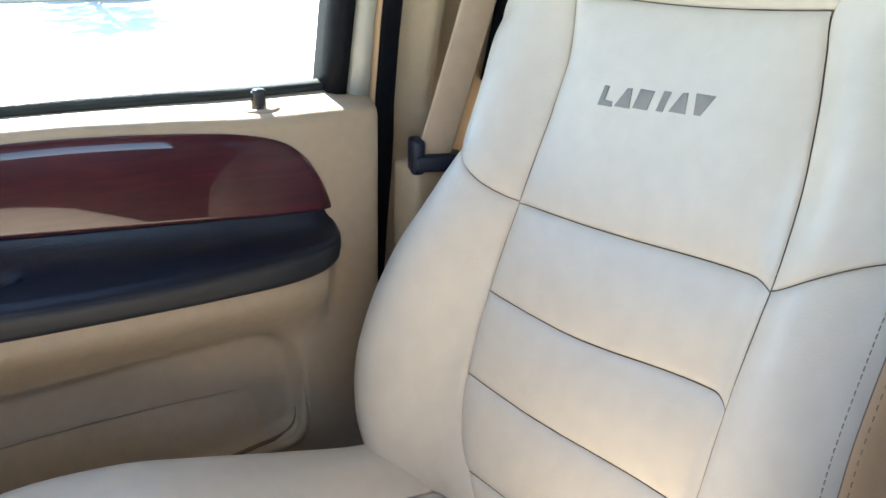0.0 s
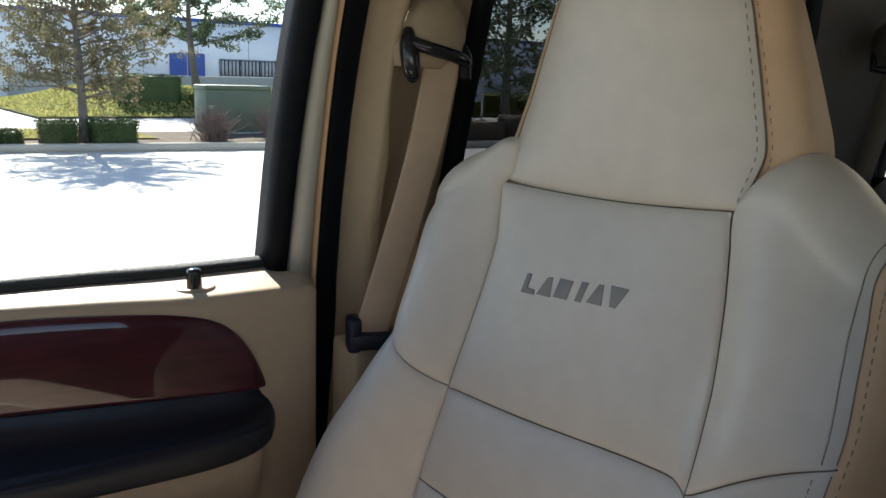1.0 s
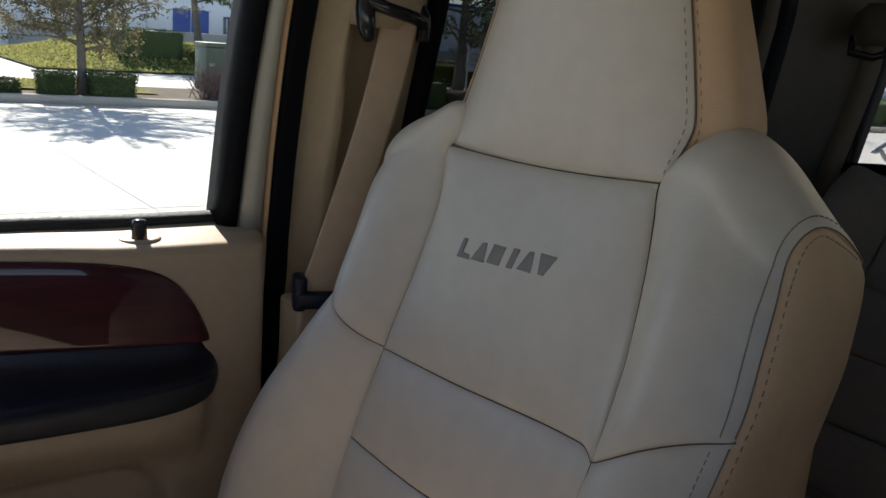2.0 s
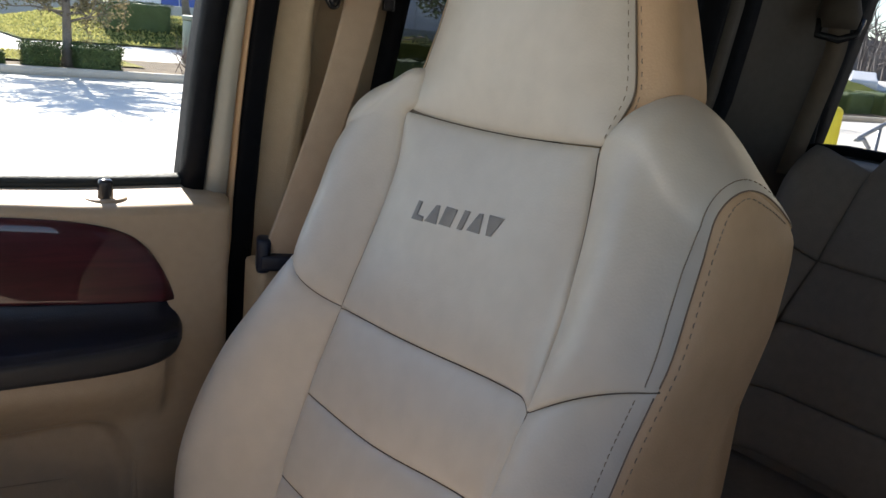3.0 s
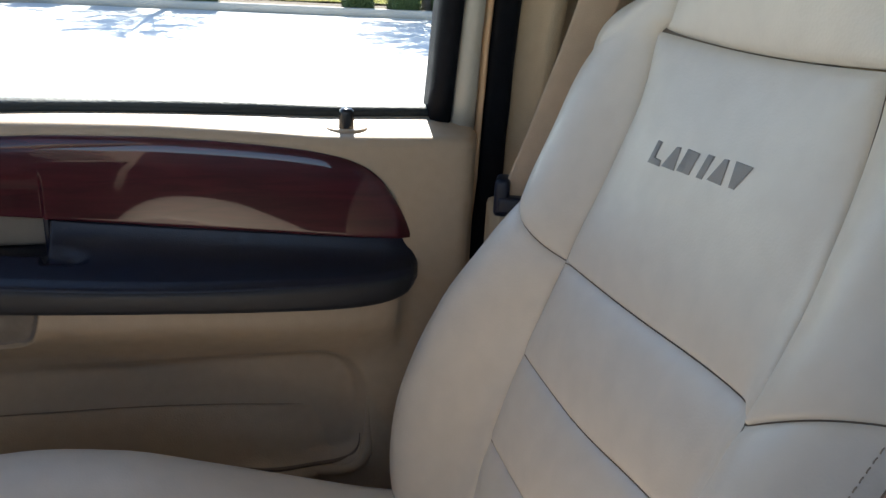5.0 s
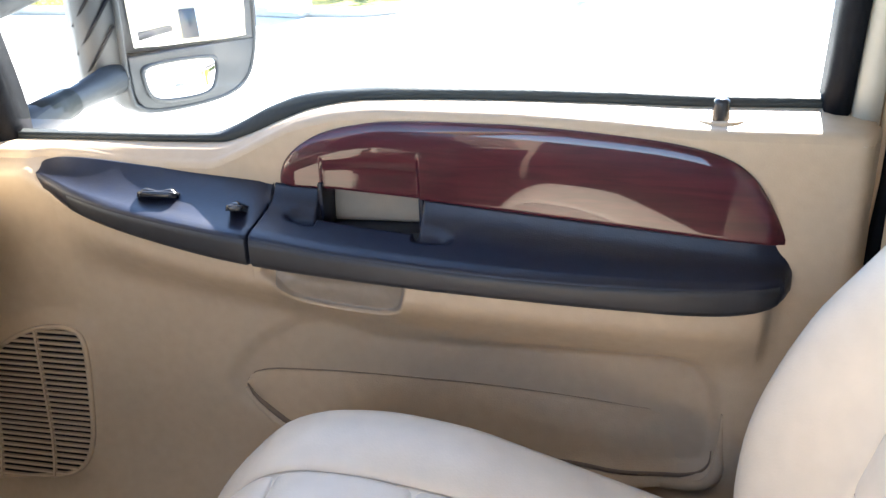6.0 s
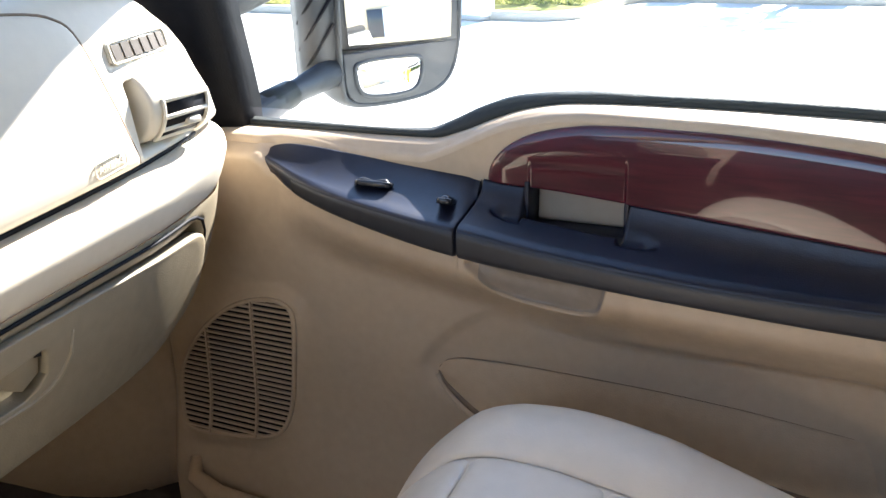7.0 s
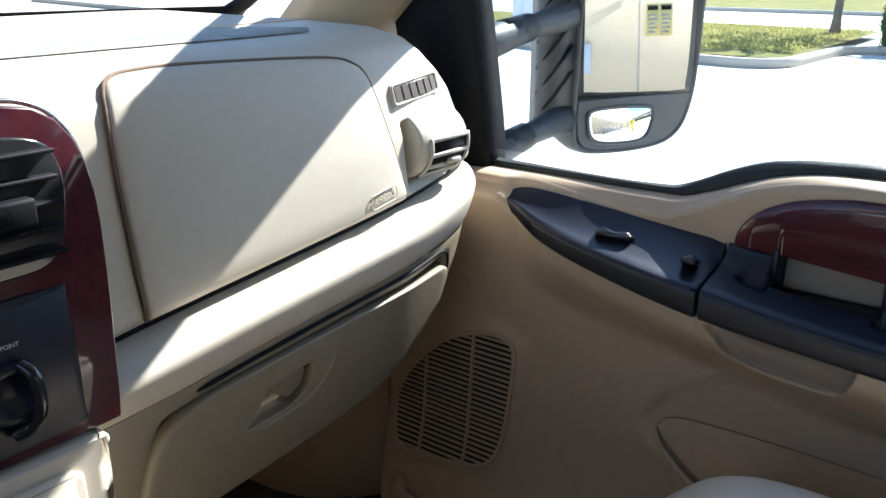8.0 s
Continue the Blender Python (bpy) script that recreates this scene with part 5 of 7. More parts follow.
def pad_pt(y, v):
    """The upper dash from the gap (v 0) over the brow (v 0.6) to the windscreen (v 1)."""
    x, g = DASH_X(y), GAP_Z(y)
    prof = [(0.0, 0.006, g + 0.004), (0.03, 0.016, g + 0.007), (0.06, 0.0185, g + 0.02), (0.2, 0.010, g + 0.08), (0.4, -0.007, 1.515), (0.5, -0.015, 1.543), (0.56, -0.026, 1.560), (0.62, -0.048, 1.573), (0.70, -0.09, 1.581), (0.8, -0.2, 1.584), (1.0, -0.56, 1.586)]
    vs = [p[0] for p in prof]
    i = max(0, min(len(vs) - 2, sum(1 for q in vs if q <= v) - 1))
    s = (v - vs[i]) / (vs[i + 1] - vs[i])
    a, b = prof[i], prof[i + 1]
    z = a[2] + (b[2] - a[2]) * s
    z = g + (z - g) * (1 - END_FALL(y) / (1.584 - g))
    dent = 0.034 * smooth(-0.258, -0.248, y) * smooth(-0.130, -0.140, y) * smooth(1.386, 1.394, z) * smooth(1.473, 1.466, z)
    return Vector((x + a[1] + (b[1] - a[1]) * s - dent, y, z))


ROWS = [0.0, 0.02, 0.04] + lin(0.055, 0.34, 40) + [0.37, 0.4, 0.45, 0.5, 0.53, 0.56, 0.59, 0.62, 0.66, 0.70, 0.75, 0.8]
part("upper_pad", grid(lambda y, v: pad_pt(y, v), lin(-1.75, -0.28, 90) + lin(-0.268, -0.09, 75) + lin(-0.08, -0.02, 12), ROWS), DASH, dash, "sand vinyl upper dash")
part("dash_top", grid(lambda y, v: pad_pt(y, v) + Vector((0, 0, 0.001)), lin(-1.75, -0.03, 40), lin(0.8, 1.0, 5)), DASH_TOP, dash, "dusty dash top")
STRIP_BACK = curve([(-1.6, -1.30), (-0.8, -1.28), (-0.62, -1.24), (-0.5, -1.17), (-0.41, -1.07), (-0.35, -0.99), (-0.325, -0.955)])
part("defrost_strip", grid(lambda y, v: (DASH_X(y) - 0.082 + (STRIP_BACK(y) - DASH_X(y) + 0.082) * v, y, pad_pt(y, 0.70).z + 0.002 * min(1.0, v * 12) + 0.003 * min(1.0, v * 3)), lin(-1.6, -0.325, 60), lin(0, 1, 14)), SCUFFED, dash, "scuffed grey defroster strip")


def face_at(y, z, lift=0.0):
    """A point of the upper dash's face at that height."""
    lo, hi = 0.04, 0.6
    for _ in range(24):
        mid = (lo + hi) / 2
        if pad_pt(y, mid).z < z:
            lo = mid
        else:
            hi = mid
    return pad_pt(y, lo) + Vector((lift, 0, 0.0))


AIRBAG = round_path([(-0.632, 1.5625), (-0.60, 1.5655), (-0.55, 1.5655), (-0.43, 1.561), (-0.355, 1.556), (-0.325, 1.548), (-0.308, 1.533), (-0.297, 1.50), (-0.288, 1.46), (-0.278, 1.42), (-0.268, 1.378), (-0.285, 1.3765), (-0.35, 1.3725), (-0.45, 1.366), (-0.55, 1.3585), (-0.645, 1.352), (-0.655, 1.360), (-0.657, 1.42), (-0.655, 1.50), (-0.648, 1.55)], 3)
ac = np.mean(np.array(AIRBAG), 0)
rings = []
for k, lift in ((1.0, -0.004), (0.998, 0.003), (0.992, 0.0055), (0.975, 0.0065), (0.9, 0.0072), (0.75, 0.008), (0.5, 0.0085), (0.25, 0.0085), (0.02, 0.0085)):
    rings.append([face_at(ac[0] + (a - ac[0]) * k, ac[1] + (b - ac[1]) * k, lift) for a, b in AIRBAG])
airbag = part("airbag_door", loft(rings), DASH, dash, "smooth airbag cover")
part("airbag_groove", tube([face_at(ac[0] + (a - ac[0]) * 1.006, ac[1] + (b - ac[1]) * 1.008, 0.0026) for a, b in AIRBAG], 0.0021, 6, True), SEAM, dash)
oval = [face_at(-0.320 + a, 1.394 + b + a * 0.12, 0.0093) for a, b in rounded_rect(0.05, 0.0165, 0.006, 4)]
part("label_rim", tube(oval, 0.0008, 5, True), DASH, airbag)
txt = bpy.data.curves.new("airbag_text", "FONT")
txt.body, txt.size, txt.extrude, txt.align_x, txt.align_y = "AIRBAG", 0.0118, 0.0005, "CENTER", "CENTER"
tob = bpy.data.objects.new("airbag_text", txt)
scene.collection.objects.link(tob)
bpy.context.view_layer.update()
tme = bpy.data.meshes.new_from_object(tob)
bpy.data.objects.remove(tob)
tbm = bmesh.new()
tbm.from_mesh(tme)
for v in tbm.verts:
    v.co = face_at(-0.320 + v.co.x, 1.394 + v.co.y + v.co.x * 0.12, 0.0097 + v.co.z)
part("airbag_text", tbm, DASH, airbag, "raised lettering", False)

# side demister grille
demist = part("demister", plate(rounded_rect(0.122, 0.026, 0.005), lambda a, b, d: tuple(face_at(-0.205 + a, 1.507 + b + a * 0.04, d)), -0.004, 0.0028, 0.0012), DASH, dash, "small slotted demister vent")
for k in range(6):
    y, z = -0.205 + (k - 2.5) * 0.0182, 1.507 + (k - 2.5) * 0.00075
    part("slot", plate([(y - 0.0062, z - 0.0085), (y + 0.0078, z - 0.0085), (y + 0.0062, z + 0.0085), (y - 0.0078, z + 0.0085)], lambda a, b, d: tuple(face_at(a, b, d)), 0.001, 0.0034), VENT_DARK, demist, smooth=False)
part("demister_rim", tube([face_at(-0.205 + a, 1.507 + b + a * 0.04, 0.0034) for a, b in rounded_rect(0.117, 0.0235, 0.005)], 0.0016, 6, True), DASH, demist)

# drum vent: a roll in a hollow, open on its front with blades across
c = Vector((-0.8735, -0.194, 1.437))
part("vent_slot", plate([(-0.236, 1.4735), (-0.155, 1.4795), (-0.155, 1.4815), (-0.236, 1.4755)], lambda a, b, d: tuple(face_at(a, b, d)), 0.0, 0.0015), BLACK_SOFT, dash)
drum = []
for a in (-0.047, -0.046, -0.042, -0.02, 0.02, 0.046, 0.052, 0.055):
    r = 0.044 - (0.006 if a in (-0.047, 0.055) else 0.002 if a in (-0.046, 0.052) else 0.0)
    drum.append([(c.x - 0.016 + math.cos(q) * r, c.y + a, c.z + math.sin(q) * r) for q in (2 * math.pi * k / 32 for k in range(32))])
vent = part("air_vent", loft(drum), DASH, dash, "swivelling drum air vent")
mouth = []
for q in lin(-60, 12, 12):
    mouth.append([(c.x - 0.016 + math.cos(radians(q)) * (0.0445 + d), c.y + a, c.z + math.sin(radians(q)) * (0.0445 + d)) for a, d in ((-0.026, 0.0), (-0.026, 0.0008), (0.049, 0.0008), (0.049, 0.0))])
part("vent_mouth", loft(mouth), BLACK_SOFT, vent)
for q in (-61, -38, -15, 11):
    z = c.z + 0.0445 * math.sin(radians(q))
    x = c.x - 0.016 + 0.0445 * math.cos(radians(q))
    part("blade", box((x - 0.012, c.y - 0.028, z - 0.0028), (x + 0.0035, c.y + 0.051, z + 0.0028), 0.0015), DASH, vent)
for a in (-0.028, 0.049):
    part("vent_rim", tube([(c.x - 0.016 + math.cos(radians(q)) * 0.0455, c.y + a, c.z + math.sin(radians(q)) * 0.0455) for q in lin(-62, 14, 12)], 0.0028, 6), DASH, vent)
part("vent_tab", box((c.x + 0.014, c.y + 0.012, c.z - 0.0275), (c.x + 0.030, c.y + 0.034, c.z - 0.0195), 0.002), DASH, vent)

# knee roll and glovebox
KNEE_X = curve([(-1.75, -0.79), (-0.75, -0.79), (-0.6, -0.795), (-0.45, -0.80), (-0.3, -0.808), (-0.2, -0.826), (-0.12, -0.850), (-0.08, -0.872), (-0.06, -0.89), (-0.045, -0.93)])
LOW_Z = curve([(-1.75, 1.272), (-0.72, 1.272), (-0.63, 1.274), (-0.59, 1.277), (-0.55, 1.280), (-0.4, 1.288), (-0.2, 1.294), (-0.12, 1.296), (-0.045, 1.31)])


def knee(y, v):
    g, l, k, d = GAP_Z(y) - 0.002, LOW_Z(y), KNEE_X(y), DASH_X(y)
    q = math.pi * v
    h = g - l
    x = d - 0.03 + (k - d + 0.03) * min(1.0, math.sin(min(q * 1.1, math.pi / 2)) ** 0.6) - 0.040 * (max(0, v - 0.28) / 0.72) ** 1.4
    return (x, y, g - h * (1 - math.cos(q)) / 2)


part("knee_roll", grid(knee, lin(-1.75, -0.045, 110), ease(24)), DASH, dash, "padded sand vinyl roll")
FASCIA_Z = curve([(-1.75, 0.85), (-0.79, 0.85), (-0.72, 0.95), (-0.66, 1.05), (-0.61, 1.08), (-0.56, 1.088), (-0.44, 1.091), (-0.37, 1.095), (-0.3, 1.10), (-0.245, 1.107), (-0.208, 1.123), (-0.164, 1.147), (-0.138, 1.164), (-0.123, 1.188), (-0.105, 1.222), (-0.065, 1.27)])


def glove_at(a, b, lift):
    """The lower dash face, which recedes as it goes down."""
    v = max(0.0, (LOW_Z(a) - b) / 0.15)
    return (KNEE_X(a) - 0.026 - 0.02 * v ** 1.6 - 0.03 * v + lift, a, b)


def fascia(y, v):
    z = LOW_Z(y) + 0.004 - (LOW_Z(y) + 0.004 - FASCIA_Z(y)) * v
    x = glove_at(y, z, 0.0)[0]
    well = smooth(-0.655, -0.64, y) * smooth(-0.155, -0.17, y) * smooth(0.016, 0.022, LOW_Z(y) - z) * smooth(0.016, 0.022, z - FASCIA_Z(y))
    return (x - 0.012 * max(0.0, (v - 0.9) / 0.1) ** 2 - 0.03 * well, y, z)


# fascia, lid and latch share a base colour darkened for shade
part("lower_fascia", grid(fascia, lin(-1.75, -0.2, 70) + lin(-0.19, -0.065, 20), lin(0, 1, 30)), DASH_SHADED, dash, "lower dash, tan darkened for shade")
part("under_dash", grid(lambda y, v: (fascia(y, 1.0)[0] - 0.002 - 0.5 * v, y, FASCIA_Z(y) + 0.002 + 0.10 * v), lin(-1.75, -0.07, 50), lin(0, 1, 6)), CUP, dash)
GLOVE = round_path([(-0.652, 1.247), (-0.635, 1.256), (-0.60, 1.262), (-0.55, 1.264), (-0.45, 1.267), (-0.3, 1.269), (-0.2, 1.266), (-0.17, 1.260), (-0.156, 1.248), (-0.150, 1.22), (-0.152, 1.185), (-0.172, 1.158), (-0.212, 1.134), (-0.25, 1.118), (-0.30, 1.109), (-0.40, 1.100), (-0.52, 1.096), (-0.62, 1.098), (-0.665, 1.12), (-0.675, 1.18), (-0.668, 1.225)], 7)
LATCH = [(-0.526, 1.230), (-0.49, 1.234), (-0.455, 1.238), (-0.453, 1.204), (-0.463, 1.193), (-0.480, 1.184), (-0.547, 1.182)]
LC = np.array((-0.49, 1.208))


def latch_edge(p):
    """Where the way from the latch's middle to p leaves the pocket."""
    d = np.array(p, float) - LC
    for a, b in zip(LATCH, LATCH[1:] + LATCH[:1]):
        a, e = np.array(a) - LC, np.array(b) - np.array(a)
        det = d[1] * e[0] - d[0] * e[1]
        if abs(det) > 1e-9:
            k, u = (a[1] * e[0] - a[0] * e[1]) / det, (d[0] * a[1] - d[1] * a[0]) / det
            if k > 0 and -1e-6 <= u <= 1 + 1e-6:
                return LC + d * k
    return LC


part("glovebox_gap", tube([glove_at(a, LOW_Z(a) - 0.004, 0.002) for a in lin(-0.62, -0.2, 30)] + [glove_at(a, b, 0.001) for a, b in ((-0.18, 1.286), (-0.16, 1.276), (-0.146, 1.255), (-0.140, 1.215), (-0.143, 1.178))], [0.001] + [0.0024] * 29 + [0.0024, 0.0022, 0.0018, 0.0012, 0.0008], 8), BLACK_SOFT, dash)
part("pad_gap", tube([(DASH_X(y) + 0.008, y, GAP_Z(y) + 0.0015) for y in lin(-0.70, -0.13, 40)], 0.0031, 6), BLACK_SOFT, dash)
gc = np.mean(np.array(GLOVE), 0)
HOLE = [latch_edge(q) for q in GLOVE]
rings = [[glove_at(gc[0] + (a - gc[0]) * k, gc[1] + (b - gc[1]) * k, lift) for a, b in GLOVE] for k, lift in [(1.0, -0.012), (1.0, 0.001), (0.996, 0.0055), (0.985, 0.0085), (0.965, 0.0095)]]
rings += [[glove_at(*(h + (gc + (np.array(q) - gc) * 0.965 - h) * k), 0.009) for q, h in zip(GLOVE, HOLE)] for k in [1 - j / 18 for j in range(1, 18)]]
rings += [[glove_at(*(LC + (h - LC) * k), lift) for h in HOLE] for k, lift in ((1.05, 0.009), (1.0, 0.0085), (0.97, 0.0065), (0.96, 0.0), (0.94, -0.014), (0.9, -0.017), (0.5, -0.017), (0.05, -0.017))]
glovebox = part("glovebox_door", loft(rings), DASH_SHADED, dash, "glovebox lid with a recessed latch")
part("latch_rim", tube([glove_at(a, b, 0.0085) for a, b in ((-0.420, 1.242), (-0.421, 1.213), (-0.433, 1.193), (-0.450, 1.181), (-0.472, 1.176), (-0.51, 1.176), (-0.556, 1.177))], [0.0014, 0.003, 0.0034, 0.0034, 0.003, 0.0026, 0.0012], 8), DASH_SHADED, glovebox)
latch = part("latch_paddle", plate([(-0.522, 1.229), (-0.460, 1.236), (-0.458, 1.206), (-0.478, 1.193), (-0.497, 1.205), (-0.51, 1.217)], lambda a, b, d: glove_at(a, b, d), -0.012, 0.001, 0.002), DASH_SHADED, glovebox, "latch paddle")
part("latch_slot", plate([(-0.466, 1.2365), (-0.457, 1.2375), (-0.457, 1.227), (-0.466, 1.229)], lambda a, b, d: glove_at(a, b, d), 0.0, 0.003, 0.0008), BLACK_SOFT, latch)

# centre stack
outline = [(-0.7235, 1.304), (-0.7215, 1.306), (-0.720, 1.33), (-0.718, 1.39), (-0.717, 1.43), (-0.7172, 1.47), (-0.719, 1.495), (-0.7235, 1.518), (-0.731, 1.537), (-0.7425, 1.552), (-0.758, 1.5615), (-0.78, 1.5655), (-0.85, 1.567), (-0.95, 1.568), (-1.05, 1.567), (-1.09, 1.56), (-1.11, 1.54), (-1.12, 1.46), (-1.12, 1.308), (-1.115, 1.303), (-0.95, 1.302), (-0.80, 1.303)]
stack = part("stack_bezel", plate(outline, lambda a, b, d: (-0.78 + d, a, b), -0.07, 0.0, 0.0015, 2), WOOD, dash, "glossy red-brown wood centre bezel")
part("bezel_edge", tube([(-0.79, a, b) for a, b in round_path([(-0.7205, 1.31), (-0.7155, 1.39), (-0.7145, 1.46), (-0.7195, 1.512), (-0.733, 1.546), (-0.757, 1.564), (-0.80, 1.569), (-0.95, 1.571)], 4, False)], 0.002, 6), CHROME, stack)
cv = part("centre_vent", plate(round_path([(-0.744, 1.50), (-0.747, 1.525), (-0.76, 1.54), (-0.80, 1.546), (-0.90, 1.546), (-0.90, 1.447), (-0.80, 1.445), (-0.765, 1.448), (-0.75, 1.465)], 3), lambda a, b, d: (-0.78 + d, a, b), -0.004, 0.004, 0.002), BLACK_GLOSS, stack, "black slatted centre vent")
for k in range(5):
    part("blade", box((-0.777, -0.89, 1.457 + k * 0.0185), (-0.768, -0.752, 1.4605 + k * 0.0185), 0.0012), BLACK_SOFT, cv)
part("vent_knob", box((-0.77, -0.81, 1.485), (-0.758, -0.775, 1.505), 0.003), BLACK_SOFT, cv)
panel = part("switch_plate", plate(round_path([(-0.752, 1.33), (-0.754, 1.42), (-0.765, 1.43), (-0.85, 1.431), (-1.08, 1.431), (-1.08, 1.312), (-0.85, 1.312), (-0.76, 1.315)], 3), lambda a, b, d: (-0.78 + d, a, b), -0.004, 0.003, 0.0015), BLACK, stack, "matt black plate with a power socket")
txt = bpy.data.curves.new("socket_text", "FONT")
txt.body, txt.size, txt.extrude, txt.align_x = "POWER POINT", 0.0046, 0.0002, "RIGHT"
tob = bpy.data.objects.new("socket_text", txt)
scene.collection.objects.link(tob)
bpy.context.view_layer.update()
tme = bpy.data.meshes.new_from_object(tob)
bpy.data.objects.remove(tob)
tbm = bmesh.new()
tbm.from_mesh(tme)
tbm.transform(Matrix.Translation((-0.7755, -0.7955, 1.3965)) @ Matrix.Rotation(radians(90), 4, "Z") @ Matrix.Rotation(radians(90), 4, "X"))
part("socket_text", tbm, LETTER, panel, "white printed lettering", False)
part("socket_cap", loft([[(-0.778 + h, -0.808 + math.cos(q) * r, 1.362 + math.sin(q) * r) for q in (2 * math.pi * k / 24 for k in range(24))] for h, r in ((0, 0.024), (0.006, 0.024), (0.009, 0.021), (0.0085, 0.017), (0.005, 0.015))]), BLACK, panel, "black socket cap")
part("cap_tab", tube(round_path([(-0.772, -0.80, 1.385), (-0.762, -0.795, 1.375), (-0.76, -0.795, 1.35), (-0.768, -0.80, 1.335), (-0.772, -0.812, 1.33)], 4, False), 0.0055, 8), BLACK_GLOSS, panel)
def console(u, v):
    """The lower centre panel: its flank (u 0 to 0.4) turns round a soft edge into the face."""
    x = -0.92 + 0.15 * min(1.0, u / 0.4) ** 0.6
    y = -0.735 - 0.004 * u - (0.36 * (u - 0.4) / 0.6 if u > 0.4 else 0.012 * (u / 0.4) ** 4)
    return (x + 0.012 * v - 0.05 * v * v, y, 1.2995 - 0.36 * v)


part("console_panel", grid(console, [0, 0.1, 0.2, 0.3, 0.34, 0.37, 0.39, 0.4, 0.41, 0.43, 0.46, 0.5, 0.7, 1.0], lin(0, 1, 16)), DASH, dash, "sand vinyl lower centre panel")
part("console_ledge", box((-0.92, -1.1, 1.290), (-0.772, -0.738, 1.2985), 0.003), DASH, dash)
part("ashtray_door", plate(round_path([(-0.768, 1.27), (-0.775, 1.282), (-0.80, 1.286), (-1.02, 1.286), (-1.03, 1.27), (-1.03, 1.18), (-1.0, 1.17), (-0.80, 1.17), (-0.773, 1.18)], 3), lambda a, b, d: (-0.768 + d + 0.01 * (1.3 - b), a, b), -0.005, 0.006, 0.003), DASH, dash, "smooth sand ashtray door")
tagged(part("footwell_mat", grid(lambda x, y: (x, y, 0.695 + 0.22 * smooth(-1.2, -1.55, x) + 0.004 * math.sin(40 * x) * math.sin(37 * y)), lin(-1.5, -0.56, 30), lin(-0.72, -0.06, 20)), CARPET), "dark carpet floor mat in the footwell", "floor mat")

# ---- towing mirror ----
MT, MN, MC = Vector((0.424, 0.906, 0)), Vector((0.906, -0.424, 0)), Vector((-0.926, 0.626, 0))


def mir(s, z, d):
    return tuple(MC + MT * s + MN * d + Vector((0, 0, z)))


mirror = thing("towing_mirror", (-0.95, 0.5, 1.29), "large black towing mirror on two arms", "wing mirror")
HOUSE = round_path([(-0.20, 1.33), (-0.185, 1.30), (-0.14, 1.288), (-0.04, 1.285), (0.04, 1.295), (0.085, 1.325), (0.108, 1.38), (0.117, 1.45), (0.122, 1.6), (0.122, 1.72), (0.10, 1.76), (0.0, 1.775), (-0.14, 1.77), (-0.185, 1.74), (-0.195, 1.6), (-0.20, 1.45)], 4)
hc = np.mean(np.array(HOUSE), 0)
rings = [[mir(hc[0] + (a - hc[0]) * k, hc[1] + (b - hc[1]) * k, d) for a, b in HOUSE] for k, d in ((0.90, -0.05), (0.94, -0.05), (0.955, 0.008), (0.985, 0.010), (1.0, 0.0), (1.005, -0.03), (0.96, -0.08), (0.8, -0.12), (0.4, -0.135), (0.05, -0.137))]
part("housing", loft(rings, True, True), HOUSING, mirror, "weathered black ribbed mirror housing")
part("inner_flank", loft([[mir(-0.19, z, 0.0), mir(-0.235, z, -0.012), mir(-0.25, z, -0.05), mir(-0.235, z, -0.10), mir(-0.18, z, -0.1)] for z in lin(1.345, 1.74, 12)]), HOUSING, mirror)
for k in range(8):
    part("rib", tube([mir(-0.247, 1.36 + k * 0.05, -0.06), mir(-0.238, 1.41 + k * 0.05, -0.012), mir(-0.205, 1.46 + k * 0.05, 0.002)], 0.0035, 6), BLACK_SOFT, mirror)
LOWFACE = [(-0.19, 1.400), (-0.1905, 1.37), (-0.189, 1.335), (-0.183, 1.317), (-0.172, 1.305), (-0.155, 1.297), (-0.13, 1.2935), (-0.085, 1.2915), (-0.04, 1.291), (0.0, 1.294), (0.036, 1.302), (0.06, 1.314), (0.078, 1.329), (0.09, 1.353), (0.1, 1.38), (0.103, 1.400)]
part("lower_face", plate(LOWFACE, lambda a, b, d: mir(a, b, d), -0.04, 0.008, 0.003, 2), HOUSING, mirror)
pane = [mir(a, b, 0.009 + 0.135 * (a - 0.1) - 0.05 * (b - 1.50)) for a, b in round_path([(-0.157, 1.425), (-0.145, 1.412), (-0.05, 1.408), (0.07, 1.407), (0.082, 1.42), (0.089, 1.5), (0.091, 1.7), (0.08, 1.732), (-0.04, 1.742), (-0.145, 1.732), (-0.158, 1.7), (-0.158, 1.55)], 3)]
n = len(pane)
part("upper_glass", raw(pane + [Vector(p) - MN * 0.004 for p in pane], [tuple(range(n)), tuple(range(2 * n - 1, n - 1, -1))] + [(k, n + k, n + (k + 1) % n, (k + 1) % n) for k in range(n)]), MIRROR, mirror, "flat mirror glass", False)
part("glass_back", plate(round_path([(-0.18, 1.412), (-0.165, 1.403), (-0.05, 1.4), (0.085, 1.4), (0.102, 1.412), (0.108, 1.5), (0.11, 1.7), (0.098, 1.745), (-0.04, 1.755), (-0.165, 1.745), (-0.182, 1.7), (-0.182, 1.55)], 3), lambda a, b, d: mir(a, b, d + 0.135 * (a - 0.1) - 0.05 * (b - 1.50)), -0.03, 0.003, 0.002, 2), HOUSING, mirror)
LOWM = round_path([(-0.168, 1.36), (-0.16, 1.378), (-0.10, 1.382), (-0.03, 1.379), (0.0, 1.372), (-0.002, 1.345), (-0.02, 1.316), (-0.06, 1.308), (-0.13, 1.312), (-0.16, 1.325)], 4)
lc = np.mean(np.array(LOWM), 0)
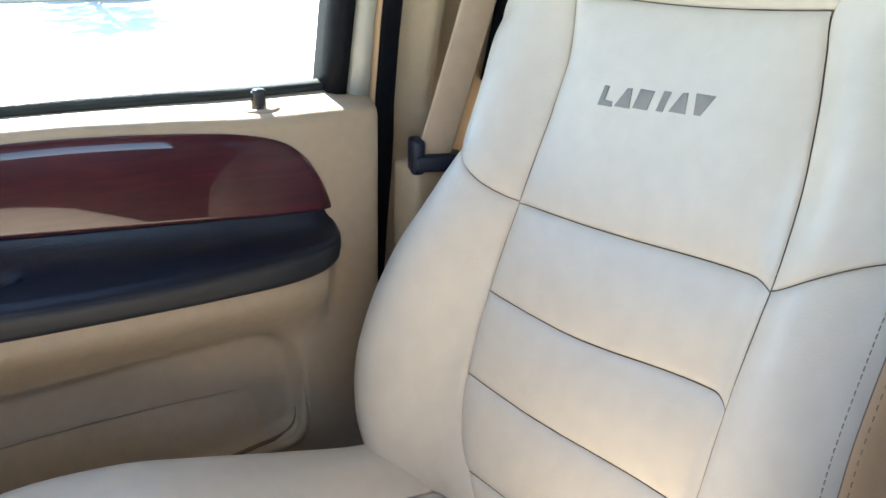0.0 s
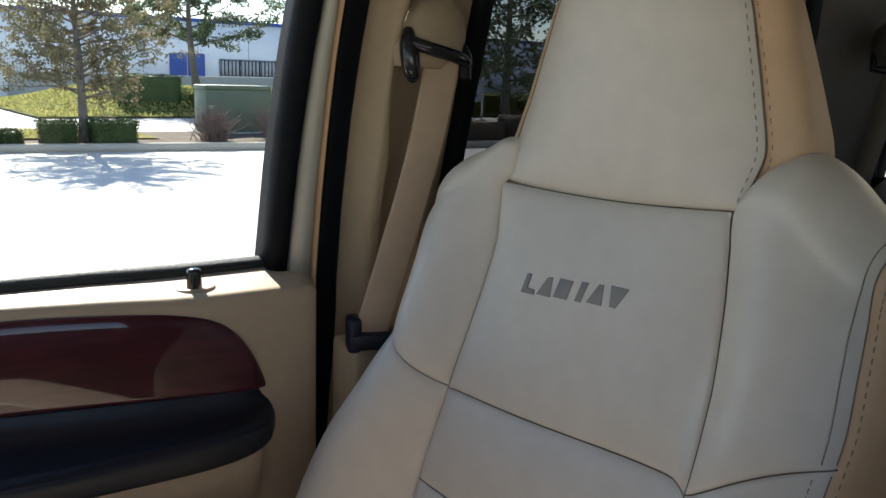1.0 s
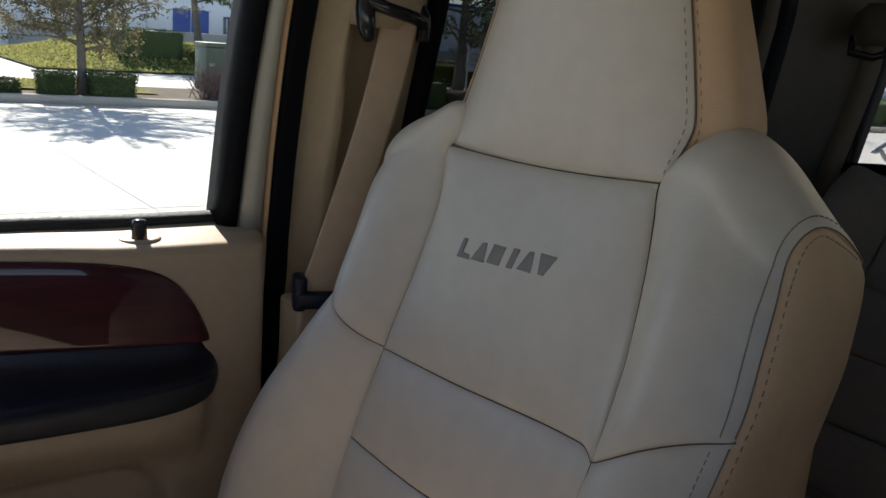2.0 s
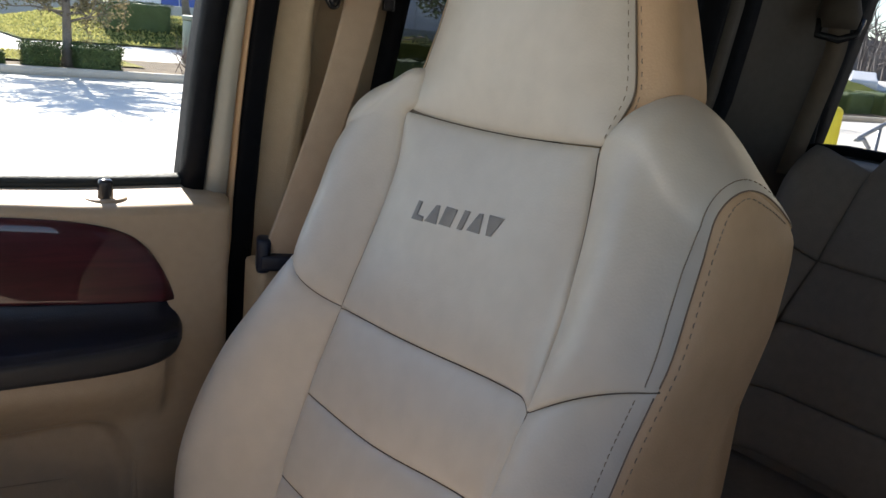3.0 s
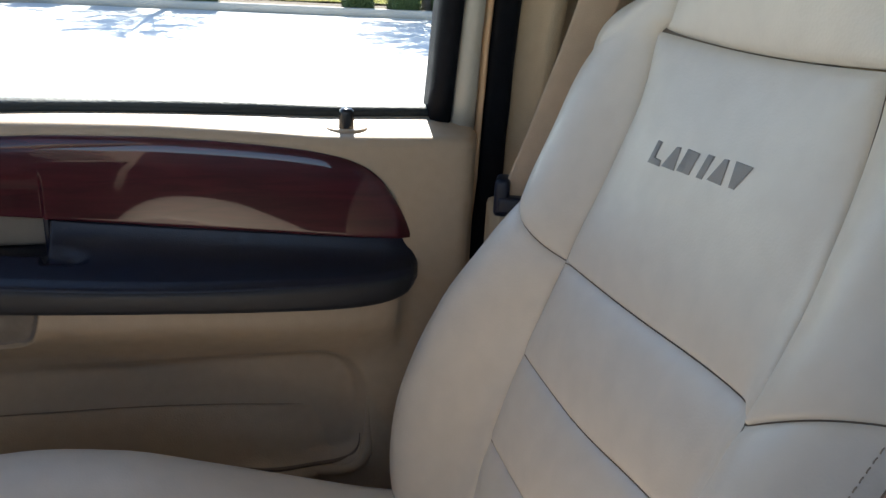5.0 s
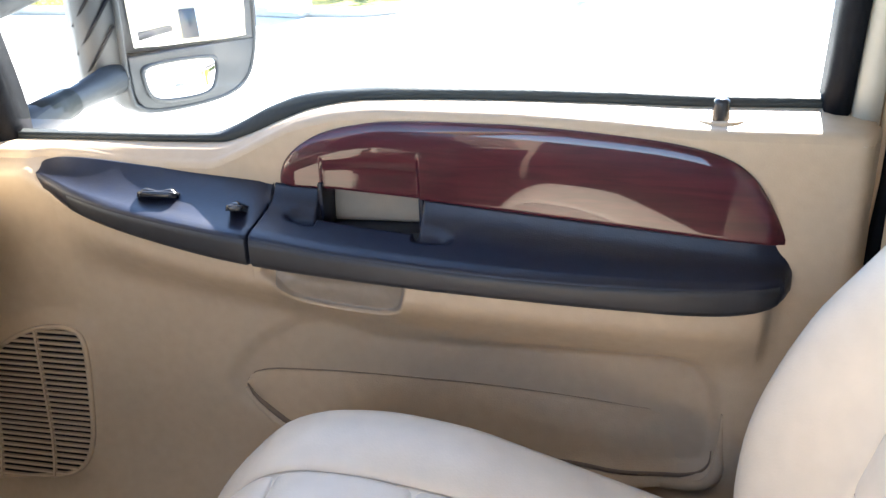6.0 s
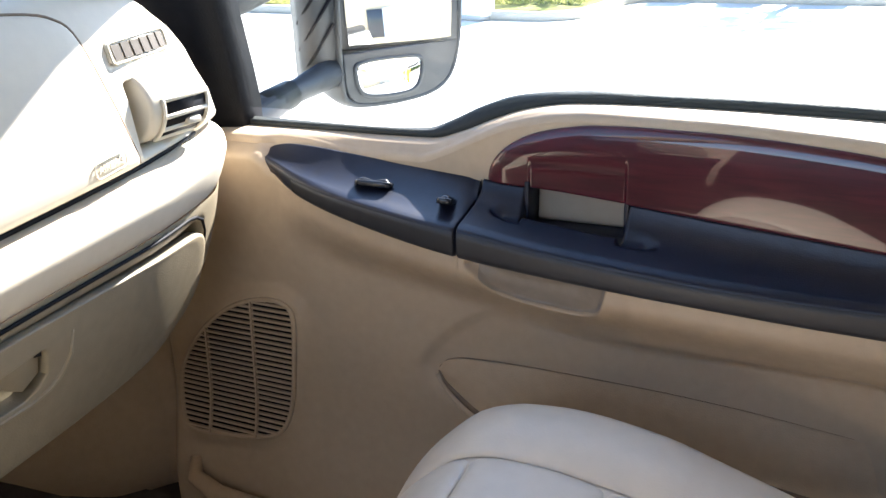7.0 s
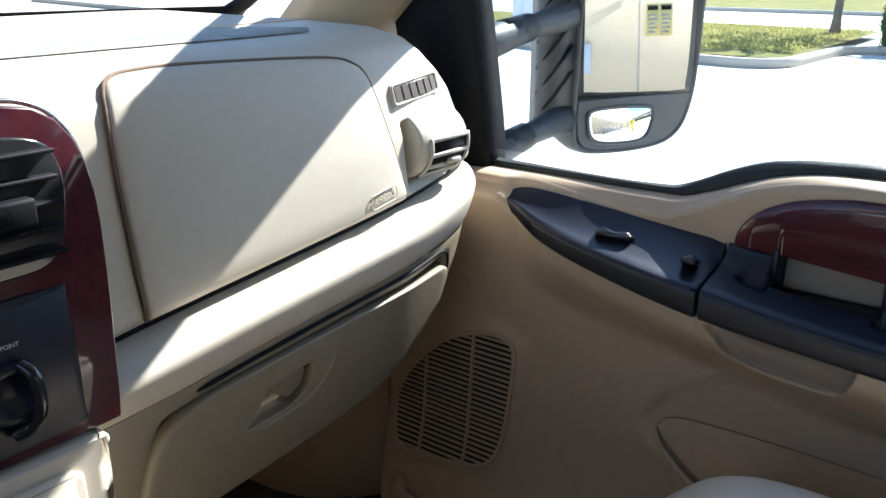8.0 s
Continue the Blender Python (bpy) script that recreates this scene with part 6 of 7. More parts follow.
rings = [[mir(lc[0] + (a - lc[0]) * k, lc[1] + (b - lc[1]) * k, 0.0125 + 0.004 * (1 - k * k) - 0.10 * k * (b - lc[1])) for a, b in LOWM] for k in (1.0, 0.9, 0.75, 0.6, 0.45, 0.3, 0.15, 0.02)]
part("lower_glass", loft(rings, True, True), MIRROR, mirror, "curved wide-angle mirror glass")
part("lower_rim", tube([mir(a, b, 0.0125 - 0.10 * (b - lc[1])) for a, b in LOWM], 0.004, 6, True), HOUSING, mirror)
for z in (1.345, 1.545):
    part("arm", tube([(-1.03, 0.09, z - 0.03), (-1.035, 0.2, z - 0.012), (-1.035, 0.33, z + 0.005), (-1.03, 0.45, z + 0.02)], [0.028, 0.03, 0.022, 0.03], 14), HOUSING, mirror, "black telescopic arm")
    part("collar", tube([(-1.036, 0.22, z - 0.008), (-1.036, 0.31, z + 0.003)], [0.028, 0.026], 14), GREY_GREEN, mirror)
part("mount", box((-1.09, 0.075, 1.29), (-0.98, 0.125, 1.6), 0.02, 3), HOUSING, mirror, "black mirror mount on the door")

bed = thing("truck_bed", (2.6, 0.0, 0.45), "white painted pickup bed side behind the cab", "truck bed")
part("bed_side", loft([[(x, 0.10 + o, 0.55), (x, 0.16 + o, 0.62), (x, 0.17 + o, 0.95), (x, 0.15 + o, 1.25), (x, 0.12 + o, 1.34), (x, 0.02, 1.35), (x, -0.02, 1.30), (x, -0.02, 0.6)] for x, o in ((1.56, 0.0), (1.6, 0.005), (2.1, 0.01), (2.35, 0.05), (2.9, 0.05), (3.15, 0.01), (3.6, 0.0), (3.68, -0.03))]), PAINT, bed)
part("bed_rail", tube([(1.58, 0.06, 1.355), (3.66, 0.06, 1.355)], 0.03, 10), BLACK_SOFT, bed, "black rail cap")
part("bed_floor", box((1.56, -1.74, 0.85), (3.6, -0.03, 0.9)), BLACK_SOFT, bed)

# ---- outside ----
CONCRETE = mat("pale_parking_concrete", (0.58, 0.56, 0.52), 0.85, var=0.06, big=0.4, small=9, bump=0.3, bump_scale=60)
JOINT = mat("dirty_joint", (0.44, 0.42, 0.38), 0.95, var=0.3, bump=0.3)
KERB = mat("kerb_concrete", (0.45, 0.42, 0.37), 0.9, var=0.12, big=1.5, small=20, bump=0.4, bump_scale=60)
GRASS = mat("spring_grass", (0.07, 0.10, 0.02), 0.9, tint=(0.24, 0.20, 0.08), big=0.9, small=14, bump=0.8, bump_scale=40, spec=0.05)
COVER = mat("ground_cover", (0.06, 0.08, 0.02), 0.9, tint=(0.13, 0.135, 0.035), big=1.0, small=6, bump=0.5, bump_scale=30, spec=0.05)
MULCH = mat("gravel_mulch", (0.20, 0.165, 0.13), 0.95, var=0.3, big=2, small=30, bump=0.9, bump_scale=30, spec=0.1)
HEDGE = mat("clipped_hedge", (0.035, 0.06, 0.014), 0.7, tint=(0.07, 0.11, 0.03), big=4, small=30, bump=0.2, bump_scale=60)
LEAF = mat("sparse_leaf", (0.16, 0.15, 0.05), 0.7, tint=(0.24, 0.17, 0.07), big=1.5, small=12, bump=0.0)
NEEDLES = mat("brown_green_needles", (0.13, 0.14, 0.075), 0.8, tint=(0.23, 0.18, 0.11), big=1.2, small=12, bump=0.0, spec=0.1)
TUFT = mat("grass_blades", (0.24, 0.26, 0.075), 0.8, tint=(0.42, 0.37, 0.15), big=0.6, small=9, bump=0.0, spec=0.1)
PINE = mat("pine_needles", (0.07, 0.10, 0.05), 0.8, tint=(0.12, 0.15, 0.08), big=1.5, small=12, bump=0.0)
BARK = mat("grey_bark", (0.22, 0.19, 0.165), 0.9, var=0.25, big=6, small=40, bump=0.9, bump_scale=35)
TWIG = mat("bare_twigs", (0.17, 0.12, 0.11), 0.9, var=0.2, bump=0.0)
WHITE_WALL = mat("white_cladding", (0.72, 0.74, 0.76), 0.7, var=0.03, big=0.4, small=6, bump=0.1, bump_scale=20)
BLUE = mat("blue_paint", (0.03, 0.08, 0.32), 0.5, bump=0.05)
GREY_WALL = mat("grey_block_wall", (0.42, 0.42, 0.41), 0.85, var=0.07, big=0.5, small=8, bump=0.3, bump_scale=20)
BOX_GREEN = mat("utility_green", (0.10, 0.14, 0.10), 0.55, var=0.08, bump=0.1, bump_scale=60)
BEIGE = mat("beige_concrete_wall", (0.64, 0.55, 0.41), 0.85, var=0.05, big=0.5, small=7, bump=0.25, bump_scale=20)
YELLOW = mat("yellow_safety_paint", (0.78, 0.62, 0.03), 0.45, var=0.06, bump=0.1, bump_scale=60)
NOTICE = mat("pale_yellow_notice", (0.62, 0.52, 0.2), 0.6, bump=0.05)
STEEL = mat("galvanised_steel", (0.33, 0.34, 0.36), 0.45, 0.6, bump=0.1, bump_scale=90)
DARK_PANE = mat("dark_window_pane", (0.03, 0.035, 0.045), 0.08, bump=0.0)
CAR_BLUE = mat("car_paint_blue", (0.03, 0.05, 0.12), 0.25, coat=0.8, bump=0.0)
CAR_WHITE = mat("car_paint_white", (0.72, 0.72, 0.72), 0.3, coat=0.6, bump=0.0)
TYRE = mat("tyre_rubber", (0.02, 0.02, 0.02), 0.85, bump=0.2)
FAR_WOOD = mat("distant_bare_wood", (0.13, 0.11, 0.10), 0.95, tint=(0.2, 0.18, 0.17), big=0.15, small=1.5, bump=0.0)
SIGN_PALE = mat("pale_sign_board", (0.5, 0.54, 0.6), 0.6, bump=0.0)



def thin(m, share):
    """Leaves let some light through."""
    t = m.node_tree
    b, out = t.nodes["Principled BSDF"], t.nodes["Material Output"]
    back, mixer = t.nodes.new("ShaderNodeBsdfTranslucent"), t.nodes.new("ShaderNodeMixShader")
    for l in t.links:
        if l.to_socket == b.inputs["Base Color"]:
            t.links.new(l.from_socket, back.inputs["Color"])
            break
    mixer.inputs["Fac"].default_value = share
    t.links.new(b.outputs[0], mixer.inputs[1])
    t.links.new(back.outputs[0], mixer.inputs[2])
    t.links.new(mixer.outputs[0], out.inputs["Surface"])


for m in (NEEDLES, TUFT, PINE, LEAF):
    thin(m, 0.45)

rng = random.Random(7)


def kerb_y(x):
    return 16.95 - 0.16 * x


def ground_z(x, y):
    """Flat, with a planted bank beyond the far road."""
    bank = 0.75 * smooth(27, 31, y) * (1 - smooth(36, 42, y)) * smooth(5.5, 9.5, x)
    return bank


gx = [-400, -200, -100, -50, -30] + lin(-20, 40, 41) + [50, 70, 100, 200, 400]
gy = [-400, -200, -100, -50, -20] + lin(-10, 60, 71) + [70, 100, 200, 400]
tagged(part("ground", grid(lambda x, y: (x, y, ground_z(x, y) - 0.012), gx, gy), CONCRETE), "sunlit pale concrete car park", "ground", kind="structure")
tagged(part("grass_bank", grid(lambda x, y: (x, y, ground_z(x, y) + 0.05 + 0.04 * noise.noise((x * 1.3, y * 1.3, 0))), lin(5.4, 60, 90), lin(27, 42, 30)), COVER), "green planted bank beyond the road", "planting bed", kind="structure")


for k, (a, b) in enumerate((((2.19, 3.0), (2.25, 16.4)), ((-12.0, 7.25), (12.0, 6.30)))):
    a, b = Vector((*a, -0.009)), Vector((*b, -0.009))
    n = Vector((-(b - a).y, (b - a).x, 0)).normalized() * 0.007
    tagged(part("pavement_joint", raw([a - n, b - n, b + n, a + n], [(0, 1, 2, 3)]), JOINT, None, "", False), "dark joint between the concrete slabs", "pavement joint", kind="structure")


def kerb_run(name, pts, h=0.15, w=0.16):
    pts = [Vector((p[0], p[1], 0)) for p in pts]
    rings = []
    for i, p in enumerate(pts):
        way = (pts[min(i + 1, len(pts) - 1)] - pts[max(i - 1, 0)]).normalized()
        n = Vector((-way.y, way.x, 0))
        rings.append([p + n * a + Vector((0, 0, b)) for a, b in ((0, -0.02), (0.005, h - 0.02), (0.025, h), (w, h), (w, -0.02))])
    ob = part(name, loft(rings), KERB)
    return tagged(ob, "grey concrete kerb along the car park", "kerb", kind="structure")


main_line = [(x, kerb_y(x)) for x in lin(40, -3.6, 45)]
corner_line = round_path([(-3.6, kerb_y(-3.6)), (-4.1, 17.2), (-4.25, 15.6), (-4.35, 14.3), (-4.9, 13.75), (-6.0, 13.85), (-9.0, 14.3), (-14.0, 15.2), (-40, 20)], 5, False)
kerb_run("kerb", [Vector((a, b)) for a, b in reversed(main_line)])
kerb_run("kerb", [Vector((p[0], p[1])) for p in reversed(corner_line)])
tagged(part("planting_strip", grid(lambda x, v: (x, kerb_y(x) + 0.15 + 3.4 * v, 0.13 + 0.03 * noise.noise((x * 2, v * 6, 1.0))), lin(-3.4, 40, 90), lin(0, 1, 12)), MULCH), "gravel planting strip behind the kerb", "planting bed", kind="structure")
tagged(part("strip_grass", grid(lambda x, v: (x, kerb_y(x) + 1.2 + 2.2 * v, 0.165 + 0.02 * noise.noise((x * 2, v * 6, 4.0))), lin(-3.4, 5.8, 40), lin(0, 1, 10)), GRASS), "patchy lawn behind the hedge", "lawn", kind="structure")
kerb_run("kerb", [(x, kerb_y(x) + 3.55) for x in lin(-3.4, 40, 30)], 0.13, 0.14)
tagged(part("island_lawn", grid(lambda s, v: (-4.45 - 13 * s, 14.0 + 8.0 * v + 2.25 * s + (0.3 * (1 - min(1, s * 17))) * (1 - v), 0.14 + 0.03 * noise.noise((s * 60, v * 20, 2.0))), lin(0, 1, 90), lin(0, 1, 24)), GRASS), "yellow-green lawn inside the kerb", "lawn", kind="structure")
tagged(part("far_lawn", grid(lambda x, y: (x, y, 0.05 + 0.02 * noise.noise((x, y, 3.0))), lin(-20, -3.0, 30), lin(32, 50, 16)), GRASS), "far lawn across the road", "lawn", kind="structure")
kerb_run("kerb", [(x, 31.9) for x in lin(-20, -3, 12)], 0.13, 0.15)


def leaves(n, place, size, droop=0.5, seed=1):
    """Many small folded leaves; place(r) gives a point."""
    r = random.Random(seed)
    verts, faces = [], []
    for _ in range(n):
        p = Vector(place(r))
        a = Vector((r.gauss(0, 1), r.gauss(0, 1), r.gauss(-droop, 0.7))).normalized()
        b = a.cross(Vector((r.gauss(0, 1), r.gauss(0, 1), r.gauss(0, 1)))).normalized()
        s = size * r.uniform(0.6, 1.4)
        k = len(verts)
        verts += [p, p + a * s * 0.5 + b * s * 0.28, p + a * s, p + a * s * 0.5 - b * s * 0.28]
        faces.append((k, k + 1, k + 2, k + 3))
    return raw(verts, faces)


def tree(base, height, spread, first, n_limb, n_leaf, leaf_mat, size, label, seed, trunk_r=0.11, crook=0.15):
    r = random.Random(seed)
    t = thing("tree", base, label, "tree")
    base = Vector(base)
    spine = [base + Vector((crook * math.sin(2.2 * s + seed) * s, crook * 0.6 * math.cos(1.7 * s + seed) * s, height * 0.93 * s)) for s in lin(0, 1, 12)]
    bits = [tube(spine, [trunk_r * (1.25 if i == 0 else 1) * (1 - 0.85 * i / 11) for i in range(12)], 9)]
    tips = []
    for k in range(n_limb):
        s = first + (1 - first) * (k + r.random()) / n_limb
        i = min(10, int(s * 11))
        p = spine[i].lerp(spine[i + 1], s * 11 - i)
        q = k * 2.4 + r.uniform(-0.4, 0.4)
        long = spread * (0.35 + 0.75 * math.sin(math.pi * min(0.97, 0.25 + 0.75 * (s - first) / (1 - first)))) * r.uniform(0.75, 1.15)
        way = Vector((math.cos(q), math.sin(q), r.uniform(0.05, 0.55)))
        pts = [p + way * long * u + Vector((0, 0, 0.18 * long * u * u * r.uniform(-1, 1))) for u in lin(0, 1, 5)]
        rad = trunk_r * 0.32 * (1 - 0.5 * s)
        bits.append(tube(pts, [rad * (1 - 0.8 * j / 4) for j in range(5)], 5))
        for j in range(5):
            a = pts[1 + j % 4]
            w2 = (way + Vector((r.gauss(0, 0.7), r.gauss(0, 0.7), r.gauss(0.1, 0.5)))).normalized() * long * r.uniform(0.25, 0.5)
            bits.append(tube([a, a + w2 * 0.5 + Vector((0, 0, 0.03)), a + w2], [rad * 0.4, rad * 0.25, rad * 0.1], 4))
            tips += [(a, a + w2)] * 2
        tips.append((pts[2], pts[4]))
    part("trunk", merge(*bits), BARK, t, "grey trunk and branches")

    def place(q):
        a, b = q.choice(tips)
        return a.lerp(b, q.uniform(0.2, 1.1)) + Vector((q.gauss(0, 0.05), q.gauss(0, 0.05), q.gauss(0, 0.05))) * spread * 0.6
    part("crown", leaves(n_leaf, place, size, 0.6, seed), leaf_mat, t, "", False)
    return t


tree((4.2, kerb_y(4.2) + 0.75, 0.13), 4.5, 1.45, 0.2, 70, 26000, NEEDLES, 0.065, "young pine with brown-green needles behind the hedge", 3, 0.1)
tree((12.7, 33.0, 0.7), 7.4, 3.0, 0.25, 36, 34000, PINE, 0.12, "leaning pine on the green bank", 11, 0.16, 0.9)
tree((-0.9, kerb_y(-0.9) + 0.75, 0.13), 4.2, 1.6, 0.2, 30, 8000, LEAF, 0.075, "young tree with brown-green leaves", 5)
for k, (x, y, h) in enumerate(((19, 24, 9), (24, 27, 10), (30, 26, 9), (23, 21, 8), (36, 30, 10))):
    tree((x, y, 0.0), h, 2.8, 0.08, 34, 5200, PINE, 0.17, "dense dark conifer beyond the kerb", 20 + k, 0.2)
tree((-5.2, 20.6, 0.13), 4.6, 1.9, 0.3, 24, 9000, LEAF, 0.09, "small tree on the lawn", 14)


def blades(n, x0, x1, y0, y1, zf, size, seed):
    """Short upright grass blades over a stretch of ground."""
    r = random.Random(seed)

    def place(q):
        x, y = q.uniform(x0, x1), q.uniform(y0, y1)
        return (x, y, zf(x, y))
    return leaves(n, place, size, -1.6, seed)


tagged(part("bank_grass", blades(42000, 5.5, 26, 27.1, 41, lambda x, y: ground_z(x, y) + 0.02, 0.12, 4), TUFT, None, "", False), "yellow-green grass over the bank", "grass", kind="stuff")
tagged(part("strip_blades", blades(9000, -3.2, 5.6, kerb_y(1.2) + 1.0, kerb_y(1.2) + 3.4, lambda x, y: 0.16, 0.05, 6), TUFT, None, "", False), "thin patchy grass behind the hedge", "grass", kind="stuff")
tagged(part("lawn_blades", blades(14000, -14, -4.6, 15.2, 22, lambda x, y: 0.14, 0.06, 9), TUFT, None, "", False), "yellow-green lawn blades", "grass", kind="stuff")


def hedge(at, size, label, group="clipped hedges", n=5000, material=None, ragged=0.02):
    """A clipped block: a dark body under a skin of small leaves."""
    h = thing("hedge", at, label, "hedge", group)
    w, d, z = size

    def wob(v):
        return v + Vector((noise.noise(v * 3), noise.noise(v * 3 + Vector((5, 0, 0))), noise.noise(v * 3 + Vector((0, 7, 0))))) * 0.05
    bm = bmesh.new()
    bmesh.ops.create_cube(bm, size=1)
    bmesh.ops.subdivide_edges(bm, edges=list(bm.edges), cuts=8, use_grid_fill=True)
    for v in bm.verts:
        c = Vector((v.co.x * w, v.co.y * d, (v.co.z + 0.5) * z))
        c.x -= 0.06 * (abs(v.co.x) * 2) ** 8 * (abs(v.co.z) * 2) ** 8 * math.copysign(1, v.co.x)
        v.co = wob(c) * 0.96 + Vector(at)
    part("body", bm, material or HEDGE, h)

    def place(r):
        f = r.random()
        x, y, q = r.uniform(-0.5, 0.5), r.uniform(-0.5, 0.5), r.random()
        if f < 0.3:
            q = 1.0
        elif f < 0.72:
            y = -0.5
        elif f < 0.86:
            x = 0.5
        else:
            x = -0.5
        return wob(Vector((x * w, y * d, q * z))) + Vector(at) + Vector((r.gauss(0, ragged), r.gauss(0, ragged), r.gauss(0, ragged)))
    part("foliage", leaves(n, place, 0.035, -0.2, int(abs(at[0]) * 10)), material or HEDGE, h, "", False)
    return h


for x0, x1, hh in ((3.37, 3.98, 0.44), (4.27, 5.08, 0.46), (2.45, 3.02, 0.25)):
    x = (x0 + x1) / 2
    hedge((x, kerb_y(x) + 0.5, 0.10), (x1 - x0, 0.6, hh), "dark green clipped box hedge by the kerb")
for x in (-3.3, -1.9, -0.4):
    hedge((x, kerb_y(x) + 0.5, 0.12), (0.75, 0.7, 0.75), "dark green clipped box hedge by the kerb")
hedge((9.5, 29.5, 0.35), (2.2, 1.2, 1.0), "dark shrub mass on the bank", "bank shrubs", 5000)
for k in range(10):
    x = 12.0 + k * 2.1
    hedge((x, 28.6 + rng.uniform(-0.3, 0.5), 0.15), (2.2, 1.6, 0.65 + rng.uniform(-0.1, 0.15)), "low green shrub on the bank", "bank shrubs", 2500, COVER, 0.06)
for k in range(7):
    x = 11.5 + k * 1.7
    hedge((x, kerb_y(x) + 1.0, 0.12), (1.5, 0.9, 0.55 + rng.uniform(-0.1, 0.1)), "brown-green low shrub behind the kerb", "strip shrubs", 1500, MULCH if k % 3 else HEDGE, 0.07)


def bare_shrub(at, w, h, n, seed):
    r = random.Random(seed)
    t = thing("bare_shrub", at, "leafless grey-brown shrub beside the green cabinet", "shrub", "bare shrubs")
    bits = []
    for _ in range(n):
        q, lean = r.uniform(0, 6.28), r.uniform(0.05, 1.0)
        p = Vector(at) + Vector((r.gauss(0, w * 0.12), r.gauss(0, w * 0.12), 0))
        tip = p + Vector((math.cos(q) * lean * w * 0.5, math.sin(q) * lean * w * 0.5, h * r.uniform(0.55, 1.05) * (1.15 - 0.5 * lean)))
        mid = p.lerp(tip, 0.5) + Vector((r.gauss(0, 0.04), r.gauss(0, 0.04), 0.04))
        bits.append(tube([p, mid, tip], [0.008, 0.006, 0.003], 3))
        for _ in range(3):
            a = p.lerp(tip, r.uniform(0.4, 0.95))
            bits.append(tube([a, a + Vector((r.gauss(0, 0.12), r.gauss(0, 0.12), r.uniform(0.02, 0.2)))], [0.004, 0.002], 3))
    tagged(part("twigs", merge(*bits), TWIG, t, "", False), kind="stuff")
    return t


bare_shrub((6.75, kerb_y(6.75) + 0.75, 0.13), 1.15, 0.72, 170, 1)
bare_shrub((8.2, kerb_y(8.2) + 0.9, 0.13), 1.2, 0.9, 150, 2)
bare_shrub((9.3, kerb_y(9.3) + 1.2, 0.13), 1.1, 0.8, 110, 3)

cabinet = thing("utility_cabinet", (7.95, 18.2, 0.13), "dull green steel utility cabinet", "utility cabinet")
part("body", box((7.35, 18.55, 0.13), (9.0, 19.3, 1.16), 0.02), BOX_GREEN, cabinet)
part("lid", box((7.33, 18.53, 1.16), (9.02, 19.32, 1.27), 0.03), BOX_GREEN, cabinet)
part("plinth", box((7.3, 18.5, 0.05), (9.1, 19.35, 0.16)), KERB, cabinet)
for x in (7.42, 7.47, 7.52):
    part("label_bar", box((x, 18.542, 0.72), (x + 0.025, 18.552, 0.80)), LETTER, cabinet)

# long white building with a blue band
hall = thing("warehouse", (25, 62, 0), "long white industrial building with blue band and windows", "building")
part("wall", box((-10, 58, 0), (60, 70, 4.75)), WHITE_WALL, hall)
part("roof_band", box((-10.1, 57.9, 4.75), (60.1, 70.1, 5.0)), BLUE, hall, "blue roof edge band")
for k in range(18):
    part("panel_joint", box((-8 + k * 3.8, 57.97, 0), (-7.96 + k * 3.8, 58.01, 4.75)), GREY_WALL, hall)
for x in (20.4, 21.7):
    part("door", box((x, 57.9, 0.3), (x + 1.2, 58.05, 2.6), 0.02), BLUE, hall, "blue steel door")
for k in range(4):
    w = part("window", box((24.0 + k * 1.55, 57.92, 1.15), (25.5 + k * 1.55, 58.02, 2.25)), DARK_PANE, hall)
    part("frame", merge(box((24.0 + k * 1.55, 57.88, 1.1), (24.06 + k * 1.55, 58.0, 2.3)), box((24.0 + k * 1.55, 57.88, 2.24), (25.5 + k * 1.55, 58.0, 2.32))), STEEL, w)
    for j in range(5):
        part("blind_slat", box((24.12 + k * 1.55 + j * 0.28, 57.905, 1.2), (24.3 + k * 1.55 + j * 0.28, 57.915, 2.2)), GREY_WALL, w)
tagged(part("garden_wall", box((-2, 43.6, 0), (40, 43.9, 1.22), 0.02), GREY_WALL), "low grey block wall behind the bank", "wall", kind="structure")
tagged(part("wall_pier", box((7.0, 43.4, 0), (7.6, 44.1, 1.3), 0.02), WHITE_WALL), "white end pier of the block wall", "wall", kind="structure")

# pale block by the lawn corner
barrier = thing("concrete_barrier", (-8.5, 15.0, 0), "pale painted concrete barrier standing on the car park", "barrier")
m = Matrix.Translation((-6.05, 13.62, 0)) @ Matrix.Rotation(radians(155), 4, "Z")
part("body", box((0, -0.35, 0.06), (5.6, 0.0, 0.95), 0.03, 2, m), WHITE_WALL, barrier)
part("skid", box((0.03, -0.38, 0.0), (5.5, 0.03, 0.08), 0, 2, m), GREY_WALL, barrier)
for k in range(12):
    part("corrugation", box((0.2 + k * 0.45, -0.01, 0.15), (0.42 + k * 0.45, 0.025, 0.85), 0.01, 1, m), WHITE_WALL, barrier)

# behind the truck: loading bay building, stairs, bollards, parked cars
bay = thing("bay_building", (16, -6, 0), "beige concrete loading bay building", "building")
part("wall", box((14.0, -22, 0), (30, 5.2, 7.0)), BEIGE, bay)
part("roof_edge", box((13.9, -22.1, 7.0), (30.1, 5.3, 7.3)), GREY_WALL, bay)
for y in (4.2, 0.56, -1.6, -5.4, -9.2):
    part("wall_joint", box((13.985, y, 0), (14.01, y + 0.03, 7.0)), GREY_WALL, bay)
w = part("dock_door", box((13.93, -4.4, 1.1), (14.02, -2.2, 3.6), 0.01), DARK_PANE, bay, "dark dock door")
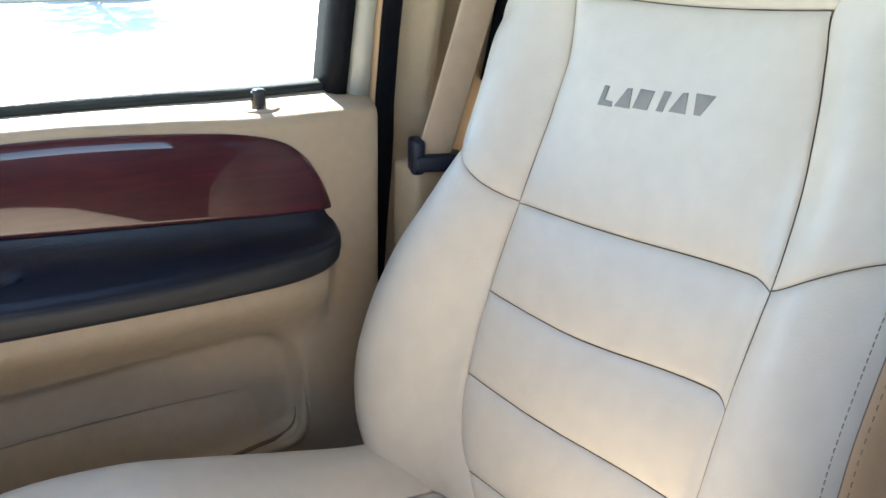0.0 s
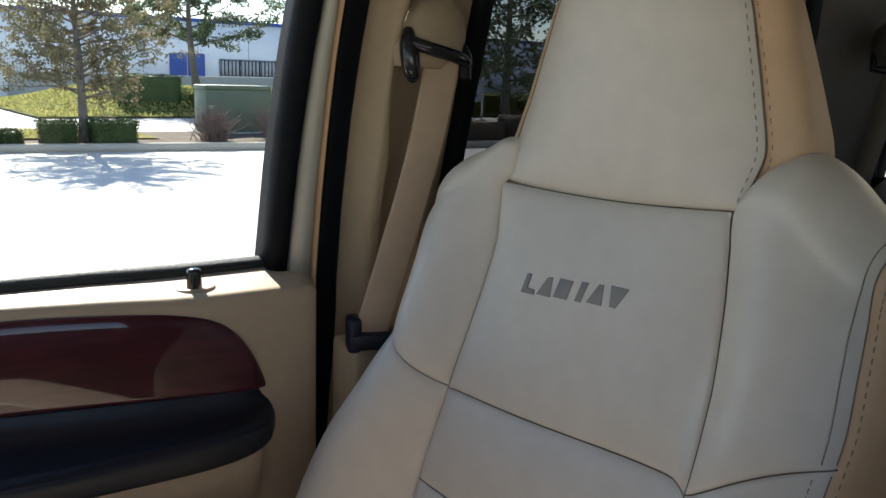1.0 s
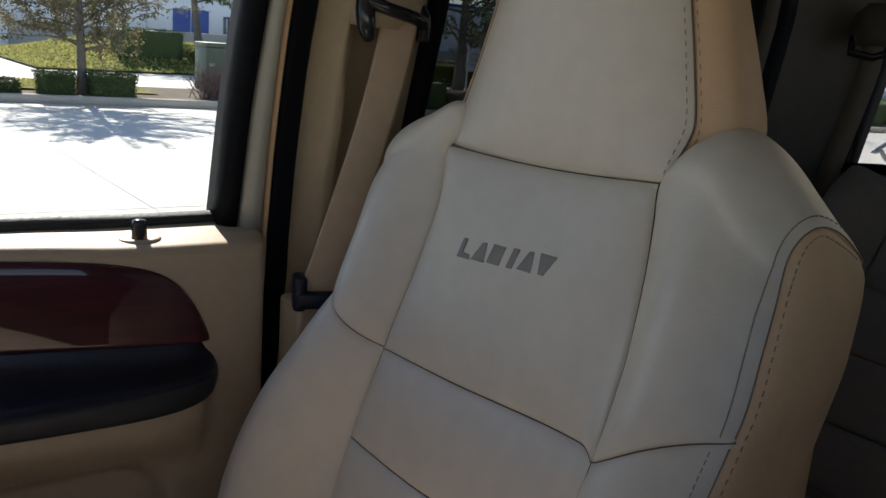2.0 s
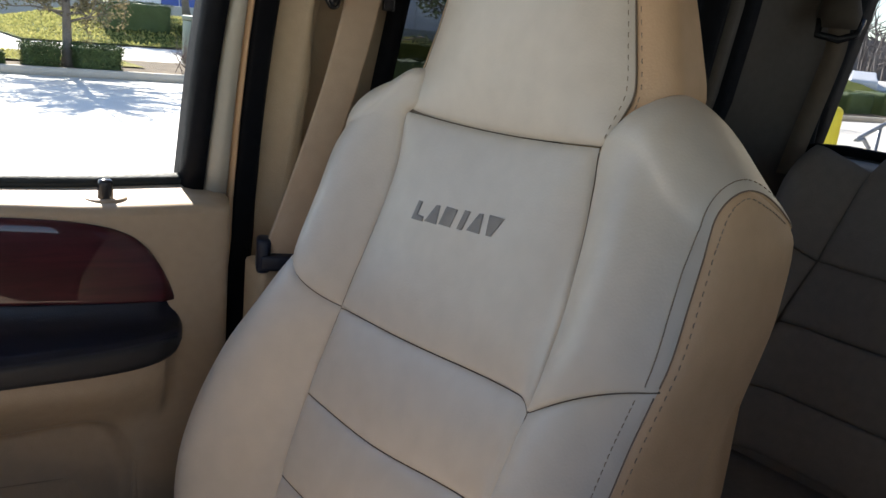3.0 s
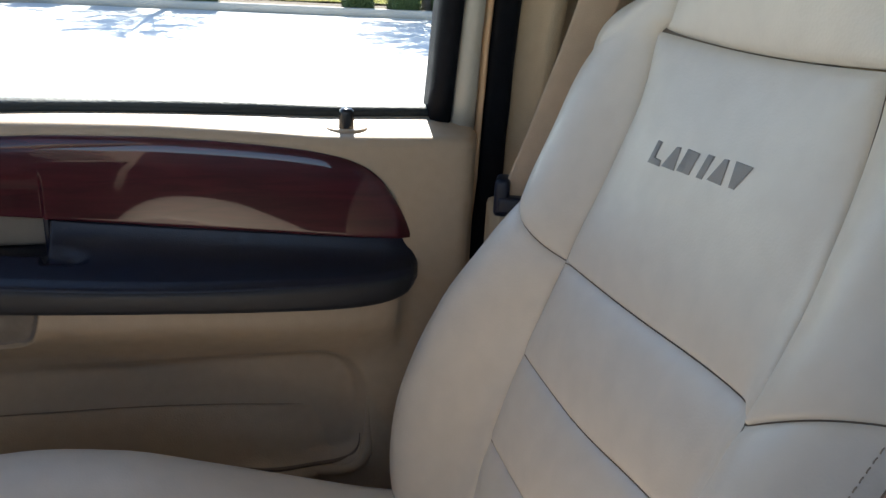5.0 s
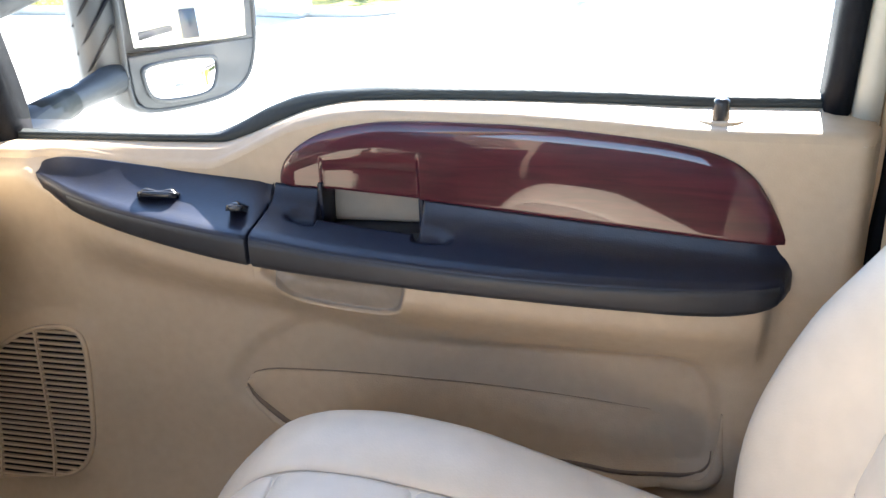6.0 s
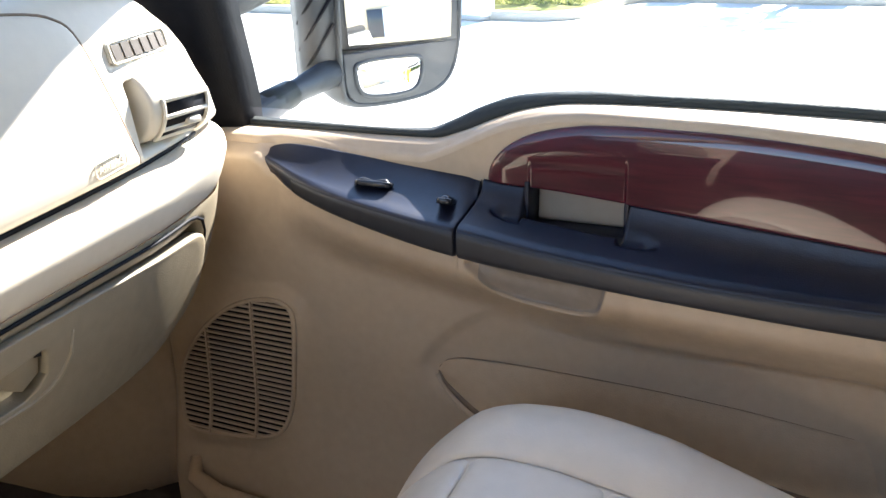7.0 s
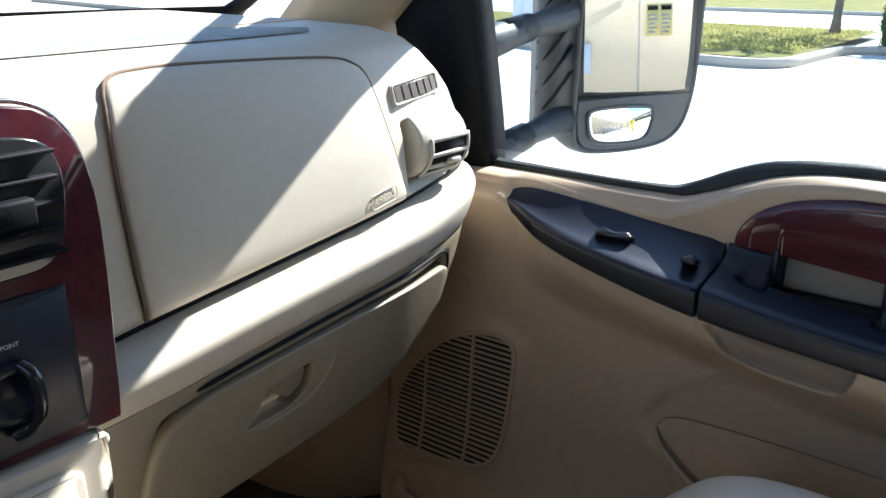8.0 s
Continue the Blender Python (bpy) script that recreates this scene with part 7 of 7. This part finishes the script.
part("dock_frame", merge(box((13.88, -4.5, 1.0), (14.0, -4.4, 3.7)), box((13.88, -2.2, 1.0), (14.0, -2.1, 3.7)), box((13.88, -4.5, 3.6), (14.0, -2.1, 3.75))), SIGN_PALE, w)
w = part("window", box((13.95, -0.82, 0.98), (14.02, -0.52, 1.50), 0.01), DARK_PANE, bay)
part("shutter", box((13.9, -0.52, 0.96), (14.0, -0.31, 1.52), 0.01), SIGN_PALE, w, "pale blue shutter")
for y in (0.70, 0.94):
    s = part("notice", box((13.96, y, 1.63), (14.01, y + 0.22, 2.2)), NOTICE, bay, "pale yellow notice with dark print")
    part("notice_head", box((13.95, y + 0.02, 2.09), (13.965, y + 0.2, 2.17)), BLACK_SOFT, s)
    for j in range(5):
        part("notice_bar", box((13.95, y + 0.03, 1.68 + j * 0.075), (13.965, y + 0.16 + 0.03 * (j % 2), 1.715 + j * 0.075)), STEEL, s)


def bollard(at):
    b = thing("bollard", at, "yellow painted steel bollard", "bollard", "bollards by the loading bay")
    at = Vector(at)
    part("post", loft([[at + Vector((math.cos(q) * r, math.sin(q) * r, z)) for q in (2 * math.pi * k / 20 for k in range(20))] for z, r in ((0, 0.115), (1.16, 0.115), (1.20, 0.105), (1.225, 0.075), (1.235, 0.02))]), YELLOW, b)
    part("base_ring", loft([[at + Vector((math.cos(q) * r, math.sin(q) * r, z)) for q in (2 * math.pi * k / 20 for k in range(20))] for z, r in ((0, 0.15), (0.02, 0.15), (0.03, 0.12))]), KERB, b)
    return b


bollard((8.6, 3.71, 0))
bollard((12.9, 4.6, 0))

rail = thing("stair_rail", (9.8, 3.2, 0), "grey steel handrail beside loading bay steps", "handrail")
for off in (0.0, 1.1):
    y = 3.55 - off
    for h in (0.95, 0.5):
        part("rail", tube(round_path([(9.25, y - 0.0, h - 0.15), (9.1, y, h - 0.05), (9.15, y, h + 0.02), (10.9, y - 0.6, h + 0.95), (11.6, y - 0.65, h + 0.97)], 5, False), 0.024, 8), STEEL, rail)
    for x, t in ((9.3, 0.1), (10.1, 0.47), (10.9, 0.93), (11.6, 1.0)):
        part("post", tube([(x, y - 0.34 * (x - 9.15), 0.0), (x, y - 0.34 * (x - 9.15) if x < 11 else y - 0.65, 0.95 + t * 0.95)], 0.022, 8), STEEL, rail)
steps = thing("bay_steps", (10.6, 2.4, 0), "grey concrete steps up to the loading bay", "steps")
for k in range(5):
    part("tread", box((9.5 + k * 0.3, 2.3 - 0.1 * k, 0), (11.6, 3.2 - 0.1 * k, 0.175 * (k + 1)), 0.01), KERB, steps)


def car(at, turn, paint, label, tall=1.5):
    c = thing("car", at, label, "car", "parked cars")
    m = Matrix.Translation(at) @ Matrix.Rotation(radians(turn), 4, "Z")
    prof = [(-2.2, 0.45), (-2.25, 0.75), (-2.0, 0.95), (-1.1, 1.02), (-0.5, tall - 0.05), (0.2, tall), (1.1, tall - 0.03), (1.6, 1.05), (2.2, 0.95), (2.25, 0.5)]
    bm = loft([[(x, y * (1 - 0.14 * max(0, z - 0.9) / 0.6), z) for x, z in prof + [(2.1, 0.3), (-2.1, 0.3)]] for y in (-0.88, -0.8, 0.8, 0.88)])
    bm.transform(m)
    part("body", bm, paint, c)
    for s in (-1, 1):
        bm = loft([[(x, s * (0.80 + d), z) for x, z in ((-0.95, 1.05), (-0.45, tall - 0.12), (0.95, tall - 0.12), (1.4, 1.08))] for d in (-0.1, 0.02)])
        bm.transform(m)
        part("side_window", bm, DARK_PANE, c)
        for x in (-1.4, 1.4):
            bm = loft([[(x + math.cos(q) * 0.32, s * (0.75 + d), 0.32 + math.sin(q) * 0.32) for q in (2 * math.pi * k / 16 for k in range(16))] for d in (0, 0.16)])
            bm.transform(m)
            part("wheel", bm, TYRE, c)
    return c


car((47, 26.5, 0), 20, CAR_BLUE, "dark blue parked car", 1.5)
car((62, 30.5, 0), 30, CAR_WHITE, "pale parked car far off", 1.45)
car((66, 28.5, 0), 30, CAR_WHITE, "white parked pickup far off", 1.85)
tagged(part("far_grass", grid(lambda x, y: (x, y, 0.03), lin(30, 40, 6), lin(8, 30, 8)), GRASS), "grass strip across the yard", "lawn", kind="structure")
for k in range(6):
    hedge((27 + k * 1.9, 14.5 - k * 0.3, 0.0), (1.7, 1.2, 0.9 + rng.uniform(-0.1, 0.1)), "rounded dark shrub across the yard", "yard shrubs", 1200)
# a far belt of bare wood
bits = []
r = random.Random(5)
for k in range(260):
    x, y = 84 + r.uniform(0, 20), -10 + r.uniform(0, 90)
    h = r.uniform(5, 9)
    p = Vector((x, y, 0))
    bits.append(tube([p, p + Vector((r.gauss(0, 0.3), r.gauss(0, 0.3), h * 0.6)), p + Vector((r.gauss(0, 0.8), r.gauss(0, 0.8), h))], [0.22, 0.14, 0.04], 4))
    for _ in range(14):
        a = p + Vector((0, 0, h * r.uniform(0.3, 0.9)))
        bits.append(tube([a, a + Vector((r.gauss(0, 1.3), r.gauss(0, 1.3), r.uniform(0.2, 1.8)))], [0.08, 0.02], 3))
tagged(part("bare_wood", merge(*bits), FAR_WOOD, None, "", False), "belt of bare grey trees far off", "woods", kind="stuff")
tagged(part("backdrop_rise", grid(lambda x, v: (118 + 10 * math.sin(x * 0.05), x, -0.5 + v * (6.0 + 1.2 * noise.noise((x * 0.1, 0, 0)))), lin(-160, 200, 120), lin(0, 1, 4)), FAR_WOOD), "brown wooded rise on the horizon", "backdrop", kind="structure")
sign = thing("yard_sign", (16.5, 20, 0), "pale sign board on two posts among trees", "sign")
part("board", box((16.2, 19.98, 0.9), (17.0, 20.02, 1.6), 0.01), SIGN_PALE, sign)
for x in (16.22, 16.95):
    part("post", box((x, 20.0, 0), (x + 0.05, 20.05, 1.65)), LETTER, sign)
for j in range(3):
    part("text_bar", box((16.3, 19.972, 1.05 + j * 0.17), (16.3 + 0.5 - 0.1 * j, 19.982, 1.12 + j * 0.17)), STEEL, sign)
